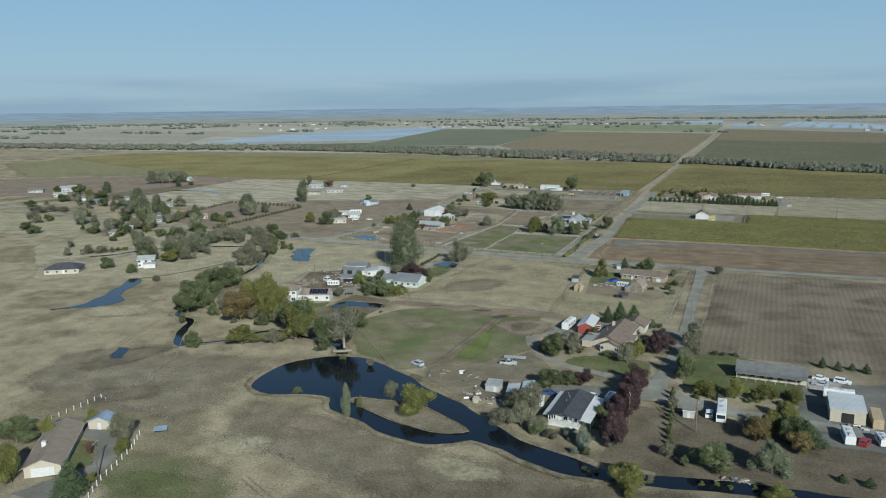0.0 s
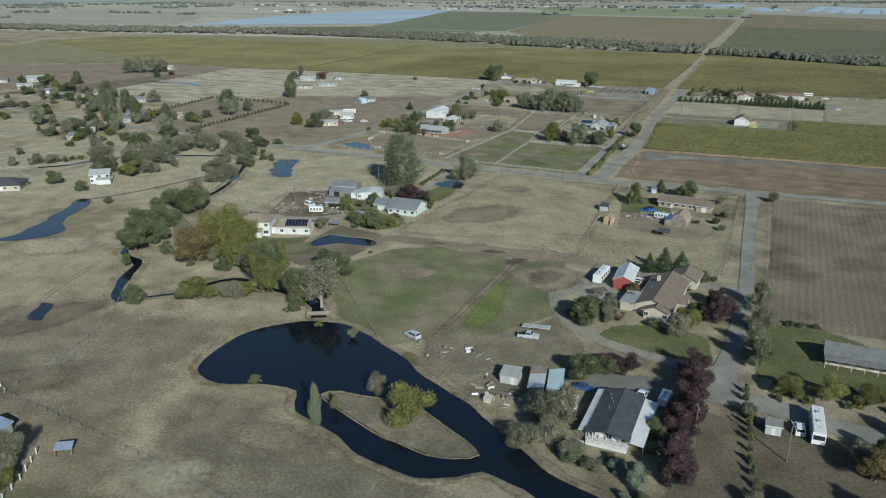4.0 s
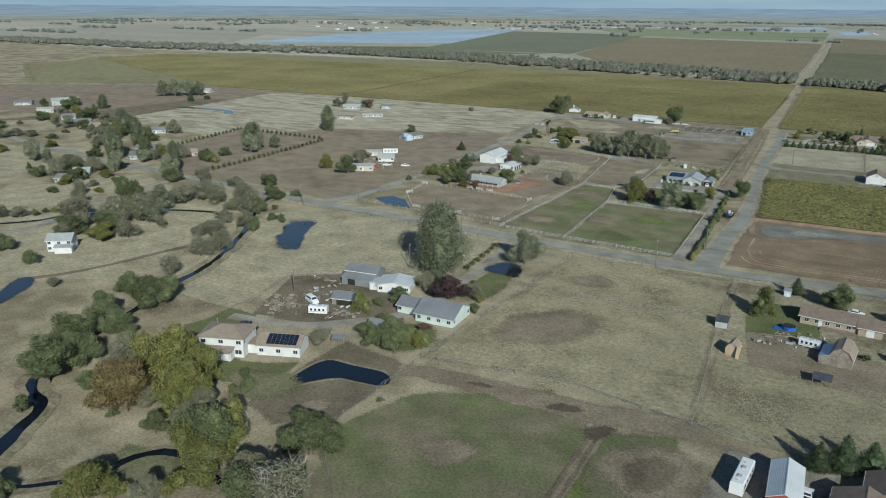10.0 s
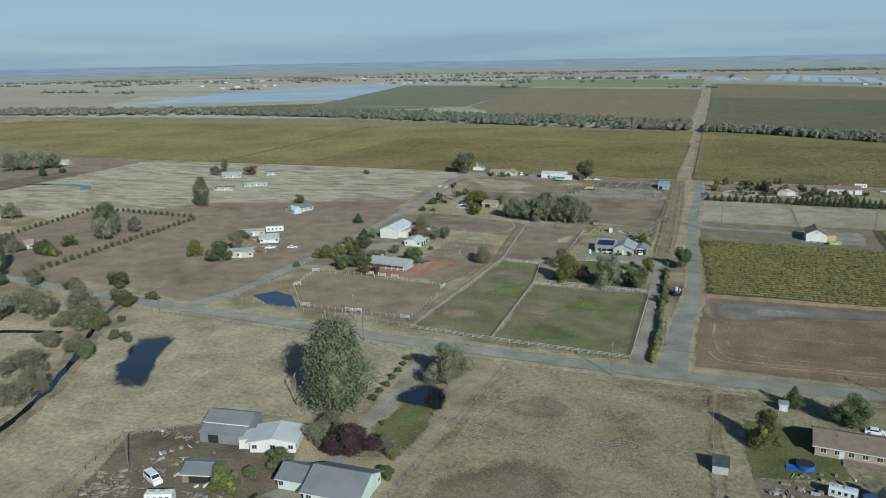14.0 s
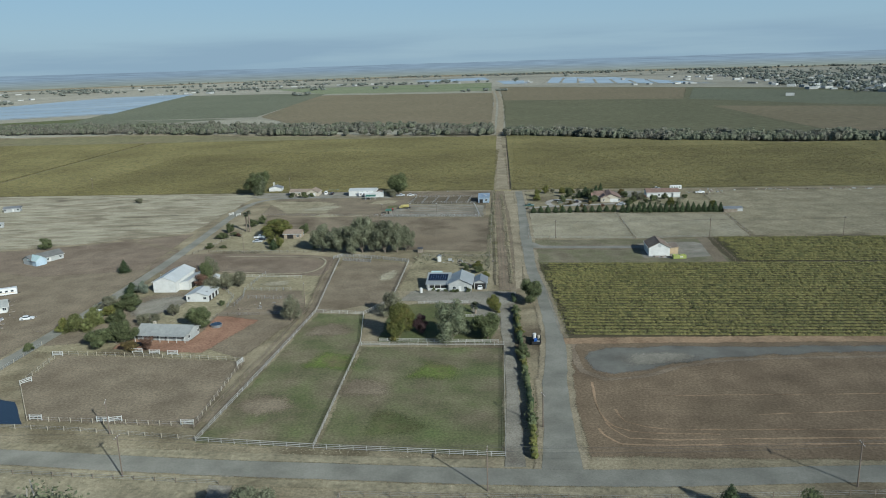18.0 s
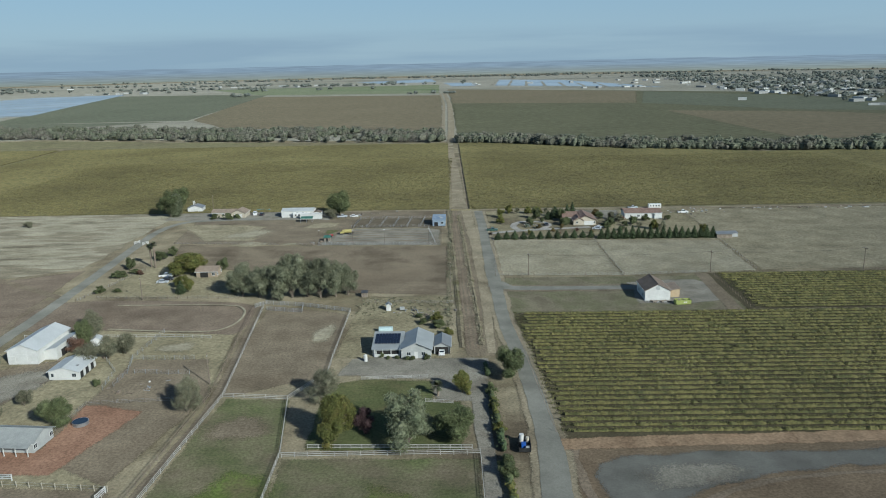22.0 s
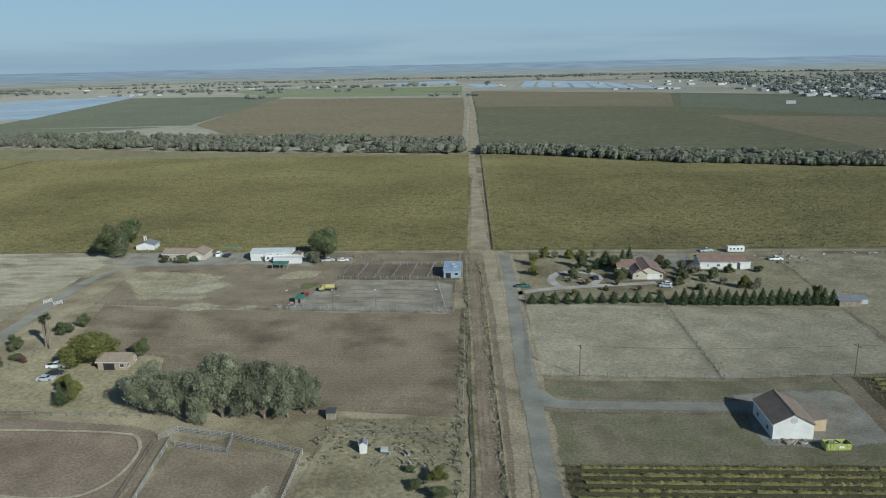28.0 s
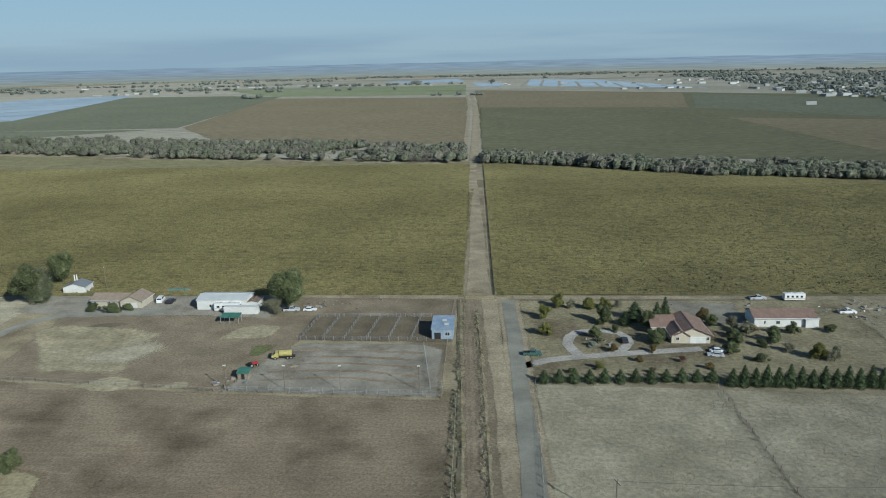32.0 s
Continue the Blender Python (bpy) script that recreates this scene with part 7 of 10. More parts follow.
Shape().box(-9.5, 0, 3, 0.6, 7, 0.2).make("gutter_box", M_WHITE, h)

# farm beside the cross road
h = thing("brown_roofed_farmhouse", -44.5, 340, -3, "long tan farmhouse with brown shingle roof", "house")
dm = wing(h, 0, 0, 17, 9, 2.6, 1.7, "x", M_TAN, M_SH_BROWN, 0.6)
dm2 = wing(h, 9.5, -1.2, 6, 8, 2.5, 1.4, "x", M_TAN, M_SH_BROWN, 0.5)
row(h, "S", dm, 6)
opening(h, "S", dm, -3.2, 0, 1.0, 2.1, "door")
opening(h, "S", dm2, 0, 0, 2.0, 2.1, "door")
Shape().box(1.5, -6.0, 0.1, 9, 3, 0.25).make("deck", M_WOOD, h)
vents(h, [(-4, -1.5, 3.9), (2, -1, 4.1)])
h = thing("gambrel_barn", -41.5, 314, -6, "weathered board gambrel barn with grey roof", "barn")
dm = wing(h, 0, 0, 5.6, 8.5, 2.6, 2.6, "y", M_OLDWOOD, M_SH_PALEBROWN, 0.2, "gambrel")
opening(h, "S", dm, 0, 0, 1.8, 2.3, "barn_door", M_OLDWOOD)
wing(h, -3.9, 0, 2.2, 8.5, 1.9, 0.8, "y", M_OLDWOOD, M_BLUEMETAL, 0.15, "shed")
h = thing("gambrel_shed", -67, 305.5, -8, "small tan plywood gambrel shed", "shed")
dm = wing(h, 0, 0, 2.9, 4.2, 1.8, 1.6, "y", M_TANWOOD, M_SH_PALEBROWN, 0.1, "gambrel")
Shape().prism([(-3.4, 0.0), (-3.1, 0.0), (-2.2, 3.2), (-2.5, 3.2)], 1.5, 2.4, "x").make("leaning_panel", M_TANWOOD, h)
h = thing("leaning_shed", -72.6, 322.5, 0, "dilapidated grey shed with dark roof", "shed")
dm = wing(h, 0, 0, 3.2, 3.6, 1.9, 0.6, "x", M_GREYWALL, M_SH_DARK, 0.2, "shed")
opening(h, "E", dm, 0, 0, 1.4, 1.7, "opening")
h = thing("animal_shelter", -45.3, 298, -2, "small open shelter with dark metal roof", "shelter")
open_roof(h, 0, 0, 4.4, 3.4, 1.7, 0.5, M_SH_DARK, 3, "roof", M_WOOD)
for sx in (-2, 2):
    Shape().box(sx, 1.5, 0, 0.14, 0.14, 2.1).make("post", M_WOOD, h)
h = thing("pump_house", -58.5, 357.5, 0, "tiny pale blue pump house", "shed")
dm = wing(h, 0, 0, 2.0, 2.0, 1.8, 0.6, "x", M_BLUEWALL, M_GREYMETAL, 0.2)
opening(h, "S", dm, 0, 0, 0.8, 1.6, "door")
h = thing("above_ground_pool", -55.5, 329.5, 0, "round pool with blue tarpaulin cover", "pool")
Shape().tube((0, 0, 0), (0, 0, 1.1), 1.9, 1.9, 20).make("wall", M_BLUE, h)
Shape().tube((0, 0, 1.1), (0, 0, 1.14), 1.8, 1.8, 20).make("cover", M_DARK, h)
Shape().box(-2.6, -0.8, 0.05, 2.6, 2.2, 0.15).make("tarpaulin", M_BLUE, h)

# white two-storey house with solar garage
h = thing("two_storey_house", -184.5, 241.5, 21, "two-storey white house with brown hip roof", "house")
dm = wing(h, 0, 0, 12, 9, 5.4, 1.9, "x", M_WHITE, M_SH_PALEBROWN, 0.6, "hip")
dm1 = wing(h, -2, -5.6, 11, 2.6, 2.5, 0.5, "x", M_WHITE, M_SH_PALEBROWN, 0.3, "shed")
for i in range(6):
    Shape().box(-7.2 + 2.1 * i, -7.4, 0, 0.16, 0.16, 2.5).make("porch_post", M_WHITE, h)
Shape().prism([(-7.7, 2.35), (-6.6, 2.6), (-6.6, 2.72), (-7.7, 2.47)], -7.6, 3.6, "x").make("porch_roof", M_SH_PALEBROWN, h)
row(h, "S", dm, 3, z=3.7, w=1.3)
opening(h, "S", dm, 4.6, 0.9, 1.8, 1.3)
row(h, "E", dm, 2, z=3.6)
dm2 = wing(h, 14.5, 1.5, 11.5, 7.5, 2.8, 1.8, "x", M_WHITE, M_SH_PALEBROWN, 0.4)
row(h, "S", dm2, 3)
solar(h, 15.2, -0.35, 3.24, 8.2, 3.2, 0.48, 7, 3)
Shape().box(7.4, 0.5, 0, 3.0, 4, 2.6).make("link_wall", M_WHITE, h)
Shape().box(7.4, 0.5, 2.6, 3.4, 4.6, 0.2).make("link_roof", M_SH_PALEBROWN, h)
Shape().tube((-3.5, 2, 6), (-3.5, 2, 7.8), 0.2, 0.2, 6).make("flue", M_CHROME, h)

# farm compound
h = thing("grey_farmhouse", -148.8, 287.5, 2, "pale green farmhouse with grey metal roof", "house")
dm = wing(h, 3.5, 0.5, 12, 11.5, 2.7, 2.6, "x", M_GREENWALL, M_GREYMETAL, 0.6)
dm2 = wing(h, -6.2, 1.2, 8, 7, 2.6, 1.6, "x", M_GREENWALL, M_GREYMETAL, 0.5)
row(h, "S", dm, 4)
opening(h, "S", dm, 0, 0, 1.0, 2.1, "door")
row(h, "E", dm, 2)
row(h, "S", dm2, 2)
Shape().box(-2.8, 1.5, 3.4, 0.7, 0.7, 1.7).make("chimney", M_TILE, h)
h = thing("pale_blue_house", -169.5, 301, 18, "low white house with pale low-pitched roof", "house")
dm = wing(h, 0, 0, 10.5, 8, 2.7, 0.9, "y", M_WHITE, M_WHITEMETAL, 0.5)
row(h, "S", dm, 3)
opening(h, "S", dm, 1.6, 0, 1.0, 2.1, "door")
row(h, "E", dm, 2)
wing(h, -6.8, 0, 3, 5, 2.3, 0.4, "y", M_WHITE, M_WHITEMETAL, 0.2, "shed")
h = thing("grey_metal_barn", -183, 303, 8, "grey corrugated metal barn", "barn")
dm = wing(h, 0, 0, 11.5, 7, 3.8, 1.4, "x", M_GREYMETAL, M_GREYMETAL, 0.2)
dm2 = wing(h, 0, -4.9, 11, 2.8, 2.4, 0.9, "x", M_GREYMETAL, M_GREYMETAL, 0.15, "shed")
opening(h, "S", dm2, -2, 0, 2.6, 2.1, "opening")
opening(h, "E", dm, 0, 0, 2.4, 2.8, "barn_door", M_GREYMETAL)
h = thing("old_shed", -176.5, 284, 14, "open grey metal-roofed farm shed", "shed")
dm = wing(h, 0, 0, 8, 6, 2.1, 1.1, "x", M_OLDWOOD, M_GREYMETAL, 0.4)
opening(h, "S", dm, 0, 0, 5, 1.9, "opening")
h = thing("small_hut", -158, 272, 10, "tiny grey-roofed hut behind trees", "shed")
dm = wing(h, 0, 0, 3.2, 3.0, 2.0, 0.9, "x", M_GREYWALL, M_GREYMETAL, 0.3)
opening(h, "S", dm, 0, 0, 0.8, 1.8, "door")
h = thing("goat_shelter", -161.5, 259, 24, "small open shelter with tin roof", "shelter")
open_roof(h, 0, 0, 3.6, 2.4, 1.5, 0.5, M_GREYMETAL, 3, "roof", M_WOOD)

# sheds beside the big pond
h = thing("grey_shed", -61, 174.5, 4, "grey board shed with pale roof", "shed")
dm = wing(h, 0, 0, 4.2, 4.0, 2.0, 0.5, "x", M_GREYWALL, M_SH_LIGHT, 0.2, "shed")
opening(h, "S", dm, 0.9, 0, 0.9, 1.8, "door")
h = thing("tin_shed", -54.5, 174, 12, "rusty tin shed with patched roof", "shed")
dm = wing(h, 0, -1, 3.4, 6, 1.9, 0.5, "y", M_OLDWOOD, M_WHITEMETAL, 0.2, "shed")
wing(h, 0, 3.6, 3.4, 3, 2.2, 0.3, "y", M_OLDWOOD, M_SH_PALEBROWN, 0.2, "shed")
h = thing("tin_shed", -50.6, 175.5, 12, "long tin shed with blue-white corrugated roof", "shed")
wing(h, 0, 0, 3.2, 9, 1.9, 0.5, "y", M_GREYMETAL, M_TURQ, 0.2, "shed")
h = thing("white_shed", -45, 168.5, 8, "small white garden shed", "shed")
dm = wing(h, 0, 0, 2.6, 2.4, 1.9, 0.4, "x", M_WHITE, M_WHITEMETAL, 0.15, "shed")
opening(h, "S", dm, 0, 0, 0.8, 1.7, "door")
h = thing("pump_shed", -62.5, 163.5, 0, "tiny pale wooden box shed", "shed")
wing(h, 0, 0, 1.6, 1.4, 1.1, 0.2, "x", M_CREAM, M_CREAM, 0.05, "shed")
h = thing("camper_hut", -4.8, 176, 4, "small grey hut beside parked campers", "shed")
dm = wing(h, 0, 0, 3.0, 2.6, 2.2, 0.9, "x", M_GREYWALL, M_SH_GREY, 0.2)
opening(h, "S", dm, 0, 0, 0.8, 1.7, "door")

# small house, shelters and tanks by the grove
h = thing("small_tan_house", -207.5, 590, 0, "small tan house with pinkish roof", "house")
dm = wing(h, 0, 0, 8.5, 6, 2.6, 1.4, "x", M_TAN, M_SH_PALEBROWN, 0.5)
opening(h, "S", dm, -1, 0, 3.2, 2.2, "opening")
opening(h, "S", dm, 2.8, 0.9, 1.2, 1.1)
row(h, "E", dm, 2)
h = thing("outhouse", -129, 542.5, 5, "narrow white outhouse with grey roof", "shed")
dm = wing(h, 0, 0, 1.6, 1.8, 2.2, 0.5, "y", M_WHITE, M_GREYMETAL, 0.15)
opening(h, "S", dm, 0, 0, 0.8, 1.8, "door")
h = thing("rabbit_hutch", -124.3, 542, 0, "small grey hutch on legs", "hutch")
Shape().box(0, 0, 0.4, 1.6, 0.9, 0.9).make("body", M_GREYWALL, h)
for sx, sy in ((-.7, -.4), (.7, -.4), (-.7, .4), (.7, .4)):
    Shape().box(sx, sy, 0, 0.08, 0.08, 0.4).make("leg", M_WOOD, h)
h = thing("arched_shelter", -128, 521.5, 0, "low arched white shelter", "shelter")
S = Shape()
pr = [(1.2 * math.cos(math.pi * i / 8), 0.6 + 1.0 * math.sin(math.pi * i / 8)) for i in range(9)]
S.prism([(-1.2, 0)] + pr[::-1] + [(1.2, 0)], -2.2, 2.2, "x")
S.make("cover", M_TURQ, h)
h = thing("water_tank", -131.5, 497, 0, "small white water tank", "tank")
Shape().tube((0, 0, 0), (0, 0, 1.9), 0.55, 0.55, 12).tube((0, 0, 1.9), (0, 0, 2.15), 0.55, 0.15, 12).make("body", M_WHITE, h)
h = thing("timber_hut", -139.3, 558.5, 0, "small grey timber hut by pens", "shed")
wing(h, 0, 0, 2.2, 2.0, 1.7, 0.3, "x", M_OLDWOOD, M_SH_DARK, 0.15, "shed")
h = thing("green_hut", -168.5, 648, 0, "small hut with dark green roof", "shed")
dm = wing(h, 0, 0, 3.0, 2.6, 2.0, 0.4, "x", M_OLDWOOD, M_GREENMETAL, 0.3, "shed")
opening(h, "S", dm, 0, 0, 0.9, 1.7, "opening")
h = thing("hay_shed", 2, 640, 0, "low grey shed at a hedge's end", "shed")
wing(h, 18, 3, 7, 4, 2.0, 0.5, "x", M_OLDWOOD, M_GREYMETAL, 0.3, "shed")
wing(h, 23, 5, 4, 3, 1.8, 0.4, "x", M_GREYWALL, M_GREYMETAL, 0.2, "shed")

# house at the south-west
h = thing("tan_ranch_house", -146.5, 91, 38, "long cream ranch house with brown roof", "house")
dm = wing(h, 0, 2, 8, 24, 2.6, 1.7, "y", M_CREAM, M_SH_PALEBROWN, 0.6)
Shape().box(-1.5, -1, 3.2, 1.0, 1.0, 1.8).make("chimney", M_WHITE, h)
opening(h, "S", dm, 0, 0, 5.0, 2.2, "garage_door")
row(h, "E", dm, 5)
row(h, "W", dm, 4)
h = thing("cream_garage", -150, 109.5, 20, "small cream outbuilding with blue-grey roof", "shed")
dm = wing(h, 0, 0, 6, 4.5, 2.3, 1.2, "y", M_CREAM, M_BLUEMETAL, 0.3)
opening(h, "S", dm, 0, 0, 1.0, 1.9, "door")
h = thing("tin_shelter", -131.6, 111.5, 35, "small shelter with blue-grey tin roof", "shelter")
open_roof(h, 0, 0, 3.4, 2.2, 1.5, 0.4, M_BLUEMETAL, 2, "roof", M_WOOD)


def cottage(x, y, rz, w, d, wall, roof, label, hgt=2.4, rise=1.7, name="house", cat="house", form="gable"):
    h = thing(name, x, y, rz, label, cat)
    dm = wing(h, 0, 0, w, d, hgt, rise, "x", wall, roof, 0.5, form)
    row(h, "S", dm, max(2, int(w / 4)))
    opening(h, "S", dm, 0.9, 0, 1.0, 2.1, "door")
    row(h, "E", dm, 2)
    return h, dm


h, dm = cottage(-299, 274, 36, 8.5, 6.5, M_WHITE, M_SH_LIGHT, "two-storey white farmhouse with pale roof", 4.4, 1.7)
wing(h, 2, -4.6, 6, 2.4, 2.4, 0.5, "x", M_WHITE, M_SH_LIGHT, 0.3, "shed")
row(h, "S", dm, 3, z=3.0)
h, dm = cottage(-330, 247, 34, 17, 11, M_CREAM, M_SH_DARK, "wide cream house with dark hip roof", 2.7, 2.6, form="hip")
cottage(-396, 346, 16, 11, 7, M_CREAM, M_GREYMETAL, "white house with grey roof among trees")
cottage(-414, 408, 45, 14, 9, M_GREYWALL, M_SH_GREY, "large pale house with grey shingle roof")
cottage(-430, 424, 40, 11, 8, M_GREYWALL, M_SH_GREY, "grey house with grey shingle roof")
cottage(-395, 427, 45, 7, 6, M_TAN, M_SH_PALEBROWN, "small tan house with brown roof")
cottage(-404, 360, 40, 8, 7, M_WHITE, M_SH_LIGHT, "white cottage with pale roof")
cottage(-480, 474, 45, 14, 7, M_GREYWALL, M_GREYMETAL, "long white house with blue-green roof")
cottage(-488, 440, 50, 10, 8, M_CREAM, M_SH_GREY, "white house among dark trees")
cottage(-531, 467, 45, 9, 7, M_WHITE, M_SH_PALEBROWN, "white house with brown roof")
cottage(-558, 473, 45, 14, 8, M_GREYWALL, M_GREYMETAL, "white house with grey roof")
cottage(-545, 500, 30, 12, 7, M_GREYWALL, M_GREYMETAL, "low grey shed by trees")
cottage(-590, 486, 40, 10, 7, M_WHITE, M_GREYMETAL, "white house with grey roof")
cottage(-672, 541, 55, 22, 12, M_GREYWALL, M_SH_LIGHT, "large barn with blue-green roof", 4.0, 2.0, "barn", "barn")
cottage(-640, 500, 50, 12, 8, M_CREAM, M_SH_LIGHT, "white shed with white roof", 3, 1.2, "shed", "shed")
cottage(-700, 520, 40, 14, 8, M_GREYWALL, M_SH_GREY, "long pale house with grey roof")
cottage(-436, 650, 25, 14, 8, M_GREYWALL, M_SH_LIGHT, "white house with pale roof in a dry field")
cottage(-405, 598, 20, 13, 6, M_CREAM, M_SH_GREY, "low pale shed row", 2.2, 0.6, "shed", "shed")
cottage(-393, 618, 30, 16, 4, M_GREYWALL, M_SH_LIGHT, "long low white shed", 2.2, 0.5, "shed", "shed")
cottage(-412, 668, 20, 9, 6, M_GREYWALL, M_GREYMETAL, "grey outbuilding with metal roof", 2.4, 0.8, "shed", "shed")
h, dm = cottage(-313, 546, 64, 15, 7, M_GREYWALL, M_SH_GREY, "long pale grey house with grey roof")
wing(h, -5, -3.5, 5, 6, 2.6, 1.6, "y", M_BLUEWALL, M_TURQ, 0.4)
cottage(-284, 446, 30, 13, 8, M_CREAM, M_SH_LIGHT, "white mobile home with metal roof", 2.7, 0.7)
cottage(-286, 474, 30, 9, 6, M_WHITE, M_SH_LIGHT, "small white house with pale roof")
cottage(-303, 484, 30, 12, 6, M_CREAM, M_SH_LIGHT, "cream mobile home with white roof", 2.6, 0.6)
cottage(-636, 676, 20, 10, 8, M_CREAM, M_SH_LIGHT, "white farmhouse among trees")

# ---- vehicles ----
def wheels(parent, xs, y, r, w=0.22):
    for x in xs:
        for sy in (-1, 1):
            t = Shape().tube((x, sy * y - w / 2, r), (x, sy * y + w / 2, r), r, r, 12).make("wheel", M_TYRE, parent)
            Shape().tube((x, sy * (y + w / 2), r), (x, sy * (y + w / 2 + 0.01), r), r * 0.55, r * 0.5, 10).make("rim", M_CHROME, t)


def car(x, y, rz, col, kind="sedan", label="", name="car", cat="car"):
    """A vehicle along its own x axis, nose towards +x."""
    L, W, H = {"sedan": (4.6, 1.8, 1.42), "suv": (4.7, 1.9, 1.75), "pickup": (5.5, 1.95, 1.8), "van": (5.3, 2.0, 2.1)}[kind]
    h = thing(name, x, y, rz, label, cat)
    belt = H * 0.6
    lo = 0.28
    nose = {"sedan": 0.27, "suv": 0.26, "pickup": 0.27, "van": 0.16}[kind]
    f, b = L / 2, -L / 2
    prof = [(b, lo), (f, lo), (f + 0.03, belt * 0.72), (f - 0.15, belt * 0.9), (f - L * nose, belt), (b + 0.05, belt), (b, belt * 0.8)]
    S = Shape()
    S.prism([(u, v) for u, v in prof], -W / 2, W / 2, "y")
    if kind == "pickup":
        c0, c1, r0, r1 = b + L * 0.38, f - L * 0.27, b + L * 0.42, f - L * 0.4
    else:
        c0 = b + (0.12 if kind == "sedan" else 0.02) * L
        c1, r0, r1 = f - L * nose, c0 + L * (0.13 if kind == "sedan" else 0.05), f - L * (nose + 0.15)
    k = W / 2 - 0.16
    S.add([(c0, -W / 2 + 0.04, belt), (c1, -W / 2 + 0.04, belt), (c1, W / 2 - 0.04, belt), (c0, W / 2 - 0.04, belt), (r0, -k, H), (r1, -k, H), (r1, k, H), (r0, k, H)], [(4, 5, 6, 7), (0, 1, 5, 4), (1, 2, 6, 5), (2, 3, 7, 6), (3, 0, 4, 7)])
    S.make("body", paint(col), h)
    G = Shape()
    a, e = 0.18, 0.84

    def mixp(p, q, t):
        return tuple(p[i] + (q[i] - p[i]) * t for i in range(3))
    for (p0, p1, q1, q0, n) in (((c1, -W / 2 + .04, belt), (c1, W / 2 - .04, belt), (r1, k, H), (r1, -k, H), (0.02, 0, 0.012)), ((c0, W / 2 - .04, belt), (c0, -W / 2 + .04, belt), (r0, -k, H), (r0, k, H), (-0.02, 0, 0.012)),
                                ((c0, -W / 2 + .04, belt), (c1, -W / 2 + .04, belt), (r1, -k, H), (r0, -k, H), (0, -0.015, 0.008)), ((c1, W / 2 - .04, belt), (c0, W / 2 - .04, belt), (r0, k, H), (r1, k, H), (0, 0.015, 0.008))):
        bl, br = mixp(p0, q0, a), mixp(p1, q1, a)
        tl, tr = mixp(p0, q0, e), mixp(p1, q1, e)
        quad = [mixp(bl, br, 0.06), mixp(bl, br, 0.94), mixp(tl, tr, 0.94), mixp(tl, tr, 0.06)]
        quad = [(q[0] + n[0], q[1] + n[1], q[2] + n[2]) for q in quad]
        G.add(quad, [(0, 1, 2, 3)])
        G.add([(q[0] + n[0] * .3, q[1] + n[1] * .3, q[2]) for q in quad], [(0, 1, 2, 3)])
    G.make("windows", M_GLASS, h)
    if kind == "pickup":
        Shape().box(b + L * 0.19, 0, belt + 0.004, L * 0.34, W - 0.3, 0.01).make("bed_floor", M_DARK, h)
    for sy in (-1, 1):
        Shape().box(f - 0.02, sy * W * 0.36, belt * 0.7, 0.12, 0.3, 0.14).make("headlight", M_WHITE, h)
        Shape().box(b + 0.02, sy * W * 0.38, belt * 0.75, 0.1, 0.2, 0.16).make("tail_light", M_LAMP_RED, h)
    wheels(h, (b + L * 0.2, f - L * 0.19), W / 2 - 0.1, 0.34)
    return h


def camper(x, y, rz, L, W, H, label, kind="motorhome", col=(0.72, 0.72, 0.70)):
    h = thing(kind, x, y, rz, label, kind)
    m = paint(col)
    S = Shape()
    z = 0.45
    S.prism([(-W / 2, z), (W / 2, z), (W / 2, H - 0.2), (W / 2 - 0.18, H), (-W / 2 + 0.18, H), (-W / 2, H - 0.2)], -L / 2, L / 2, "x")
    S.make("body", m, h)
    for i in range(4):
        for sy in (-1, 1):
            Shape().box(-L / 2 + L * (0.16 + 0.22 * i), sy * (W / 2 + 0.01), H * 0.5, L * 0.11, 0.03, 0.7).make("window", M_GLASS, h)
    if kind == "motorhome":
        Shape().box(L / 2 + 0.01, 0, H * 0.45, 0.04, W * 0.85, 1.0).make("windscreen", M_GLASS, h)
        wheels(h, (-L * 0.28, L * 0.3), W / 2 - 0.14, 0.45, 0.28)
    else:
        wheels(h, (-0.5, 0.5), W / 2 - 0.14, 0.36)
        Shape().box(L / 2 + 0.5, 0, 0.4, 1.1, 0.12, 0.12).make("tow_bar", M_DARK, h)
    for u in (-0.25, 0.1):
        Shape().box(L * u, 0, H, 0.9, 0.7, 0.25).make("roof_unit", M_GREYWALL, h)
    for u in (-0.4, 0.3):
        Shape().box(L * u, 0.3, H, 0.4, 0.4, 0.1).make("roof_hatch", M_CREAM, h)
    Shape().box(0, -W / 2 - 0.012, H * 0.36, L * 0.96, 0.02, 0.18).make("stripe", M_TANWOOD, h)
    return h


WH, SIL, BLK, RED_, BLU, TANC = (0.75, 0.75, 0.74), (0.45, 0.47, 0.49), (0.03, 0.03, 0.035), (0.32, 0.03, 0.03), (0.04, 0.09, 0.22), (0.40, 0.35, 0.27)
camper(3.4, 179.5, -88, 10.8, 2.5, 3.2, "white motorhome parked on a brown lot")
car(0.3, 178.5, 92, WH, "suv", "white car parked beside a motorhome")
camper(-56.3, 246, 85, 9.5, 2.5, 3.1, "white motorhome parked beside a red barn")
car(-45, 247, 85, WH, "pickup", "white pickup parked beside a red barn", "pickup", "pickup")
car(-31.5, 254.5, 60, BLK, "suv", "black car parked by a brown-roofed house")
car(-31.8, 178.5, 82, WH, "pickup", "white pickup with camper shell by a house", "pickup", "pickup")
camper(-26.8, 178.5, 85, 4.6, 2.2, 2.3, "small white covered trailer by a house", "trailer")
car(-44.5, 177.2, 0, BLU, "sedan", "blue car parked beside a white house")
car(-64.3, 197.5, 8, SIL, "pickup", "silver pickup on a dirt lot", "pickup", "pickup")
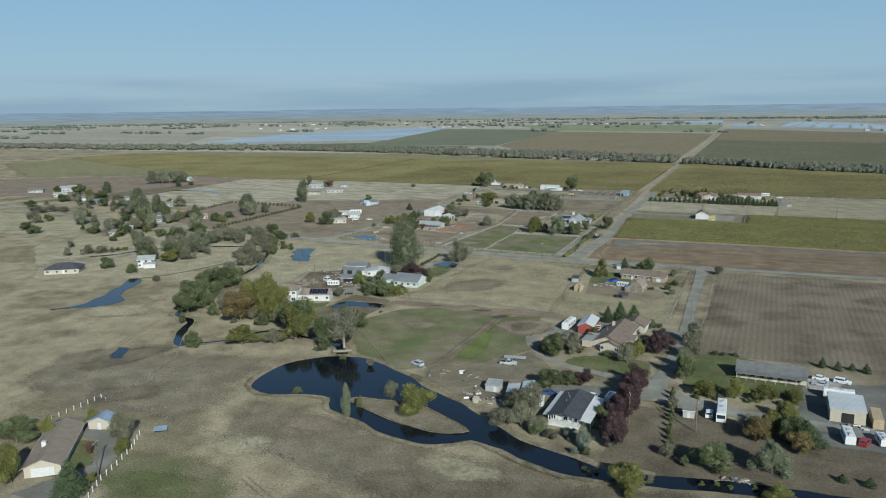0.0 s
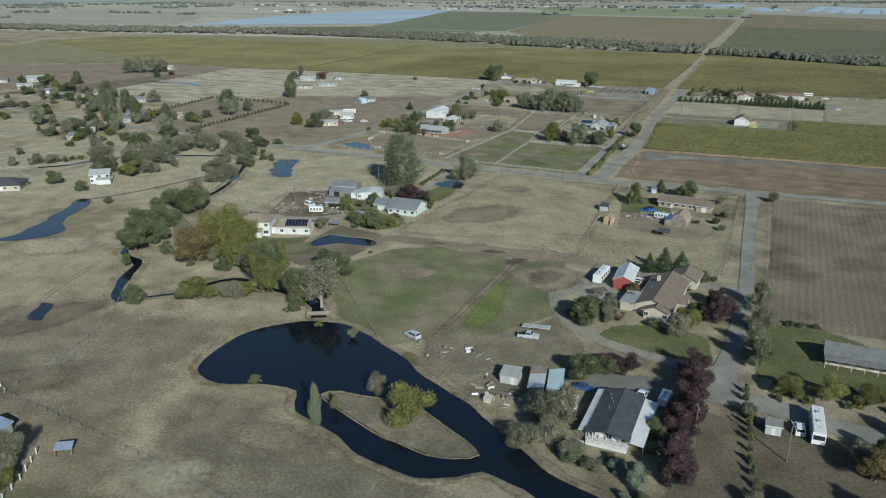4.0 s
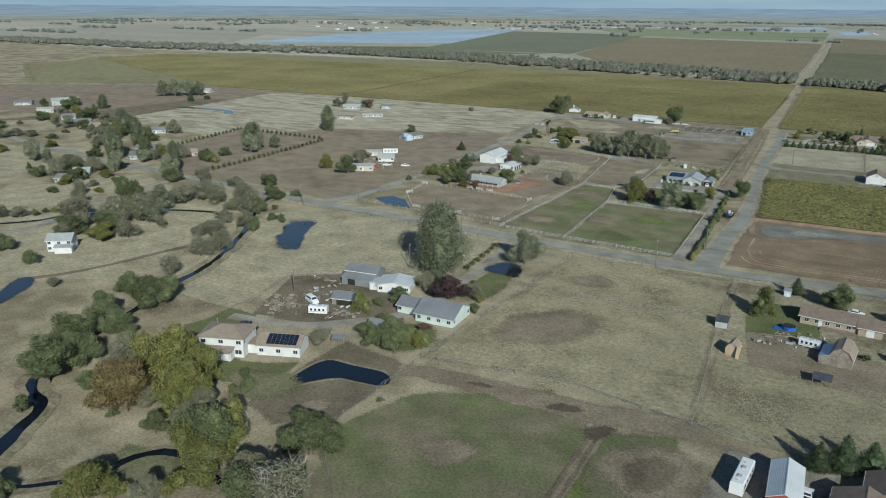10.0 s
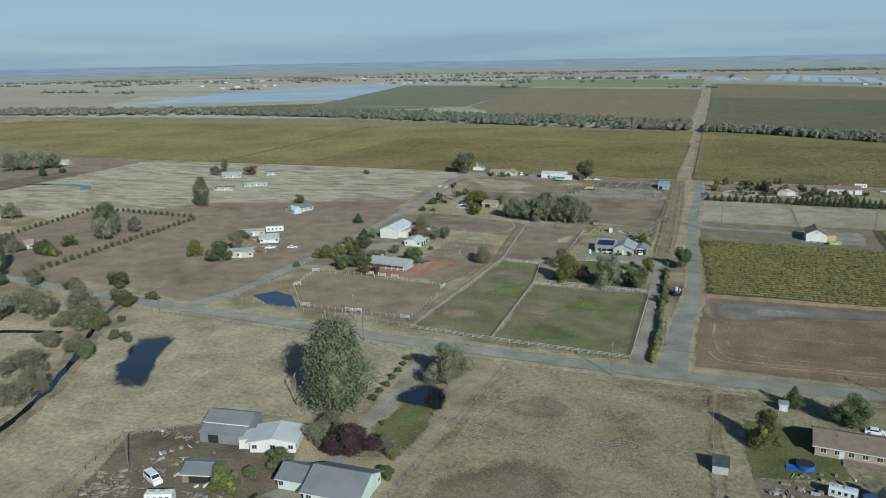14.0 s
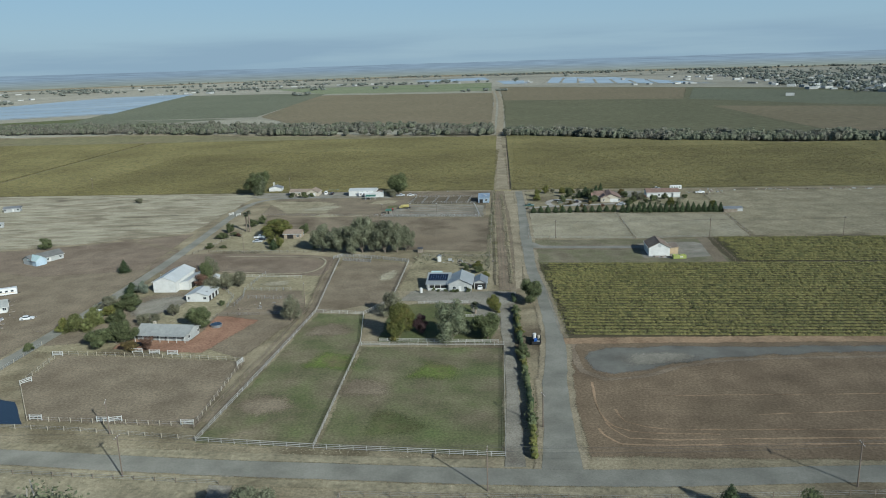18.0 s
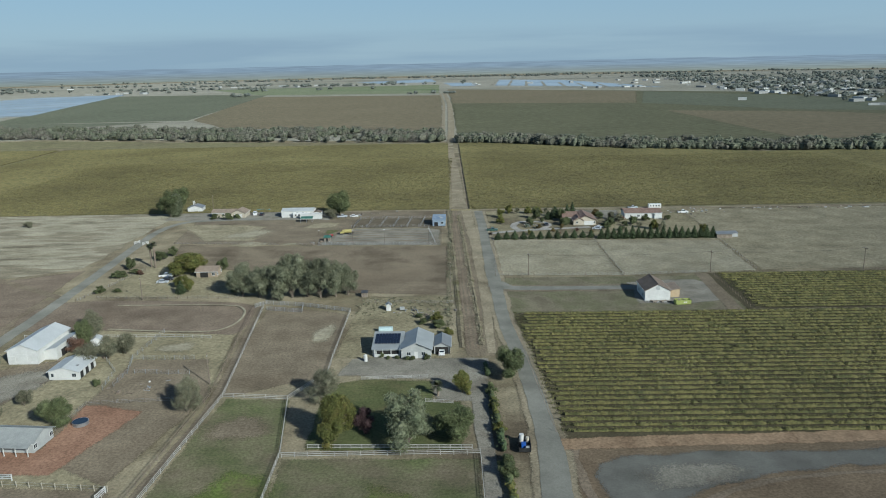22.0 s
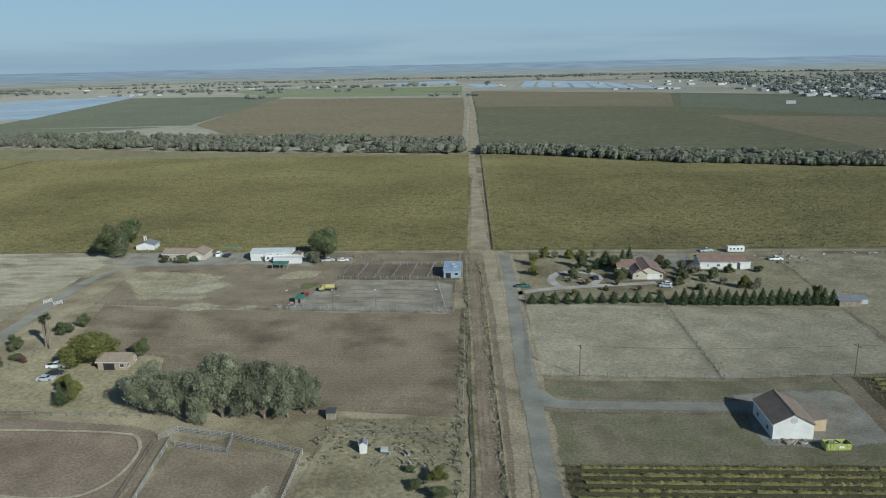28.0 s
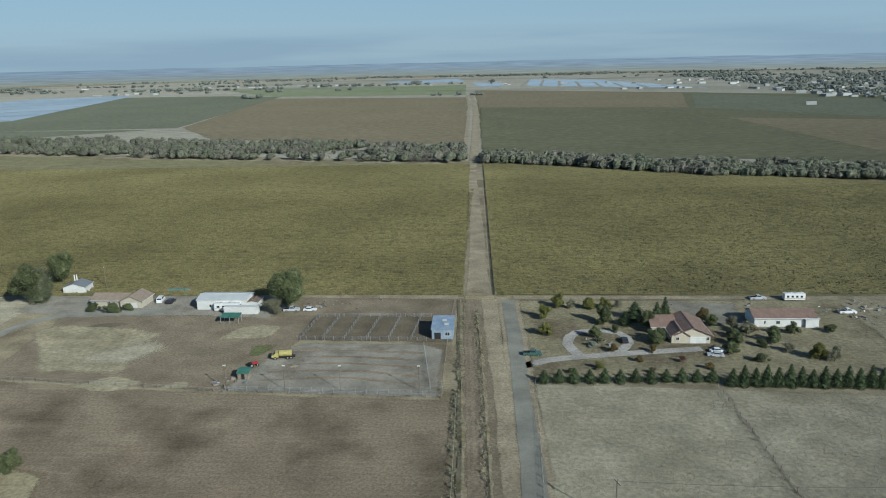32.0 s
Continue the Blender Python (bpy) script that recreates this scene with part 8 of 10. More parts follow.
car(-92, 185.5, 160, SIL, "suv", "silver car parked by a pond")
car(29.5, 220, -8, WH, "sedan", "white car on a concrete apron")
car(29.2, 214.5, 170, SIL, "sedan", "silver car on a concrete apron")
car(35.5, 219, -15, WH, "suv", "white utility vehicle on dark asphalt")
camper(33.5, 205, 0, 8, 2.5, 3.0, "white camper trailer behind a workshop", "trailer")
camper(33.8, 175.5, 95, 7, 2.4, 2.6, "long white boat-shaped trailer on asphalt", "trailer")
car(37.5, 174.5, 70, RED_, "suv", "red and white car on asphalt")
camper(41.5, 176.5, 100, 5, 2.2, 2.2, "small white trailer on asphalt", "trailer")
camper(-178.8, 272.5, 22, 5.6, 2.3, 2.5, "white camper trailer in a muddy farmyard", "trailer")
car(-186, 278.5, -25, WH, "van", "white van in a muddy farmyard", "van", "van")
car(-191, 254, 100, BLK, "pickup", "dark pickup behind a white house", "pickup", "pickup")
camper(-49.5, 319.5, -10, 5.2, 2.2, 2.3, "rounded silver camper trailer in a farmyard", "trailer", (0.6, 0.62, 0.64))
car(-109.6, 502.5, 90, WH, "sedan", "white car inside a dark carport")
car(-225, 589, 5, WH, "pickup", "white pickup under trees", "pickup", "pickup")
car(-222.5, 584, 8, BLK, "sedan", "black car in a weedy yard")
car(-223, 580, 4, SIL, "sedan", "silver car in a weedy yard")
car(-222, 716, 100, WH, "van", "white van beside a house", "van", "van")
car(-217.5, 714.5, 90, BLK, "suv", "black car on gravel")
camper(-193, 705.5, 0, 9, 2.5, 3.0, "white motorhome beside a long barn", "motorhome")
car(-170, 705, 5, SIL, "pickup", "grey pickup under trees", "pickup", "pickup")
car(-163.5, 705.2, 0, WH, "sedan", "white car under trees")
car(-34, 667.5, 5, WH, "sedan", "white car before a garage")
car(-35.5, 664.5, 170, SIL, "sedan", "silver car before a garage")
car(-88, 665, 0, (0.06, 0.12, 0.10), "pickup", "dark green pickup by a road", "pickup", "pickup")
car(-59.5, 676, 90, BLK, "sedan", "black car on a loop drive")
car(18, 702, 0, WH, "pickup", "white pickup on a dry lot", "pickup", "pickup")
camper(6, 716, 0, 7, 2.4, 2.7, "white camper trailer beside a vineyard", "trailer")
car(-6, 717, 0, SIL, "pickup", "grey pickup with flatbed trailer", "pickup", "pickup")
car(-278, 462, 30, WH, "sedan", "white car in a cluttered yard")
car(-268, 466, 20, WH, "sedan", "white car on a dirt drive")
car(-281, 455, 40, RED_, "sedan", "red car in a cluttered yard")
car(-39, 351, -5, WH, "sedan", "white car under a tree by a road")
camper(-296, 494, 30, 9, 2.5, 2.9, "long white camper trailer in a yard", "trailer")
car(-215, 440.5, 70, BLK, "suv", "black car beside a ranch house")

# water truck and other machines
h = thing("water_truck", -161, 662, -170, "yellow tanker truck at an arena", "truck")
Shape().tube((-2.2, 0, 1.7), (1.4, 0, 1.7), 0.9, 0.9, 14).make("tank", M_YELLOW, h)
Shape().box(0, 0, 0.6, 6.4, 1.6, 0.25).make("chassis", M_DARK, h)
Shape().prism([(1.6, 0.8), (3.6, 0.8), (3.6, 1.5), (2.8, 1.6), (2.5, 2.3), (1.6, 2.3)], -1.0, 1.0, "y").make("cab", M_YELLOW, h)
Shape().box(2.75, 0, 1.65, 0.1, 1.6, 0.55).make("windscreen", M_GLASS, h)
wheels(h, (-2.0, -1.0, 2.6), 0.9, 0.5, 0.3)
h = thing("tractor", -168.5, 656, 40, "small red tractor at an arena's edge", "tractor")
Shape().box(0.4, 0, 0.7, 1.8, 0.7, 0.7).make("bonnet", paint(RED_), h)
Shape().box(-0.8, 0, 0.8, 0.7, 0.9, 0.4).make("seat", M_DARK, h)
wheels(h, (-0.8,), 0.75, 0.65, 0.35)
wheels(h, (1.0,), 0.6, 0.38, 0.2)
h = thing("pump_trailer", -90, 446.5, 88, "black open trailer loaded with tanks", "trailer")
S = Shape()
S.box(0, 0, 0.5, 5.4, 2.6, 0.12).box(0, -1.3, 0.5, 5.4, 0.08, 0.9).box(0, 1.3, 0.5, 5.4, 0.08, 0.9).box(-2.7, 0, 0.5, 0.08, 2.6, 0.9).box(2.7, 0, 0.5, 0.08, 2.6, 0.9)
S.make("bed", M_TYRE, h)
Shape().tube((2.0, 0.6, 0.6), (2.0, 0.6, 2.3), 0.55, 0.55, 12).make("tank", M_WHITE, h)
Shape().tube((1.4, -0.7, 0.6), (1.4, -0.7, 1.9), 0.4, 0.4, 12).make("tank", M_CREAM, h)
Shape().box(-0.6, 0.2, 0.6, 1.4, 1.0, 0.9).make("pump", M_BLUE, h)
Shape().box(-1.8, -0.6, 0.6, 0.8, 0.8, 0.7).make("crate", M_GREYWALL, h)
wheels(h, (-0.7, 0.5), 1.35, 0.4)
h = thing("flatbed_trailer", -64, 203.5, 10, "long grey flatbed trailer on a dirt lot", "trailer")
Shape().box(0, 0, 0.6, 7.5, 2.2, 0.2).make("bed", M_GREYWALL, h)
for i in range(7):
    Shape().box(-3.4 + 1.1 * i, 0, 0.8, 0.08, 2.2, 0.06).make("cross_bar", M_STEEL, h)
wheels(h, (-0.6, 0.6), 1.0, 0.4)

# ---- fences ----
def fence(pts, label, gap=3.0, hgt=1.3, rails=3, material=M_FENCE, thick=0.10, name="fence", mesh=False):
    f = thing(name, *pts[0], 0, label, "fence")
    org = Vector((*pts[0], 0))
    pm = Shape().box(0, 0, 0, thick, thick, hgt).mesh("post", material)
    rm = Shape().box(0.5, 0, -0.05, 1.0, thick * 0.4, 0.10).mesh("rail", material)
    wm = Shape().box(0.5, 0, -0.012, 1.0, 0.02, 0.024).mesh("wire", M_STEEL)
    for a, b in zip(pts[:-1], pts[1:]):
        A, B = Vector((*a, 0)), Vector((*b, 0))
        n = max(1, round((B - A).length / gap))
        ang = math.atan2(B.y - A.y, B.x - A.x)
        for i in range(n + 1):
            if i == n and b != pts[-1]:
                break
            p = A.lerp(B, i / n) - org
            o = new("post", pm)
            o.parent, o.location, o.rotation_euler = f, p, (wobble(p.x, p.y, 1.7) * 0.06, wobble(p.y, p.x, 1.3) * 0.06, ang)
        if mesh:
            for k in range(rails):
                o = new("wire", wm)
                o.parent, o.location, o.rotation_euler, o.scale = f, (A.x - org.x, A.y - org.y, hgt * (k + 1) / (rails + 0.3)), (0, 0, ang), ((B - A).length, 1, 1)
        else:
            for i in range(n):
                p = A.lerp(B, i / n) - org
                for k in range(rails):
                    o = new("rail", rm)
                    o.parent, o.location, o.rotation_euler, o.scale = f, (p.x, p.y, hgt * (k + 0.9) / rails - 0.05), (0, 0, ang), ((B - A).length / n, 1, 1)
    return f


WF = "white wooden rail fence round a pasture"
fence([(-143.5, 443.2), (-99.8, 444)], WF, 3.0)
fence([(-138.5, 447), (-101.5, 446.3)], "low white picket rail along a garden", 2.4, 1.1, 3)
fence([(-170.5, 382.3), (-142, 380.2), (-98.5, 378.2)], WF, 3.2)
fence([(-98.5, 378.2), (-99.8, 444)], WF, 3.4)
fence([(-142, 380.2), (-144, 443)], WF, 3.2)
fence([(-170.5, 382.3), (-168, 430), (-166, 474), (-174, 547)], WF, 3.4)
fence([(-173.5, 388), (-171, 432), (-169.5, 474), (-177, 545)], "grey wooden rail fence along a lane", 3.4, 1.3, 2, M_WOOD)
fence([(-166, 474), (-148.5, 472), (-144, 444)], WF, 3.2)
fence([(-142.2, 541), (-141.5, 500), (-141, 488), (-148.5, 472)], WF, 3.2)
fence([(-131, 484), (-113, 485)], "low white picket rail along a garden", 2.4, 1.0, 3)
fence([(-113, 470), (-106, 469)], "low white picket rail along a garden", 2.4, 1.0, 3)
PF = "pipe corral fence of grey steel"
fence([(-177, 547), (-174, 551), (-160, 548), (-142.2, 541)], PF, 3.0, 1.5, 4, M_STEEL, 0.09)
fence([(-160, 548), (-159, 541), (-172, 544)], PF, 3.0, 1.5, 4, M_STEEL, 0.09)
AF = "white-topped post fence round a riding arena"
fence([(-218, 391), (-174, 389.5), (-176, 430), (-196, 432), (-236, 434), (-234, 412), (-218, 391)], AF, 3.0, 1.4, 2, M_CREAM, 0.12, mesh=True)
fence([(-236, 388), (-201, 386), (-171, 383)], "wire fence on white posts along a road", 4.5, 1.2, 3, M_CREAM, 0.12, mesh=True)
fence([(-247, 442), (-246, 408), (-248, 390), (-236, 388)], "wire fence on white posts along a lane", 5, 1.2, 3, M_CREAM, 0.12, mesh=True)
for (x, y, r) in ((-216, 391.5, 0), (-198, 391, 0), (-195, 391.2, 15), (-176, 390.2, 0), (-176.5, 428, 80), (-236, 433, 0), (-233, 413, 60), (-212, 436, 0), (-206, 435, 0), (-200, 434.5, 0), (-262, 648, 60), (-257, 646, 60)):
    g = thing("gate", x, y, r, "white braced wooden gate panel", "gate")
    for sx in (-1.6, 1.6):
        Shape().box(sx, 0, 0, 0.16, 0.16, 1.6).make("gate_post", M_WHITE, g)
    for zz in (0.45, 0.9, 1.35):
        Shape().box(0, 0, zz, 3.2, 0.1, 0.13).make("rail", M_WHITE, g)
    Shape().prism([(-1.5, 0.45), (-1.3, 0.45), (1.5, 1.4), (1.3, 1.4)], -0.04, 0.04, "y").make("brace", M_WHITE, g)
WP = "wire fence on weathered wooden posts"
for pts, gap in (([(-88.3, 645), (-89, 614), (-90, 583)], 4), ([(-41, 643), (-39.5, 582)], 4), ([(16.5, 637), (14.5, 587)], 4), ([(-90, 583), (-39.5, 581.5), (-6, 583.5)], 5),
                 ([(-243, 646.5), (-174, 639), (-113, 635.8)], 4), ([(-112.8, 636), (-113.5, 675), (-113, 718)], 3.5), ([(-138.5, 221), (-98, 179)], 4), ([(-138.5, 221), (-137, 262), (-131.5, 361)], 4),
                 ([(-137, 262), (-100, 268), (-69, 262.5)], 4), ([(-69, 262.5), (-74.5, 335), (-75, 362)], 3.5), ([(-69, 262.5), (-21.5, 264)], 4), ([(-131.5, 361.5), (-76, 362.5), (-22, 367)], 5),
                 ([(-300, 372), (-262, 369), (-205, 366.5), (-158, 364.5)], 4.5), ([(-163, 122), (-136, 119), (-114, 116), (-90, 112)], 4), ([(-164, 142), (-165, 130), (-163, 122)], 3.5),
                 ([(-166, 138), (-172, 160), (-184, 176)], 5), ([(-138, 551), (-106.5, 549)], 3.5), ([(-107.5, 550), (-109, 634)], 4), ([(-200, 262), (-207, 292), (-182, 310), (-160, 322)], 4),
                 ([(-12, 366), (-9.5, 300), (-9, 234)], 5), ([(-22, 264), (-22.5, 300), (-23, 360)], 4), ([(-240, 560), (-186, 558)], 4), ([(-246, 556), (-238, 600)], 5), ([(-201, 446), (-200, 470), (-178, 472)], 3.5)):
    fence(pts, WP, gap, 1.25, 3, M_WOOD, 0.13, mesh=True)
fence([(-167, 107), (-167, 124), (-163.5, 122.5)], "white post fence along a drive", 2.6, 1.4, 1, M_WHITE, 0.2, mesh=True)
fence([(-122, 80), (-126, 87), (-128.5, 94), (-132, 102), (-136.5, 109)], "white post fence along a drive", 2.6, 1.4, 1, M_WHITE, 0.2, mesh=True)
fence([(-377, 273), (-350, 270), (-328, 262)], "white rail fence along a curved drive", 4, 1.3, 3)
fence([(-432, 404), (-418, 400), (-404, 394)], "white rail fence by a road", 4, 1.3, 3)
fence([(-120.5, 672), (-116, 640), (-118, 637.5), (-171, 639.5)], "wire mesh fence round a grey arena", 3, 1.5, 4, M_STEEL, 0.08, mesh=True)
for x in (-160, -153, -146, -139, -132, -125):
    fence([(x, 677), (x + 1.5, 698)], PF, 3.0, 1.5, 4, M_STEEL, 0.09, mesh=True)
fence([(-161, 677), (-120, 676)], PF, 3.0, 1.5, 4, M_STEEL, 0.09, mesh=True)
fence([(-159, 698.5), (-120, 698)], PF, 3.0, 1.5, 4, M_STEEL, 0.09, mesh=True)
# low white rail of the training track
V = [(-228, 551), (-190, 550), (-181, 546), (-178.5, 536), (-181, 526), (-190, 522.5), (-220, 526)]
strip("track_rim", V, 0.9, 0.3, M_PALE, "pale rim of a horse track", "rim", 0.15, 3, 0.1, soft=0.05)
fence([(-244, 519), (-195, 518), (-183, 517)], "white rail fence by a training track", 3, 1.2, 2)
g = thing("swing_gate", -104, 717.5, 0, "yellow pipe gate across a dirt road", "gate")
Shape().tube((-5, 0, 1.0), (5, 0, 1.0), 0.06, 0.06, 6).tube((-5, 0, 0.5), (5, 0, 0.5), 0.05, 0.05, 6).make("bar", M_YELLOW, g)
for sx in (-5, 5):
    Shape().tube((sx, 0, 0), (sx, 0, 1.3), 0.1, 0.1, 8).make("gate_post", M_YELLOW, g)
b = thing("footbridge", -122.0, 187.2, 28, "short pale wooden footbridge over a pond inlet", "bridge")
for i in range(14):
    Shape().box(-3.0 + 0.46 * i, 0, 0.75, 0.4, 1.8, 0.08).make("plank", M_CREAM, b)
Shape().box(0, -0.85, 0.45, 6.6, 0.18, 0.3).box(0, 0.85, 0.45, 6.6, 0.18, 0.3).make("beam", M_WOOD, b)
for sx in (-3.1, 3.1):
    Shape().box(sx, 0, 0, 0.3, 1.9, 0.5).make("footing", M_WOOD, b)

# ---- poles and wires ----
def pole(x, y, h, rz=0, arm=True):
    p = thing("utility_pole", x, y, rz, "brown wooden utility pole with cross arm", "utility pole", "utility poles along the roads")
    Shape().tube((0, 0, 0), (0, 0, h), 0.16, 0.11, 8).make("shaft", M_POLE, p)
    if arm:
        Shape().box(0, 0, h - 0.7, 0.14, 2.4, 0.16).make("cross_arm", M_POLE, p)
        for u in (-1.05, -0.4, 0.4, 1.05):
            Shape().tube((0, u, h - 0.54), (0, u, h - 0.34), 0.06, 0.05, 6).make("insulator", M_WHITE, p)
    return p


ROADPOLES = [(-262, 368), (-180, 366.5), (-102, 364.5), (-29, 369.5), (60, 373.5)]
for x, y in ROADPOLES:
    pole(x, y, 10)
for x, y in ((-77, 583.5), (-5, 584), (56, 586), (-172, 482), (-252, 734), (-2, 166), (-19, 165), (-14, 273), (-193, 385), (-303, 486), (-404, 747), (-222, 558), (-176, 320), (-195, 281), (-128, 88), (-90, 392)):
    pole(x, y, 9, 20)
for x in (-171, -155, -140, -119):
    p = thing("arena_light", x, 640, 0, "tall steel light pole beside an arena", "light pole")
    Shape().tube((0, 0, 0), (0, 0, 7), 0.09, 0.07, 8).make("shaft", M_POLE, p)
    Shape().box(0, 0.2, 6.9, 0.7, 0.4, 0.2).make("lamp_head", M_WHITE, p)


def wire(a, b, za, zb, sag=0.9):
    S = Shape()
    for i in range(13):
        t = i / 12
        x, y, z = (a[0] + (b[0] - a[0]) * t, a[1] + (b[1] - a[1]) * t, za + (zb - za) * t - sag * 4 * t * (1 - t))
        S.v += [(x, y + 0.022, z), (x, y, z + 0.022), (x, y - 0.022, z), (x, y, z - 0.022)]
        if i:
            k = 4 * i
            S.f += [(k - 4 + q, k - 4 + (q + 1) % 4, k + (q + 1) % 4, k + q) for q in range(4)]
    tagged(S.make("power_line", M_WIRE), "thin black sagging overhead power line", "cable")


for a, b in zip(ROADPOLES[:-1], ROADPOLES[1:]):
    for u in (-1.05, 0.4, 1.05):
        wire((a[0], a[1] + u), (b[0], b[1] + u), 9.66, 9.66)
wire((-77, 583.5), (-5, 584), 8.6, 8.6)
wire((-5, 584), (56, 586), 8.6, 8.6)

# ---- hedges, palms, brush ----
def palm(x, y, h):
    p = thing("palm_tree", x, y, 0, "tall fan palm with shaggy pale trunk", "palm")
    Shape().tube((0, 0, 0), (0.2, 0, h * 0.45), 0.35, 0.3, 8).tube((0.2, 0, h * 0.45), (0, 0.1, h * 0.9), 0.45, 0.4, 8).make("trunk", M_WOOD, p)
    V, F = [], []
    r = random.Random(int(x * 3))
    for i in range(46):
        a, e = r.uniform(0, 6.28), r.uniform(-0.5, 1.2)
        for k in range(5):
            c = Vector((math.cos(a) * math.cos(e), math.sin(a) * math.cos(e), math.sin(e)))
            s = Vector((-math.sin(a), math.cos(a), 0))
            o = Vector((0, 0.1, h * 0.9))
            q0, q1 = o + c * 0.2, o + c * 1.6 + s * (k - 2) * 0.24 + Vector((0, 0, -0.25))
            b_ = len(V)
            V += [tuple(q0 - s * 0.05), tuple(q0 + s * 0.05), tuple(q1 + s * 0.07), tuple(q1 - s * 0.07)]
            F.append((b_, b_ + 1, b_ + 2, b_ + 3))
    raw("fronds", V, F, L_EUC, p)


palm(-235, 603, 11.5)
palm(-237.5, 605, 10)
palm(-110, 473.5, 3.2)


def hedge(x0, y0, x1, y1, w, hgt, material, label, seed, dens=14):
    L = math.hypot(x1 - x0, y1 - y0)
    r, g = random.Random(seed), np.random.default_rng(seed)
    ob = thing("hedge", x0, y0, math.degrees(math.atan2(y1 - y0, x1 - x0)), label, "hedge")
    C = Shape()
    k = max(2, int(L / (w * 0.8)))
    for i in range(k + 1):
        C.blob((L * i / k, r.uniform(-.2, .2), hgt * 0.45), (w * 0.62, w * 0.5 * r.uniform(.7, 1.1), hgt * 0.48 * r.uniform(.7, 1.1)), r, 6, 4, 0.2)
    n = int(L * dens)
    P = np.stack([g.uniform(0, L, n), g.normal(0, w * 0.33, n), g.uniform(0.1, hgt, n)], 1)
    leaves(P, 0.26, g, C.v, C.f)
    raw("foliage", C.v, C.f, material, ob)


hedge_x = lambda y: -92.4 - 0.05 * max(0, y - 398)
for (y0, y1, s) in ((378, 390, 1), (391, 402, 2), (403, 412, 3), (412.5, 424, 4), (424.5, 431, 5), (431, 441, 6), (445, 452, 7), (453, 460, 8), (461, 469, 9), (471, 478, 10), (486, 492, 11)):
    hedge(hedge_x(y0), y0, hedge_x(y1), y1, 1.9, 1.8 + 0.5 * (s * 37 % 5) / 4, (L_OAK, L_YGR, L_OAK, L_CONIF)[s % 4], "uneven roadside hedge of green shrubs", s)
for k, y, hh, rr in (("bush", 434.5, 3.6, 2.3), ("oak", 438, 3.2, 2.0), ("ygr", 454, 2.8, 1.6), ("bush", 466, 2.4, 1.5), ("bush", 395, 2.4, 1.5), ("bush", 475, 2.6, 1.6)):
    tree(k, hedge_x(y), y, hh, rr)
for i in range(12):
    tree("conif", -86 + 4.05 * i, 645.6 + 0.1 * i, 3.9 + (i * 37 % 5) * 0.16, 1.75, "cedar hedge row")
for i in range(19):
    tree("conif", -37 + 2.9 * i, 644.3 - 0.06 * i, 5.2 + (i * 53 % 7) * 0.25, 1.8, "cedar hedge row")
for x, y in ((-10.7, 190.2), (-10.6, 186.4), (-10.4, 182.7), (-9.8, 179.4), (-9.3, 176.1), (-9.0, 173.2), (-8.8, 170.4), (-8.5, 166.5), (-8.2, 162.6), (-7.6, 158.8), (-6.9, 155), (-6.2, 151.2)):
    tree("bush", x, y, 1.9 + (y * 7 % 3) * 0.3, 0.8, "row of saplings")
tree("grove", -143.2, 344.5, 13.5, 5.6)
patch("garden_grass", [(-151, 306), (-151, 328), (-147, 334), (-141, 328), (-140, 308)], Z2, M_LAWN, "green kitchen garden beside a drive", "lawn", 1.5, 0.6)
for (xa, ya), (xb, yb) in (((-423, 413), (-438, 515)), ((-438, 515), (-360, 511)), ((-352, 390), (-358, 510))):
    n_ = int(math.hypot(xb - xa, yb - ya) / 4.2)
    for i in range(n_):
        tree("bush", xa + (xb - xa) * i / n_, ya + (yb - ya) * i / n_, 2.3 + (i * 37 % 7) * 0.12, 1.25, "row of young trees")
r_w = random.Random(41)
for hx, hy, n_ in ((-414, 408, 5), (-430, 424, 5), (-395, 427, 4), (-480, 474, 5), (-490, 440, 6), (-531, 467, 6), (-556, 472, 6), (-590, 486, 5), (-640, 505, 4), (-672, 545, 3), (-400, 356, 5), (-434, 652, 3), (-286, 470, 3)):
    for i in range((n_ + 1) // 2):
        a_, d_ = r_w.uniform(0, 6.28), r_w.uniform(9, 22)
        tree(r_w.choice(("grey", "oak", "grove", "grey", "oak", "ygr")), hx + d_ * math.cos(a_), hy + d_ * math.sin(a_), r_w.uniform(5.5, 12.5), r_w.uniform(3.2, 5.6))
for k, x, y, hh, rr in (("euc", -424, 397, 20, 6.5), ("euc", -432, 402, 17, 6), ("grove", -645, 628, 17, 7), ("grove", -636, 634, 19, 7), ("grove", -626, 642, 18, 7), ("grove", -622, 652, 15, 6), ("grey", -302, 315, 13, 7), ("grey", -308, 308, 13, 6),
                        ("oak", -300, 294, 10.5, 6), ("grey", -322, 296, 13, 7.5), ("grey", -331, 304, 11, 6), ("grove", -312, 331, 12, 6), ("grey", -310, 356, 10, 7.5), ("grey", -299, 352, 9.5, 6), ("grey", -287, 358, 11, 6.5), ("grey", -278, 350, 9, 5.5)):
    tree(k, x, y, hh, rr)
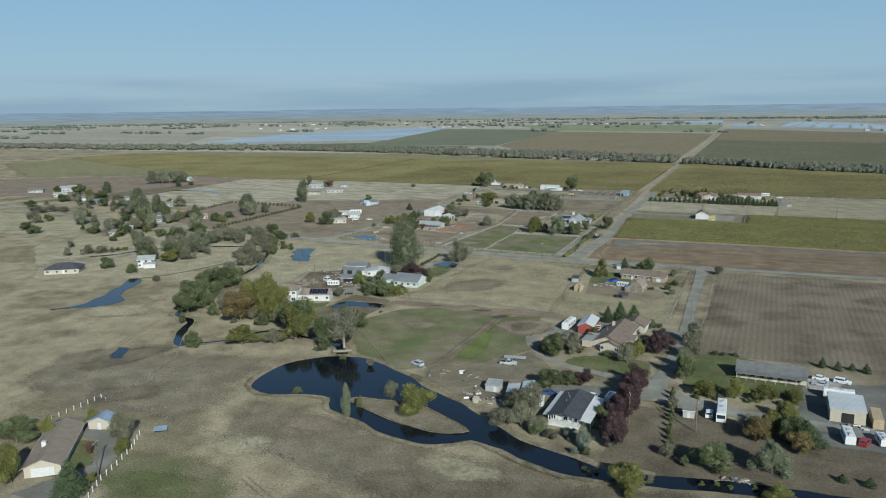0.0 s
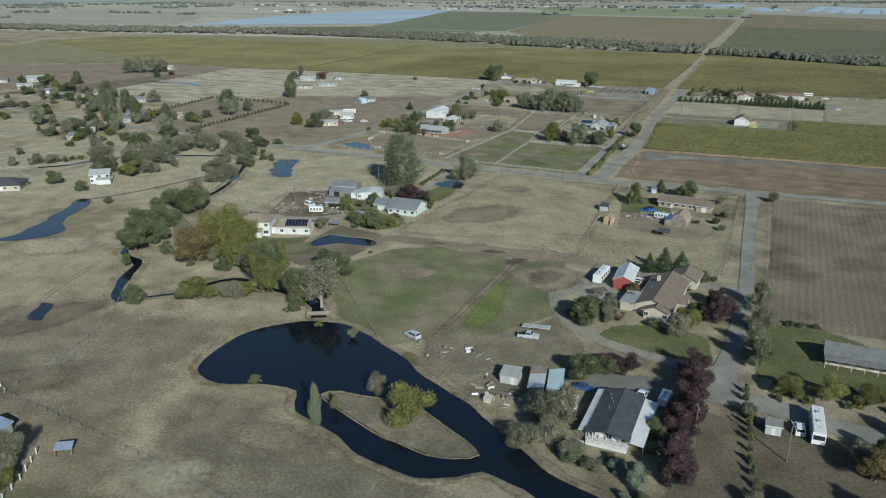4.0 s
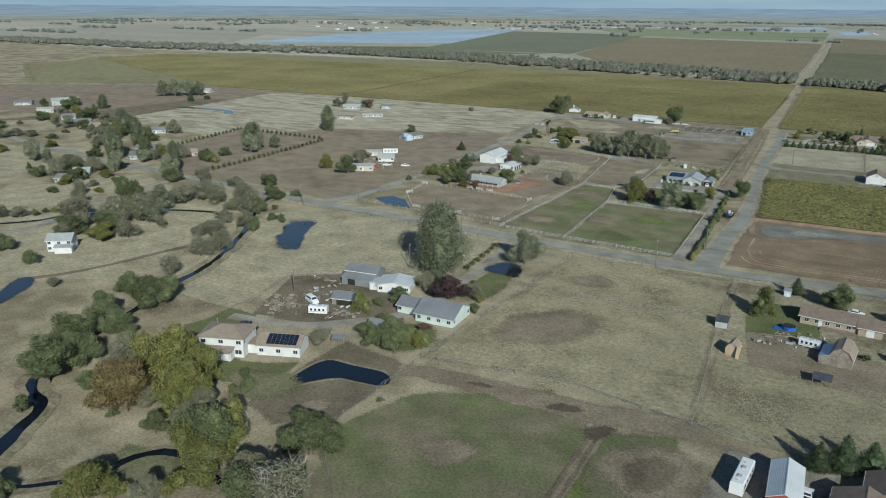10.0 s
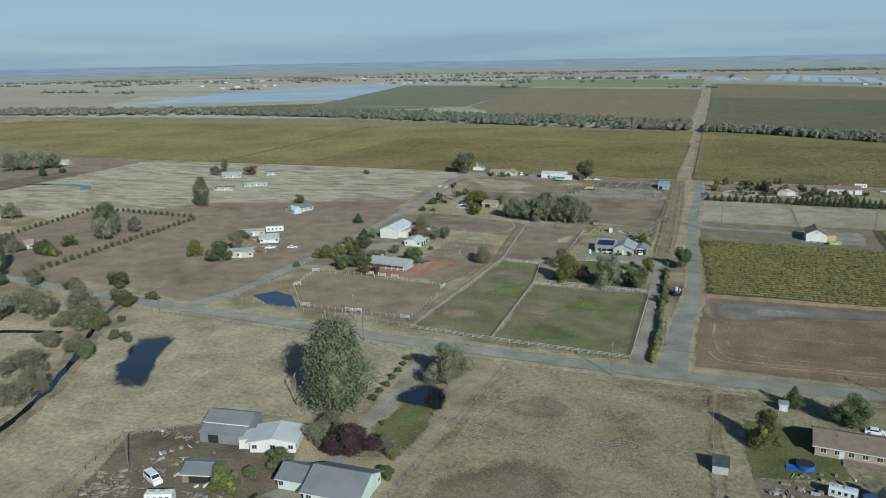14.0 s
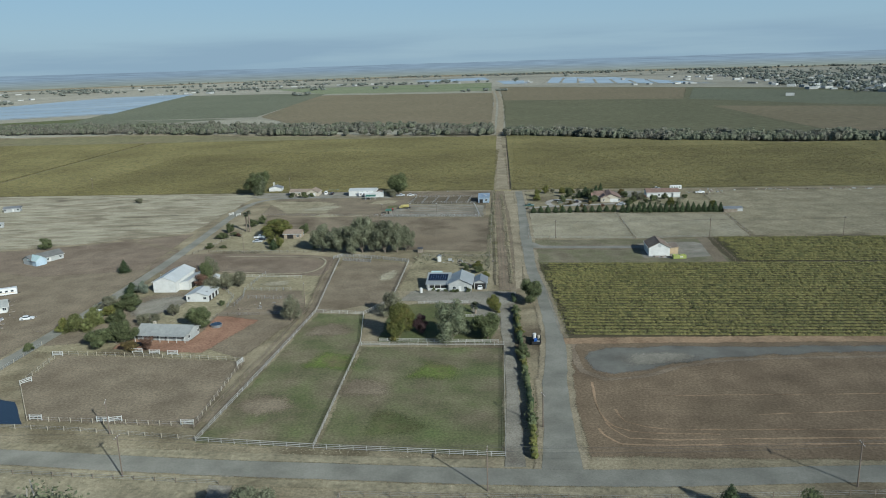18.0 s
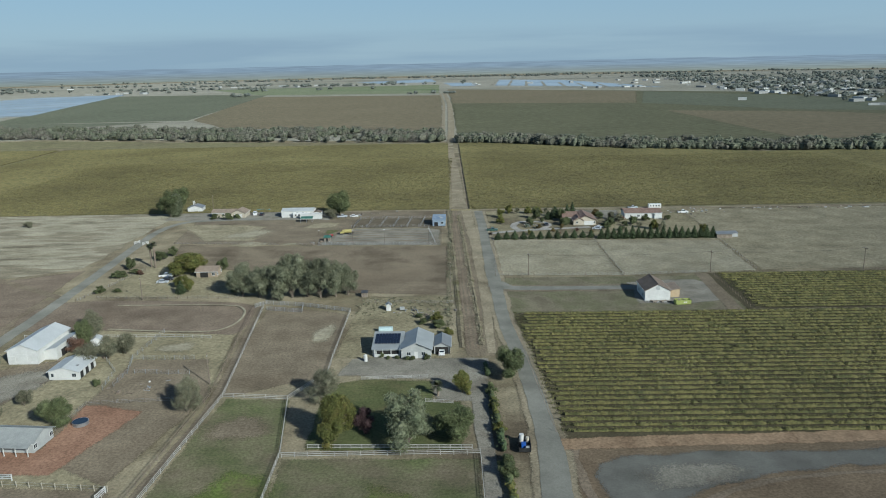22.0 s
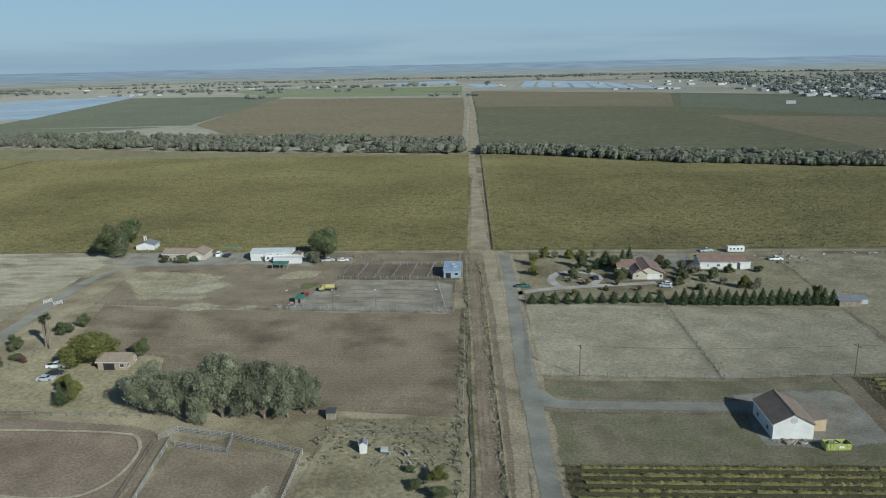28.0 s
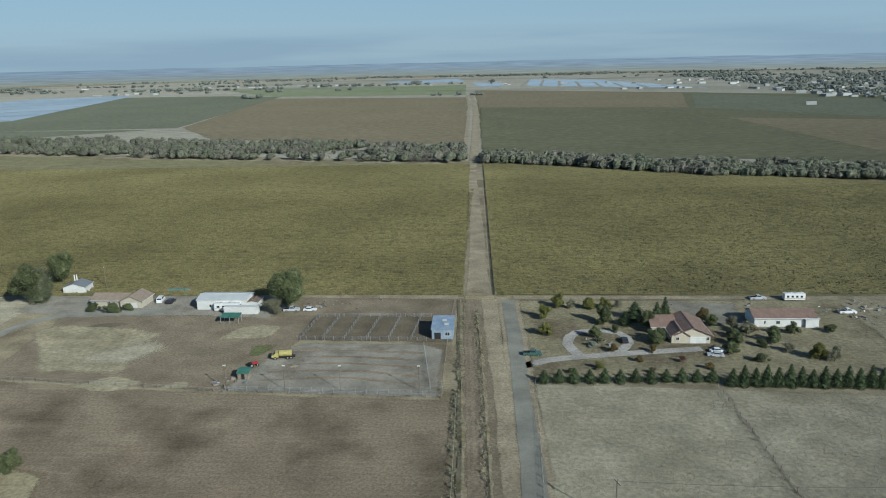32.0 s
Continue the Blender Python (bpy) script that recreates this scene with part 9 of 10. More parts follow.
for (x, y, k, hh, rr) in ((-127, 500, "bush", 1.4, 1.0), (-125, 498.5, "bush", 1.2, 0.9),
                          (-122.5, 498.5, "bush", 1.3, 0.9), (-119.5, 497.5, "bush", 1.5, 1.2), (-118, 497.5, "bush", 1.5, 1.1), (-113.8, 498, "bush", 1.7, 1.2), (-112, 531, "ygr", 3.0, 2.2), (-116, 528, "bush", 2.4, 2.0),
                          (-111, 524, "oak", 3.2, 2.4), (-108, 517, "ygr", 2.6, 1.9), (-118, 534, "bush", 1.8, 1.6), (-163, 292, "oak", 5, 3.2), (-155, 306, "oak", 6, 3.6), (-160, 310, "grey", 6, 3.4), (-143, 305, "grey", 5, 3),
                          (-139, 296, "oak", 3, 2), (-142, 268, "ygr", 4, 2.6), (-188, 220, "oak", 9, 4.5), (-195, 216, "grey", 9, 4.5), (-174, 222, "ygr", 14, 5.5), (-165, 214, "grey", 8, 4),
                          (-155, 206, "oak", 8, 4), (-150, 186, "grey", 7, 3.5), (-138, 198, "grey", 9, 4.5), (-128, 196, "oak", 9, 4), (-130, 186, "bush", 3, 2.5), (-118, 181, "willow", 2, 1.2), (-106, 179, "grey", 3, 1.6),
                          (-210, 216, "oak", 10, 5), (-216, 232, "oak", 8, 4.5), (-224, 256, "oak", 9, 5), (-246, 300, "grey", 9, 5), (-258, 328, "grey", 8, 4.5), (-272, 346, "grey", 9, 5), (-284, 372, "oak", 6, 4),
                          (-300, 388, "oak", 7, 4.5), (-312, 378, "grey", 7, 5), (-336, 380, "grey", 8, 5), (-350, 372, "oak", 8, 5), (-276, 380, "bush", 4, 3), (-330, 330, "oak", 12, 6), (-318, 312, "grey", 11, 6), (-350, 318, "grey", 8, 5),
                          (-310, 285, "oak", 10, 6), (-316, 262, "oak", 7, 4), (-430, 372, "oak", 7, 5), (-410, 384, "oak", 6, 4), (-444, 430, "euc", 17, 6), (-455, 448, "oak", 8, 6), (-470, 458, "oak", 8, 5), (-505, 452, "oak", 8, 6),
                          (-520, 486, "oak", 9, 6), (-575, 492, "oak", 9, 7), (-600, 470, "oak", 8, 6), (-640, 520, "oak", 9, 6), (-620, 540, "euc", 12, 6), (-470, 420, "grey", 7, 5), (-440, 395, "oak", 6, 5), (-380, 425, "oak", 6, 4),
                          (-376, 436, "oak", 6, 4), (-415, 362, "oak", 7, 5), (-395, 352, "oak", 7, 4), (-388, 362, "ygr", 5, 4), (-420, 346, "oak", 6, 5), (-460, 330, "oak", 6, 5), (-480, 340, "oak", 6, 5), (-500, 320, "oak", 6, 5)):
    tree(k, x, y, hh, rr)
for (x, y, k, hh, rr) in ((-40, 150, "oak", 4, 3), (-36, 148, "grey", 3, 2.4), (-31, 150, "sage", 3, 2.4), (-27, 150, "bush", 2.2, 2), (-45, 152, "grey", 8, 4), (-50, 150, "grey", 6, 3.5), (-47, 160, "grey", 9, 4), (-25, 168, "oak", 3.4, 2.2),
                          (-25.5, 164, "bush", 3, 2), (-21, 168, "purple", 9, 3.4), (-20, 150, "purple", 7, 3.2), (-41, 186, "oak", 5, 3), (-47, 216, "grey", 5, 3), (-54, 216, "oak", 7, 3.4), (-45, 218, "red", 3, 2), (-29, 222, "autumn", 5, 2.8),
                          (-26, 230, "oak", 4, 2.4), (-20, 226, "purple", 7, 3), (-18, 232, "purple", 6, 2.6), (-9, 226, "grey", 8, 3.6), (-10, 214, "grey", 7, 3.4), (-8, 207, "oak", 6, 3), (-27, 256, "bush", 2, 2), (-24, 258, "bush", 2, 1.6),
                          (13, 166, "autumn", 7, 3.4), (20, 170, "oak", 6, 3.4), (22, 163, "autumn", 6, 3), (11, 172, "grey", 5, 2.6), (-36, 318, "bush", 1.6, 1.8), (-29, 320, "oak", 3, 2), (-27, 330, "oak", 3, 2), (-26, 312, "grey", 3, 2),
                          (-10, 362, "grey", 5, 3), (-30, 350, "grey", 4, 2.6), (-134, 238, "bush", 1.2, 1), (-170, 232, "bush", 2.5, 2), (-192, 230, "oak", 6, 4), (-240, 470, "ygr", 4, 3), (-232, 462, "oak", 5, 3.4), (-246, 454, "ygr", 5, 3),
                          (-190, 566, "bush", 2, 2), (-225, 605, "ygr", 4, 3), (-245, 588, "bush", 3, 3), (-70, 672, "sage", 2, 1.6), (-67, 675, "bush", 2, 1.6), (-68, 679, "oak", 4, 2.2), (-57, 690, "conif", 5, 2.4), (-30, 690, "oak", 4, 2.4),
                          (-26, 680, "oak", 3, 2), (-20, 672, "bush", 3, 2), (-14, 668, "grey", 3, 2), (-24, 660, "bush", 3, 2.4), (-12, 684, "bush", 2.6, 2), (5, 684, "oak", 3, 2), (-46, 660, "red", 2.4, 1.2), (-58, 660, "autumn", 2.2, 1.2),
                          (-70, 655, "ygr", 2.4, 1.4), (-78, 652, "bush", 1.8, 1.3), (-56, 652, "red", 2, 1.2), (-40, 655, "autumn", 2.2, 1.3), (12, 648, "ygr", 6, 2.4)):
    tree(k, x, y, hh, rr)


def woodland(name, label, spots, material, size, seed, leafs=40, solid=True):
    g, r = np.random.default_rng(seed), random.Random(seed)
    C = Shape()
    for (x, y, hh, rr) in spots:
        for q in range(3):
            c = (x + r.uniform(-.45, .45) * rr, y + r.uniform(-.45, .45) * rr, hh * r.uniform(0.45, 0.62))
            if solid:
                C.blob(c, (rr * 0.6, rr * 0.6, hh * 0.36), r, 6, 4, 0.25)
        d = g.normal(size=(leafs, 3))
        d /= np.linalg.norm(d, axis=1)[:, None]
        P = np.array([x, y, hh * 0.55]) + d * np.array([rr, rr, hh * 0.46]) * g.uniform(0.6, 1.1, (leafs, 1))
        P[:, 2] = np.maximum(P[:, 2], 0.2)
        leaves(P, size, g, C.v, C.f)
    ob = raw(name, C.v, C.f, material)
    tagged(ob, label, "woodland", kind="stuff")


g_ = random.Random(77)
EDGE = [(-1900, 1150), (-1300, 1160), (-900, 1230), (-744, 1222), (-596, 1196), (-396, 1138), (-232, 1106), (-118, 1082), (-42, 1050), (50, 995), (159, 970), (300, 946), (650, 930), (1200, 900)]


def edge_y(x):
    for (x0, y0), (x1, y1) in zip(EDGE[:-1], EDGE[1:]):
        if x0 <= x <= x1:
            return y0 + (y1 - y0) * (x - x0) / (x1 - x0)
    return 1000


belts = {0: [], 1: [], 2: []}
for _ in range(4600):
    x = g_.uniform(-900, 420)
    if -123 < x < -105:
        continue
    deep = 48 if x > -105 else 120
    y = edge_y(x) + g_.random() * deep + 3
    if -330 < x < -190 and edge_y(x) + 12 < y < edge_y(x) + 45 and g_.random() < 0.9:
        continue
    if noise.noise((x * 0.02, y * 0.03, 0.5)) < -0.4:
        continue
    big = 0.6 + 0.75 * abs(noise.noise((x * 0.016, y * 0.016, 4.0))) + g_.uniform(0, 0.4)
    sort = noise.noise((x * 0.03, y * 0.03, 9.0)) + g_.uniform(-0.35, 0.35)
    if x > -105:
        sort -= 0.15
    belts[0 if sort < -0.12 else 1 if sort < 0.2 else 2].append((x, y, g_.uniform(5.5, 9) * big, g_.uniform(2.8, 5.2) * big))
for k_, (m_, lab, solid_) in enumerate(((L_WOOD_DARK, "dark green trees of a riverside belt beyond vineyards", True), (L_WOOD, "grey-green trees of a riverside belt beyond vineyards", True), (L_WOOD_BARE, "half-bare grey trees of a riverside belt", False))):
    woodland("woodland", lab, belts[k_], m_, 0.42, 3 + k_, 90 if solid_ else 120, solid_)
spots = [(x, edge_y(x) + g_.uniform(2, 110), g_.uniform(6, 11), g_.uniform(5, 9)) for x in [g_.uniform(-1900, -900) for _ in range(520)] + [g_.uniform(420, 1200) for _ in range(260)]]
woodland("woodland", "far belt of grey-green riverside trees", spots, L_WOOD, 0.9, 4, 40)
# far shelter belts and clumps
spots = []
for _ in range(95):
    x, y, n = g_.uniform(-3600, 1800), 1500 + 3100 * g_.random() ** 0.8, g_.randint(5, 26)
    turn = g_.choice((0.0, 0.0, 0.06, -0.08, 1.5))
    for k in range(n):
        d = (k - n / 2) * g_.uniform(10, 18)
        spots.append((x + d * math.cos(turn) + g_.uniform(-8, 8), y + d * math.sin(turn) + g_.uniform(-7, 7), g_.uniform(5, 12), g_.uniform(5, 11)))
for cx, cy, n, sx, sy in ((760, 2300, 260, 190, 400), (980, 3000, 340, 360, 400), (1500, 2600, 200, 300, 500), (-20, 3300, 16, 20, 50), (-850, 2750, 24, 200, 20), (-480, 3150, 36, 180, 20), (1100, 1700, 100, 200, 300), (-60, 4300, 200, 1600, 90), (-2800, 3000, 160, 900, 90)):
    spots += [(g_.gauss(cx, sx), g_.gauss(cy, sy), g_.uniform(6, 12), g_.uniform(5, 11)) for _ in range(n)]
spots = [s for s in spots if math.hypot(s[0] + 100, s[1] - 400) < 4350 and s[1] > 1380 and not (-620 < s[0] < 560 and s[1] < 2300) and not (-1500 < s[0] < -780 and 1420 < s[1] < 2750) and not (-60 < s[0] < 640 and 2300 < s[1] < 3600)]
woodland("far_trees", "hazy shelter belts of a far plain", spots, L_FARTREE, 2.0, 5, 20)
S = Shape()
for cx, cy, n, sx, sy in ((640, 2000, 60, 70, 200), (860, 2500, 80, 170, 300), (500, 3000, 16, 250, 120), (-1200, 2760, 8, 60, 30), (-700, 3200, 12, 300, 100), (-1700, 2500, 8, 100, 80), (-1900, 3100, 10, 400, 200), (330, 2480, 5, 60, 10)):
    for _ in range(n):
        S.box(g_.gauss(cx, sx), g_.gauss(cy, sy), 0, g_.uniform(10, 26), g_.uniform(8, 14), g_.uniform(3, 5.5), g_.uniform(0, 3))
tagged(S.make("far_town", M_FARROOF), "white roofs of a far town on the plain", "town", kind="stuff")

# ---- yard clutter ----
def scrap(x, y, n, sx, sy, seed, label, name="scrap_pile"):
    r = random.Random(seed)
    ob = thing(name, x, y, 0, label, "scrap")
    for i in range(n):
        S = Shape()
        L, W, H = r.uniform(.3, 2.2), r.uniform(.15, .9), r.uniform(.1, .7)
        if r.random() < 0.3:
            S.tube((0, 0, 0.15), (L, r.uniform(-.4, .4), 0.15 + H * 0.5), 0.1, 0.1, 6)
        else:
            S.prism([(-W / 2, 0), (W / 2, 0), (W / 2 * r.uniform(.5, 1), H), (-W / 2 * r.uniform(.5, 1), H)], -L / 2, L / 2, "x")
        S.make("scrap_piece", r.choice((M_JUNK, M_JUNK, M_OLDWOOD, M_STEEL, M_GREYMETAL, M_WOOD, M_WOOD, M_JUNK, M_WHITE) if seed != 1 else (M_JUNK, M_OLDWOOD, M_WOOD)), ob, m=pose(r.gauss(0, sx), r.gauss(0, sy), 0, 0, 0, r.uniform(0, 360)))


scrap(-193, 273, 110, 3.6, 3.2, 1, "heap of grey timber and scrap in a muddy yard")
scrap(-187, 286, 34, 4.0, 3.2, 2, "scattered white tanks and junk")
scrap(-175, 276, 34, 3.6, 2.6, 3, "farm clutter before an old shed")
scrap(-197, 297, 30, 7, 1.0, 4, "pale rubble along a fence")
scrap(-52, 325, 20, 4.5, 2.5, 5, "clutter on a deck behind a farmhouse")
scrap(-61, 317, 14, 1.3, 1.0, 6, "grey stacked lumber in a yard")
scrap(-56.5, 318, 16, 2.8, 2.0, 7, "scattered junk in a farmyard")
scrap(-60, 166, 26, 3.0, 1.8, 8, "junk heap on a pond bank")
scrap(-66, 168, 16, 2.2, 2.6, 9, "poles and clutter by sheds")
scrap(-78, 182, 26, 6, 2.4, 10, "old fence panels and logs by a pond")
scrap(-34.5, 547.6, 26, 2.6, 0.5, 11, "row of stored items along a barn wall")
scrap(-284, 456, 85, 8, 7, 12, "cluttered junk in a house yard")
scrap(-296, 474, 55, 8, 6, 13, "cluttered junk between mobile homes")
scrap(-163, 712, 30, 3.0, 2.6, 14, "blue-grey scrap metal stacked near a vineyard")
scrap(-150, 712, 10, 9, 3, 15, "scattered pipes and boards on dirt")
scrap(24, 704, 50, 9, 4, 16, "scrap and machinery on a dry lot")
scrap(70, 712, 60, 40, 2.0, 17, "line of stored farm equipment along a vineyard")
scrap(-173, 644, 22, 2.2, 3.0, 18, "broken pallets beside an arena")
scrap(-67, 676, 20, 1.6, 2.2, 19, "garden ornaments in a loop drive")
scrap(8, 143, 14, 2.0, 0.6, 20, "grey rubble beside a slough")
scrap(36, 184.5, 18, 2.5, 0.8, 21, "equipment stored before a workshop")
scrap(-50, 232, 16, 3.0, 2.4, 22, "patio furniture on a gravel court")
scrap(-217, 500, 12, 3, 1.2, 23, "feed tubs beside a stable")
scrap(-189, 481, 12, 4, 2.5, 24, "pale troughs in a paddock")
scrap(-116, 540, 24, 6, 2, 25, "weeds and junk along a fence line")
r_ = random.Random(9)
spots = [(-108 + r_.gauss(0, .6) - (y - 500) * 0.006, y, r_.uniform(.4, 1.2), r_.uniform(.4, 1.0)) for y in [r_.uniform(505, 715) for _ in range(200)]]
woodland("roadside_weeds", "dry weeds along a dirt track", spots, L_GREY, 0.25, 6, 10, False)
ridge_x = lambda y: -97.6 - (y - 508) * 0.0385
spots = [(ridge_x(y) + r_.gauss(0, .45), y, r_.uniform(.4, 1.1), r_.uniform(.35, .9)) for y in [r_.uniform(508, 705) for _ in range(340)]]
woodland("ridge_weeds", "dry brown weeds on a ridge between dirt lanes", spots, M_TUFTS, 0.2, 8, 12, False)
spots = [(r_.uniform(-141, -107), r_.uniform(536, 556), r_.uniform(.3, .9), r_.uniform(.4, 1.0)) for _ in range(110)]
woodland("yard_weeds", "dry weeds and brush in a yard", spots, L_GREY, 0.25, 7, 10, False)

# ---- more pens and field fences ----
fence([(-140, 325.6), (-117, 323.6), (-96, 324.2), (-78.5, 326.5)], WP, 3.5, 1.25, 3, M_WOOD, 0.13, mesh=True)
fence([(-200, 522.5), (-201, 500.5), (-198, 490), (-198, 481)], PF, 3.0, 1.5, 4, M_STEEL, 0.09, mesh=True)
fence([(-201, 500.5), (-191, 499.5), (-182.5, 500)], PF, 3.0, 1.5, 4, M_STEEL, 0.09, mesh=True)
fence([(-208, 499), (-202, 491), (-200, 479)], PF, 3.0, 1.5, 4, M_STEEL, 0.09, mesh=True)
fence([(-196, 490), (-186, 489), (-180, 489)], PF, 3.0, 1.5, 4, M_STEEL, 0.09, mesh=True)
for k_, x, y, h_, r_ in (("oak", -204, 598, 5.5, 2.8), ("oak", -238, 616, 4.5, 3), ("ygr", -214, 574, 4.5, 2.6), ("bush", -244, 590, 3, 3), ("bush", -240, 594, 2.6, 2.4), ("red", -237, 592, 2.6, 1.6), ("grey", -212, 497, 7.5, 4), ("grey", -205, 505, 7, 3.6), ("grey", -216, 470, 5, 2.5),
                      ("euc", -268, 716, 13, 6.5), ("grey", -340, 690, 4, 3)):
    tree(k_, x, y, h_, r_)

h = thing("pergola", -53.4, 231.8, 30, "dark brown slatted garden pergola", "pergola")
for sx in (-1.5, 1.5):
    for sy in (-1.3, 1.3):
        Shape().box(sx, sy, 0, 0.16, 0.16, 2.3).make("post", M_POLE, h)
for i in range(9):
    Shape().box(-1.8 + 0.45 * i, 0, 2.3, 0.3, 3.4, 0.12).make("slat", M_POLE, h)
h = thing("garden_pool", -50.5, 226.8, 20, "small kidney garden pool with pale rim", "pool")
Shape().tube((0, 0, 0.15), (0, 0, 0.34), 2.2, 2.2, 20).make("rim", M_CONC, h)
Shape().tube((0, 0, 0.34), (0, 0, 0.36), 1.9, 1.9, 20).make("water", M_WATER, h)
h = thing("stone_fire_pit", -46.7, 227.2, 0, "round white stone fire pit", "fire pit")
Shape().tube((0, 0, 0.1), (0, 0, 0.6), 1.1, 1.0, 14).make("wall", M_CONC, h)
Shape().tube((0, 0, 0.6), (0, 0, 0.62), 0.7, 0.7, 12).make("ash_bed", M_DARK, h)
h = thing("stock_tank", -196.2, 459.5, 0, "round pale stock tank on red gravel", "tank")
Shape().tube((0, 0, 0.1), (0, 0, 1.0), 1.9, 1.9, 20).make("wall", M_CHROME, h)
Shape().tube((0, 0, 1.0), (0, 0, 1.02), 1.8, 1.8, 20).make("water", M_BLUEWATER, h)
for k_, x, y, h_, r_ in (("autumn", -44.5, 237, 4.2, 2.1), ("autumn", -44.9, 231.5, 3.4, 1.8), ("conif", -43.8, 257.7, 7, 2.4), ("conif", -39.4, 259.7, 9, 3), ("conif", -34.5, 262, 7.5, 3), ("bush", -30.9, 260.9, 3.5, 2.6), ("bush", -27.1, 258.4, 3, 2.3), ("bush", -31.1, 246.3, 2.2, 1.8),
                      ("red", -220.4, 506.1, 6, 3.2), ("oak", -236.8, 475.3, 5, 4.2), ("willow", -239, 459, 5.5, 4), ("willow", -243, 466, 4.5, 3), ("oak", -222.8, 443.5, 7, 4.2), ("sage", -240.3, 496.3, 5.5, 3), ("conif", -244.1, 493.4, 4, 1.8), ("bush", -203, 482, 2, 1.4), ("conif", -210, 565, 5.5, 2.2), ("bush", -242, 567, 3, 2.4), ("bush", -236, 568, 2, 1.8),
                      ("willow", -175, 228, 2.6, 2.0), ("bush", -166, 228.7, 2.4, 1.8), ("willow", -144.5, 267.7, 4.4, 2.6), ("willow", -141.9, 269.2, 4, 2.4), ("red", -145.2, 276, 3, 1.6), ("bush", -158.7, 275.4, 3.4, 2.4),
                      ("ygr", -7.7, 662.6, 5.4, 2.3), ("grey", -3.9, 660.8, 5, 2.2), ("oak", -14.4, 677, 3.6, 2), ("grey", -21.2, 682, 5, 2.4), ("red", -19, 684, 3.5, 1.8), ("grey", -24.2, 687, 5, 2.2), ("autumn", -31.2, 694, 5, 2), ("oak", -27, 673, 4, 2.6), ("bush", -31, 666.7, 3, 2), ("oak", -63.5, 692.3, 6.4, 2.6), ("bush", -60.9, 684.4, 3, 1.6), ("oak", -51, 676, 4.6, 2), ("oak", -48.6, 677, 4.4, 1.8), ("ygr", -76.8, 709, 5, 2.4), ("grey", -72.4, 707.3, 4, 1.8), ("ygr", -66.2, 707, 4.6, 2.2), ("ygr", -61, 707.4, 4.2, 2.2), ("grey", -56.2, 708, 3.4, 1.6), ("conif", -47, 690, 8.5, 2.4), ("conif", -44, 692, 9.5, 2.2)):
    tree(k_, x, y, h_, r_)

# clumps of dry grass in the rough fields
rng_t = np.random.default_rng(31)


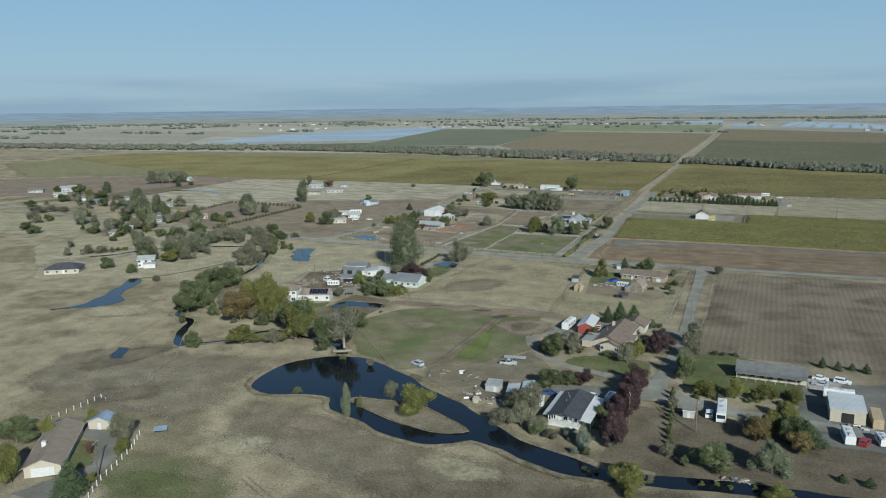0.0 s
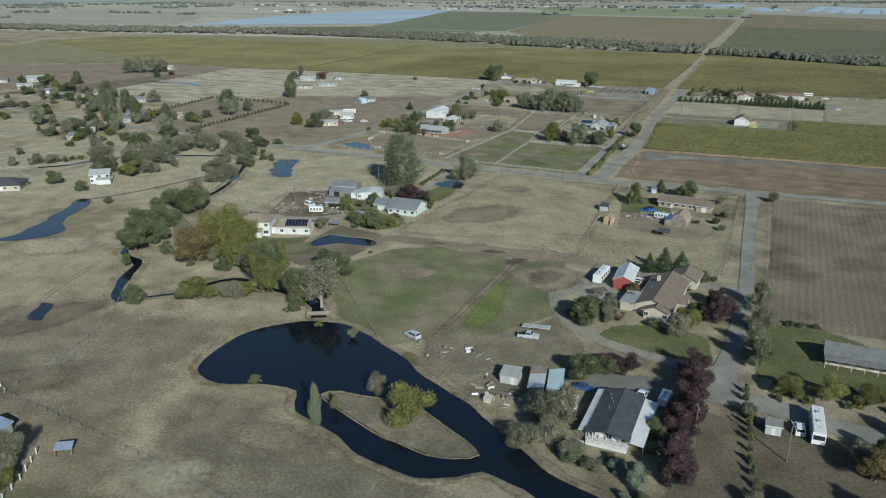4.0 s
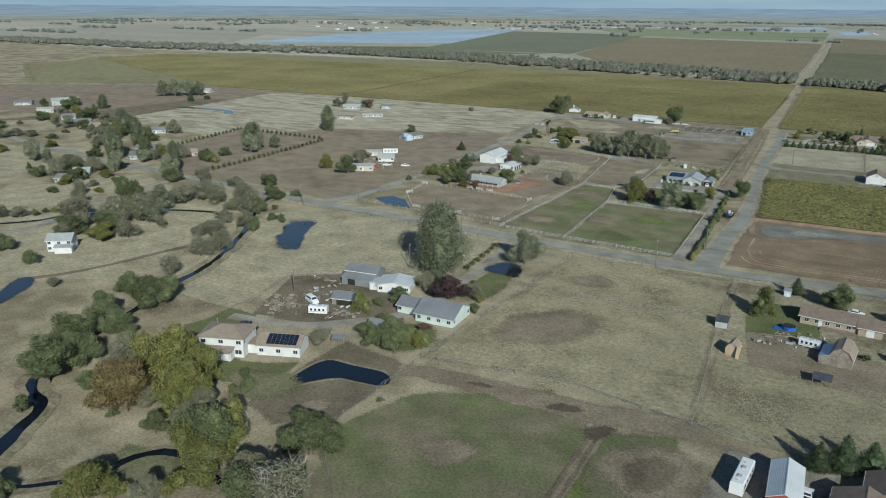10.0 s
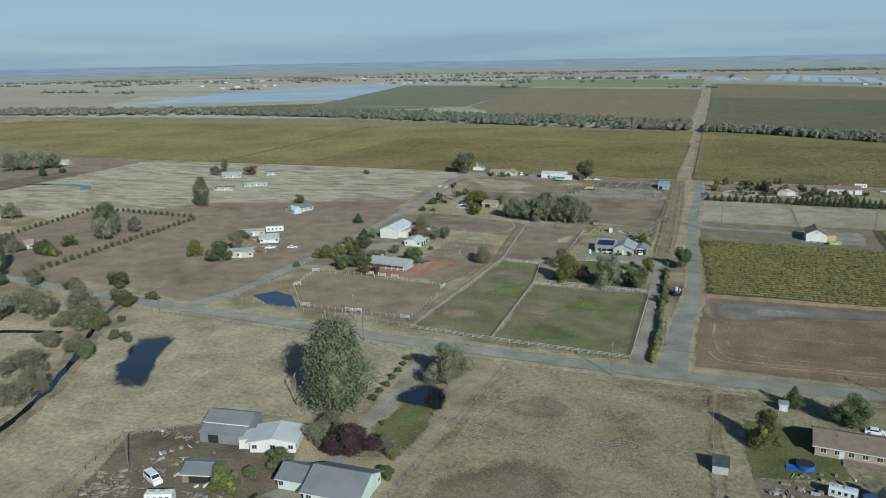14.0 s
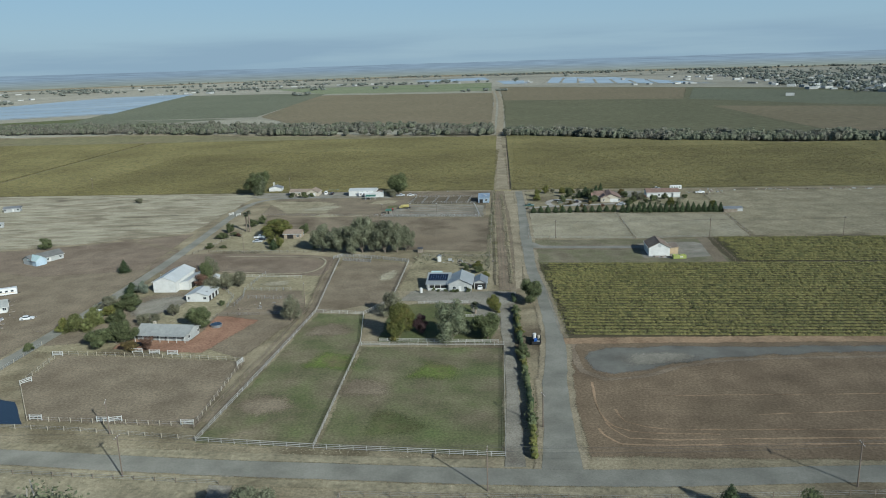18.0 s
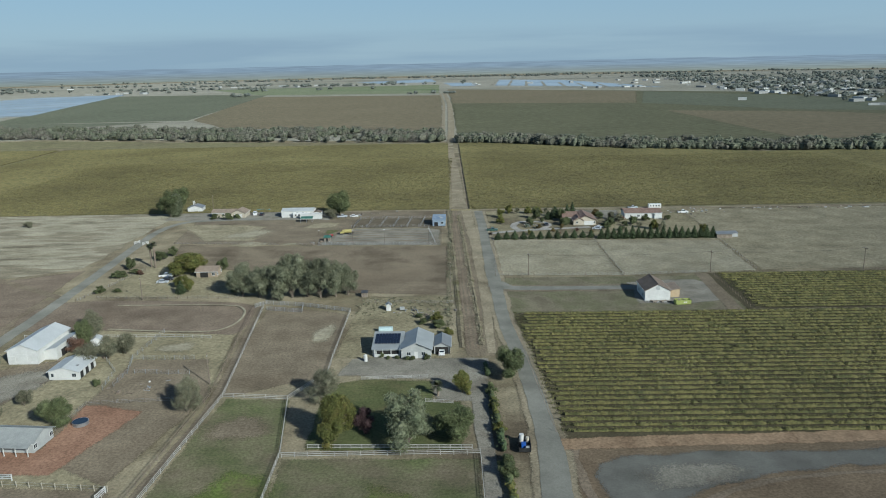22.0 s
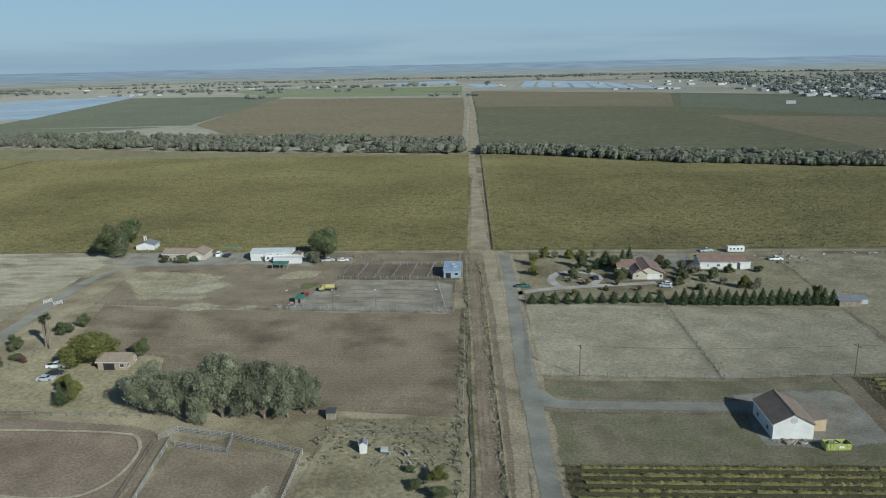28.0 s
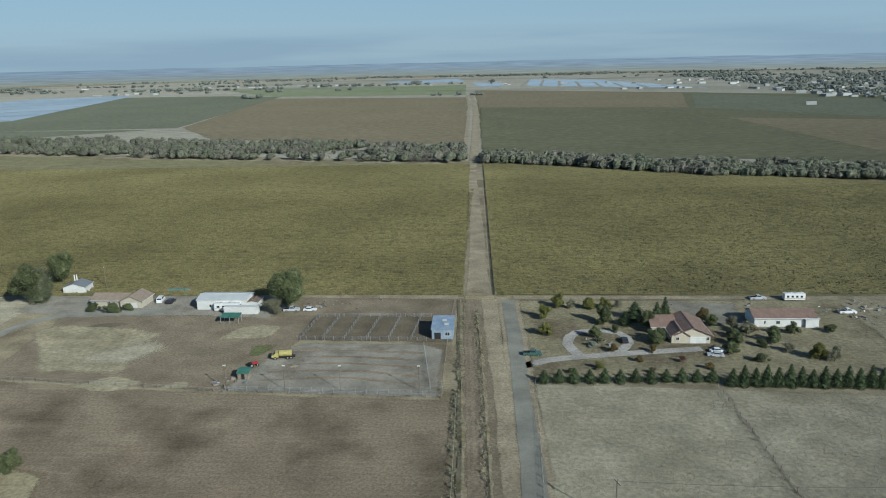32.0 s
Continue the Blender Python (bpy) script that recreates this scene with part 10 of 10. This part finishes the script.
def tufts(x0, x1, y0, y1, count, size, label, material, even=0.5, inside=None):
    """Clumps of a few upright blades, thick and thin by a broad noise."""
    C = np.stack([rng_t.uniform(x0, x1, count), rng_t.uniform(y0, y1, count)], 1)
    keep = np.array([even + 1.3 * noise.noise((c[0] * 0.07, c[1] * 0.07, 2.0)) + 0.5 * noise.noise((c[0] * 0.4, c[1] * 0.4, 5.0)) for c in C]) > rng_t.uniform(0, 1, count)
    if inside:
        keep &= np.array([inside(*c) for c in C])
    C = C[keep]
    n = len(C)
    s_ = 0.52 * size * rng_t.uniform(0.5, 1.3, n)
    Q = []
    for k in range(4):
        a = rng_t.uniform(0, 2 * math.pi, n)
        u = np.stack([np.cos(a), np.sin(a), np.zeros(n)], 1) * s_[:, None]
        lean = np.stack([-np.sin(a), np.cos(a), np.zeros(n)], 1) * (s_ * rng_t.uniform(0.3, 0.9, n))[:, None]
        base = np.column_stack([C, np.full(n, 0.03)])
        top = base + lean + np.array([0, 0, 1.0]) * (s_ * rng_t.uniform(0.25, 0.55, n))[:, None]
        Q.append(np.stack([base - u * 0.55, base + u * 0.55, top + u * 0.4, top - u * 0.4], 1))
    V = np.concatenate(Q).reshape(-1, 3)
    me = bpy.data.meshes.new("dry_tufts")
    me.from_pydata(V.tolist(), [], np.arange(len(V)).reshape(-1, 4).tolist())
    me.materials.append(material)
    tagged(new("dry_tufts", me), label, "dry grass", kind="stuff")


def rough_pasture(x, y):
    """The open grass round the pond and creek, clear of water, yards and lanes."""
    if x < -246 and 185 < y < 252:
        return False
    if 130 < y < 190 and x > -138:
        return False
    return not (-206 < x < -138 and 200 < y < 262) and not (x < -122 and y < 112)


tufts(-131, -76, 264, 361, 60000, 0.42, "clumpy dry grass tufts of a rough field", M_TUFTS)
tufts(-68, -22, 263, 300, 20000, 0.42, "clumpy dry grass tufts by a farmyard", M_TUFTS)
tufts(-87, 14, 584, 641, 36000, 0.36, "pale dry grass tufts of a fenced field", M_TUFTS, 0.6)
tufts(18, 120, 590, 710, 16000, 0.4, "dry grass tufts of a trampled lot", M_TUFTS)
tufts(-130, 60, 62, 130, 9000, 0.3, "sparse dry tufts of a pasture", M_TUFTS, 0.3, rough_pasture)
tufts(-290, -140, 120, 262, 17000, 0.34, "sparse dry tufts of a pasture by a creek", M_TUFTS, 0.35, rough_pasture)
tufts(-262, -160, 265, 366, 12000, 0.36, "dry tufts of a straw field", M_TUFTS, 0.4, lambda x, y: not (-208 < x < -140 and y < 312))
tufts(-262, -100, 362, 380, 5000, 0.4, "dry grass along a road verge", M_TUFTS, 0.6, lambda x, y: not 366.5 < y - max(0, (-175 - x)) * 0.05 < 376.5)

for k_, x, y, h_, r_ in (("ygr", -2.3, 193, 5.6, 3.7), ("ygr", 6.1, 194.5, 5.8, 3.7), ("ygr", 13.9, 195.9, 5.4, 3.8), ("ygr", 21.7, 198, 4, 3.4), ("bush", -4, 190, 1.6, 1.3), ("bush", 2, 191, 1.8, 1.4), ("bush", 10, 192.5, 1.6, 1.3), ("bush", 18, 194, 1.6, 1.3)):
    tree(k_, x, y, h_, r_)
for x, y in ((-24, 134.5), (-22.5, 133.2), (-21, 134.2), (2, 137.5), (5, 138.6), (8, 138.2), (13, 140), (20, 140.5)):
    tree("willow", x, y, 1.1, 0.8, "reeds in a slough")
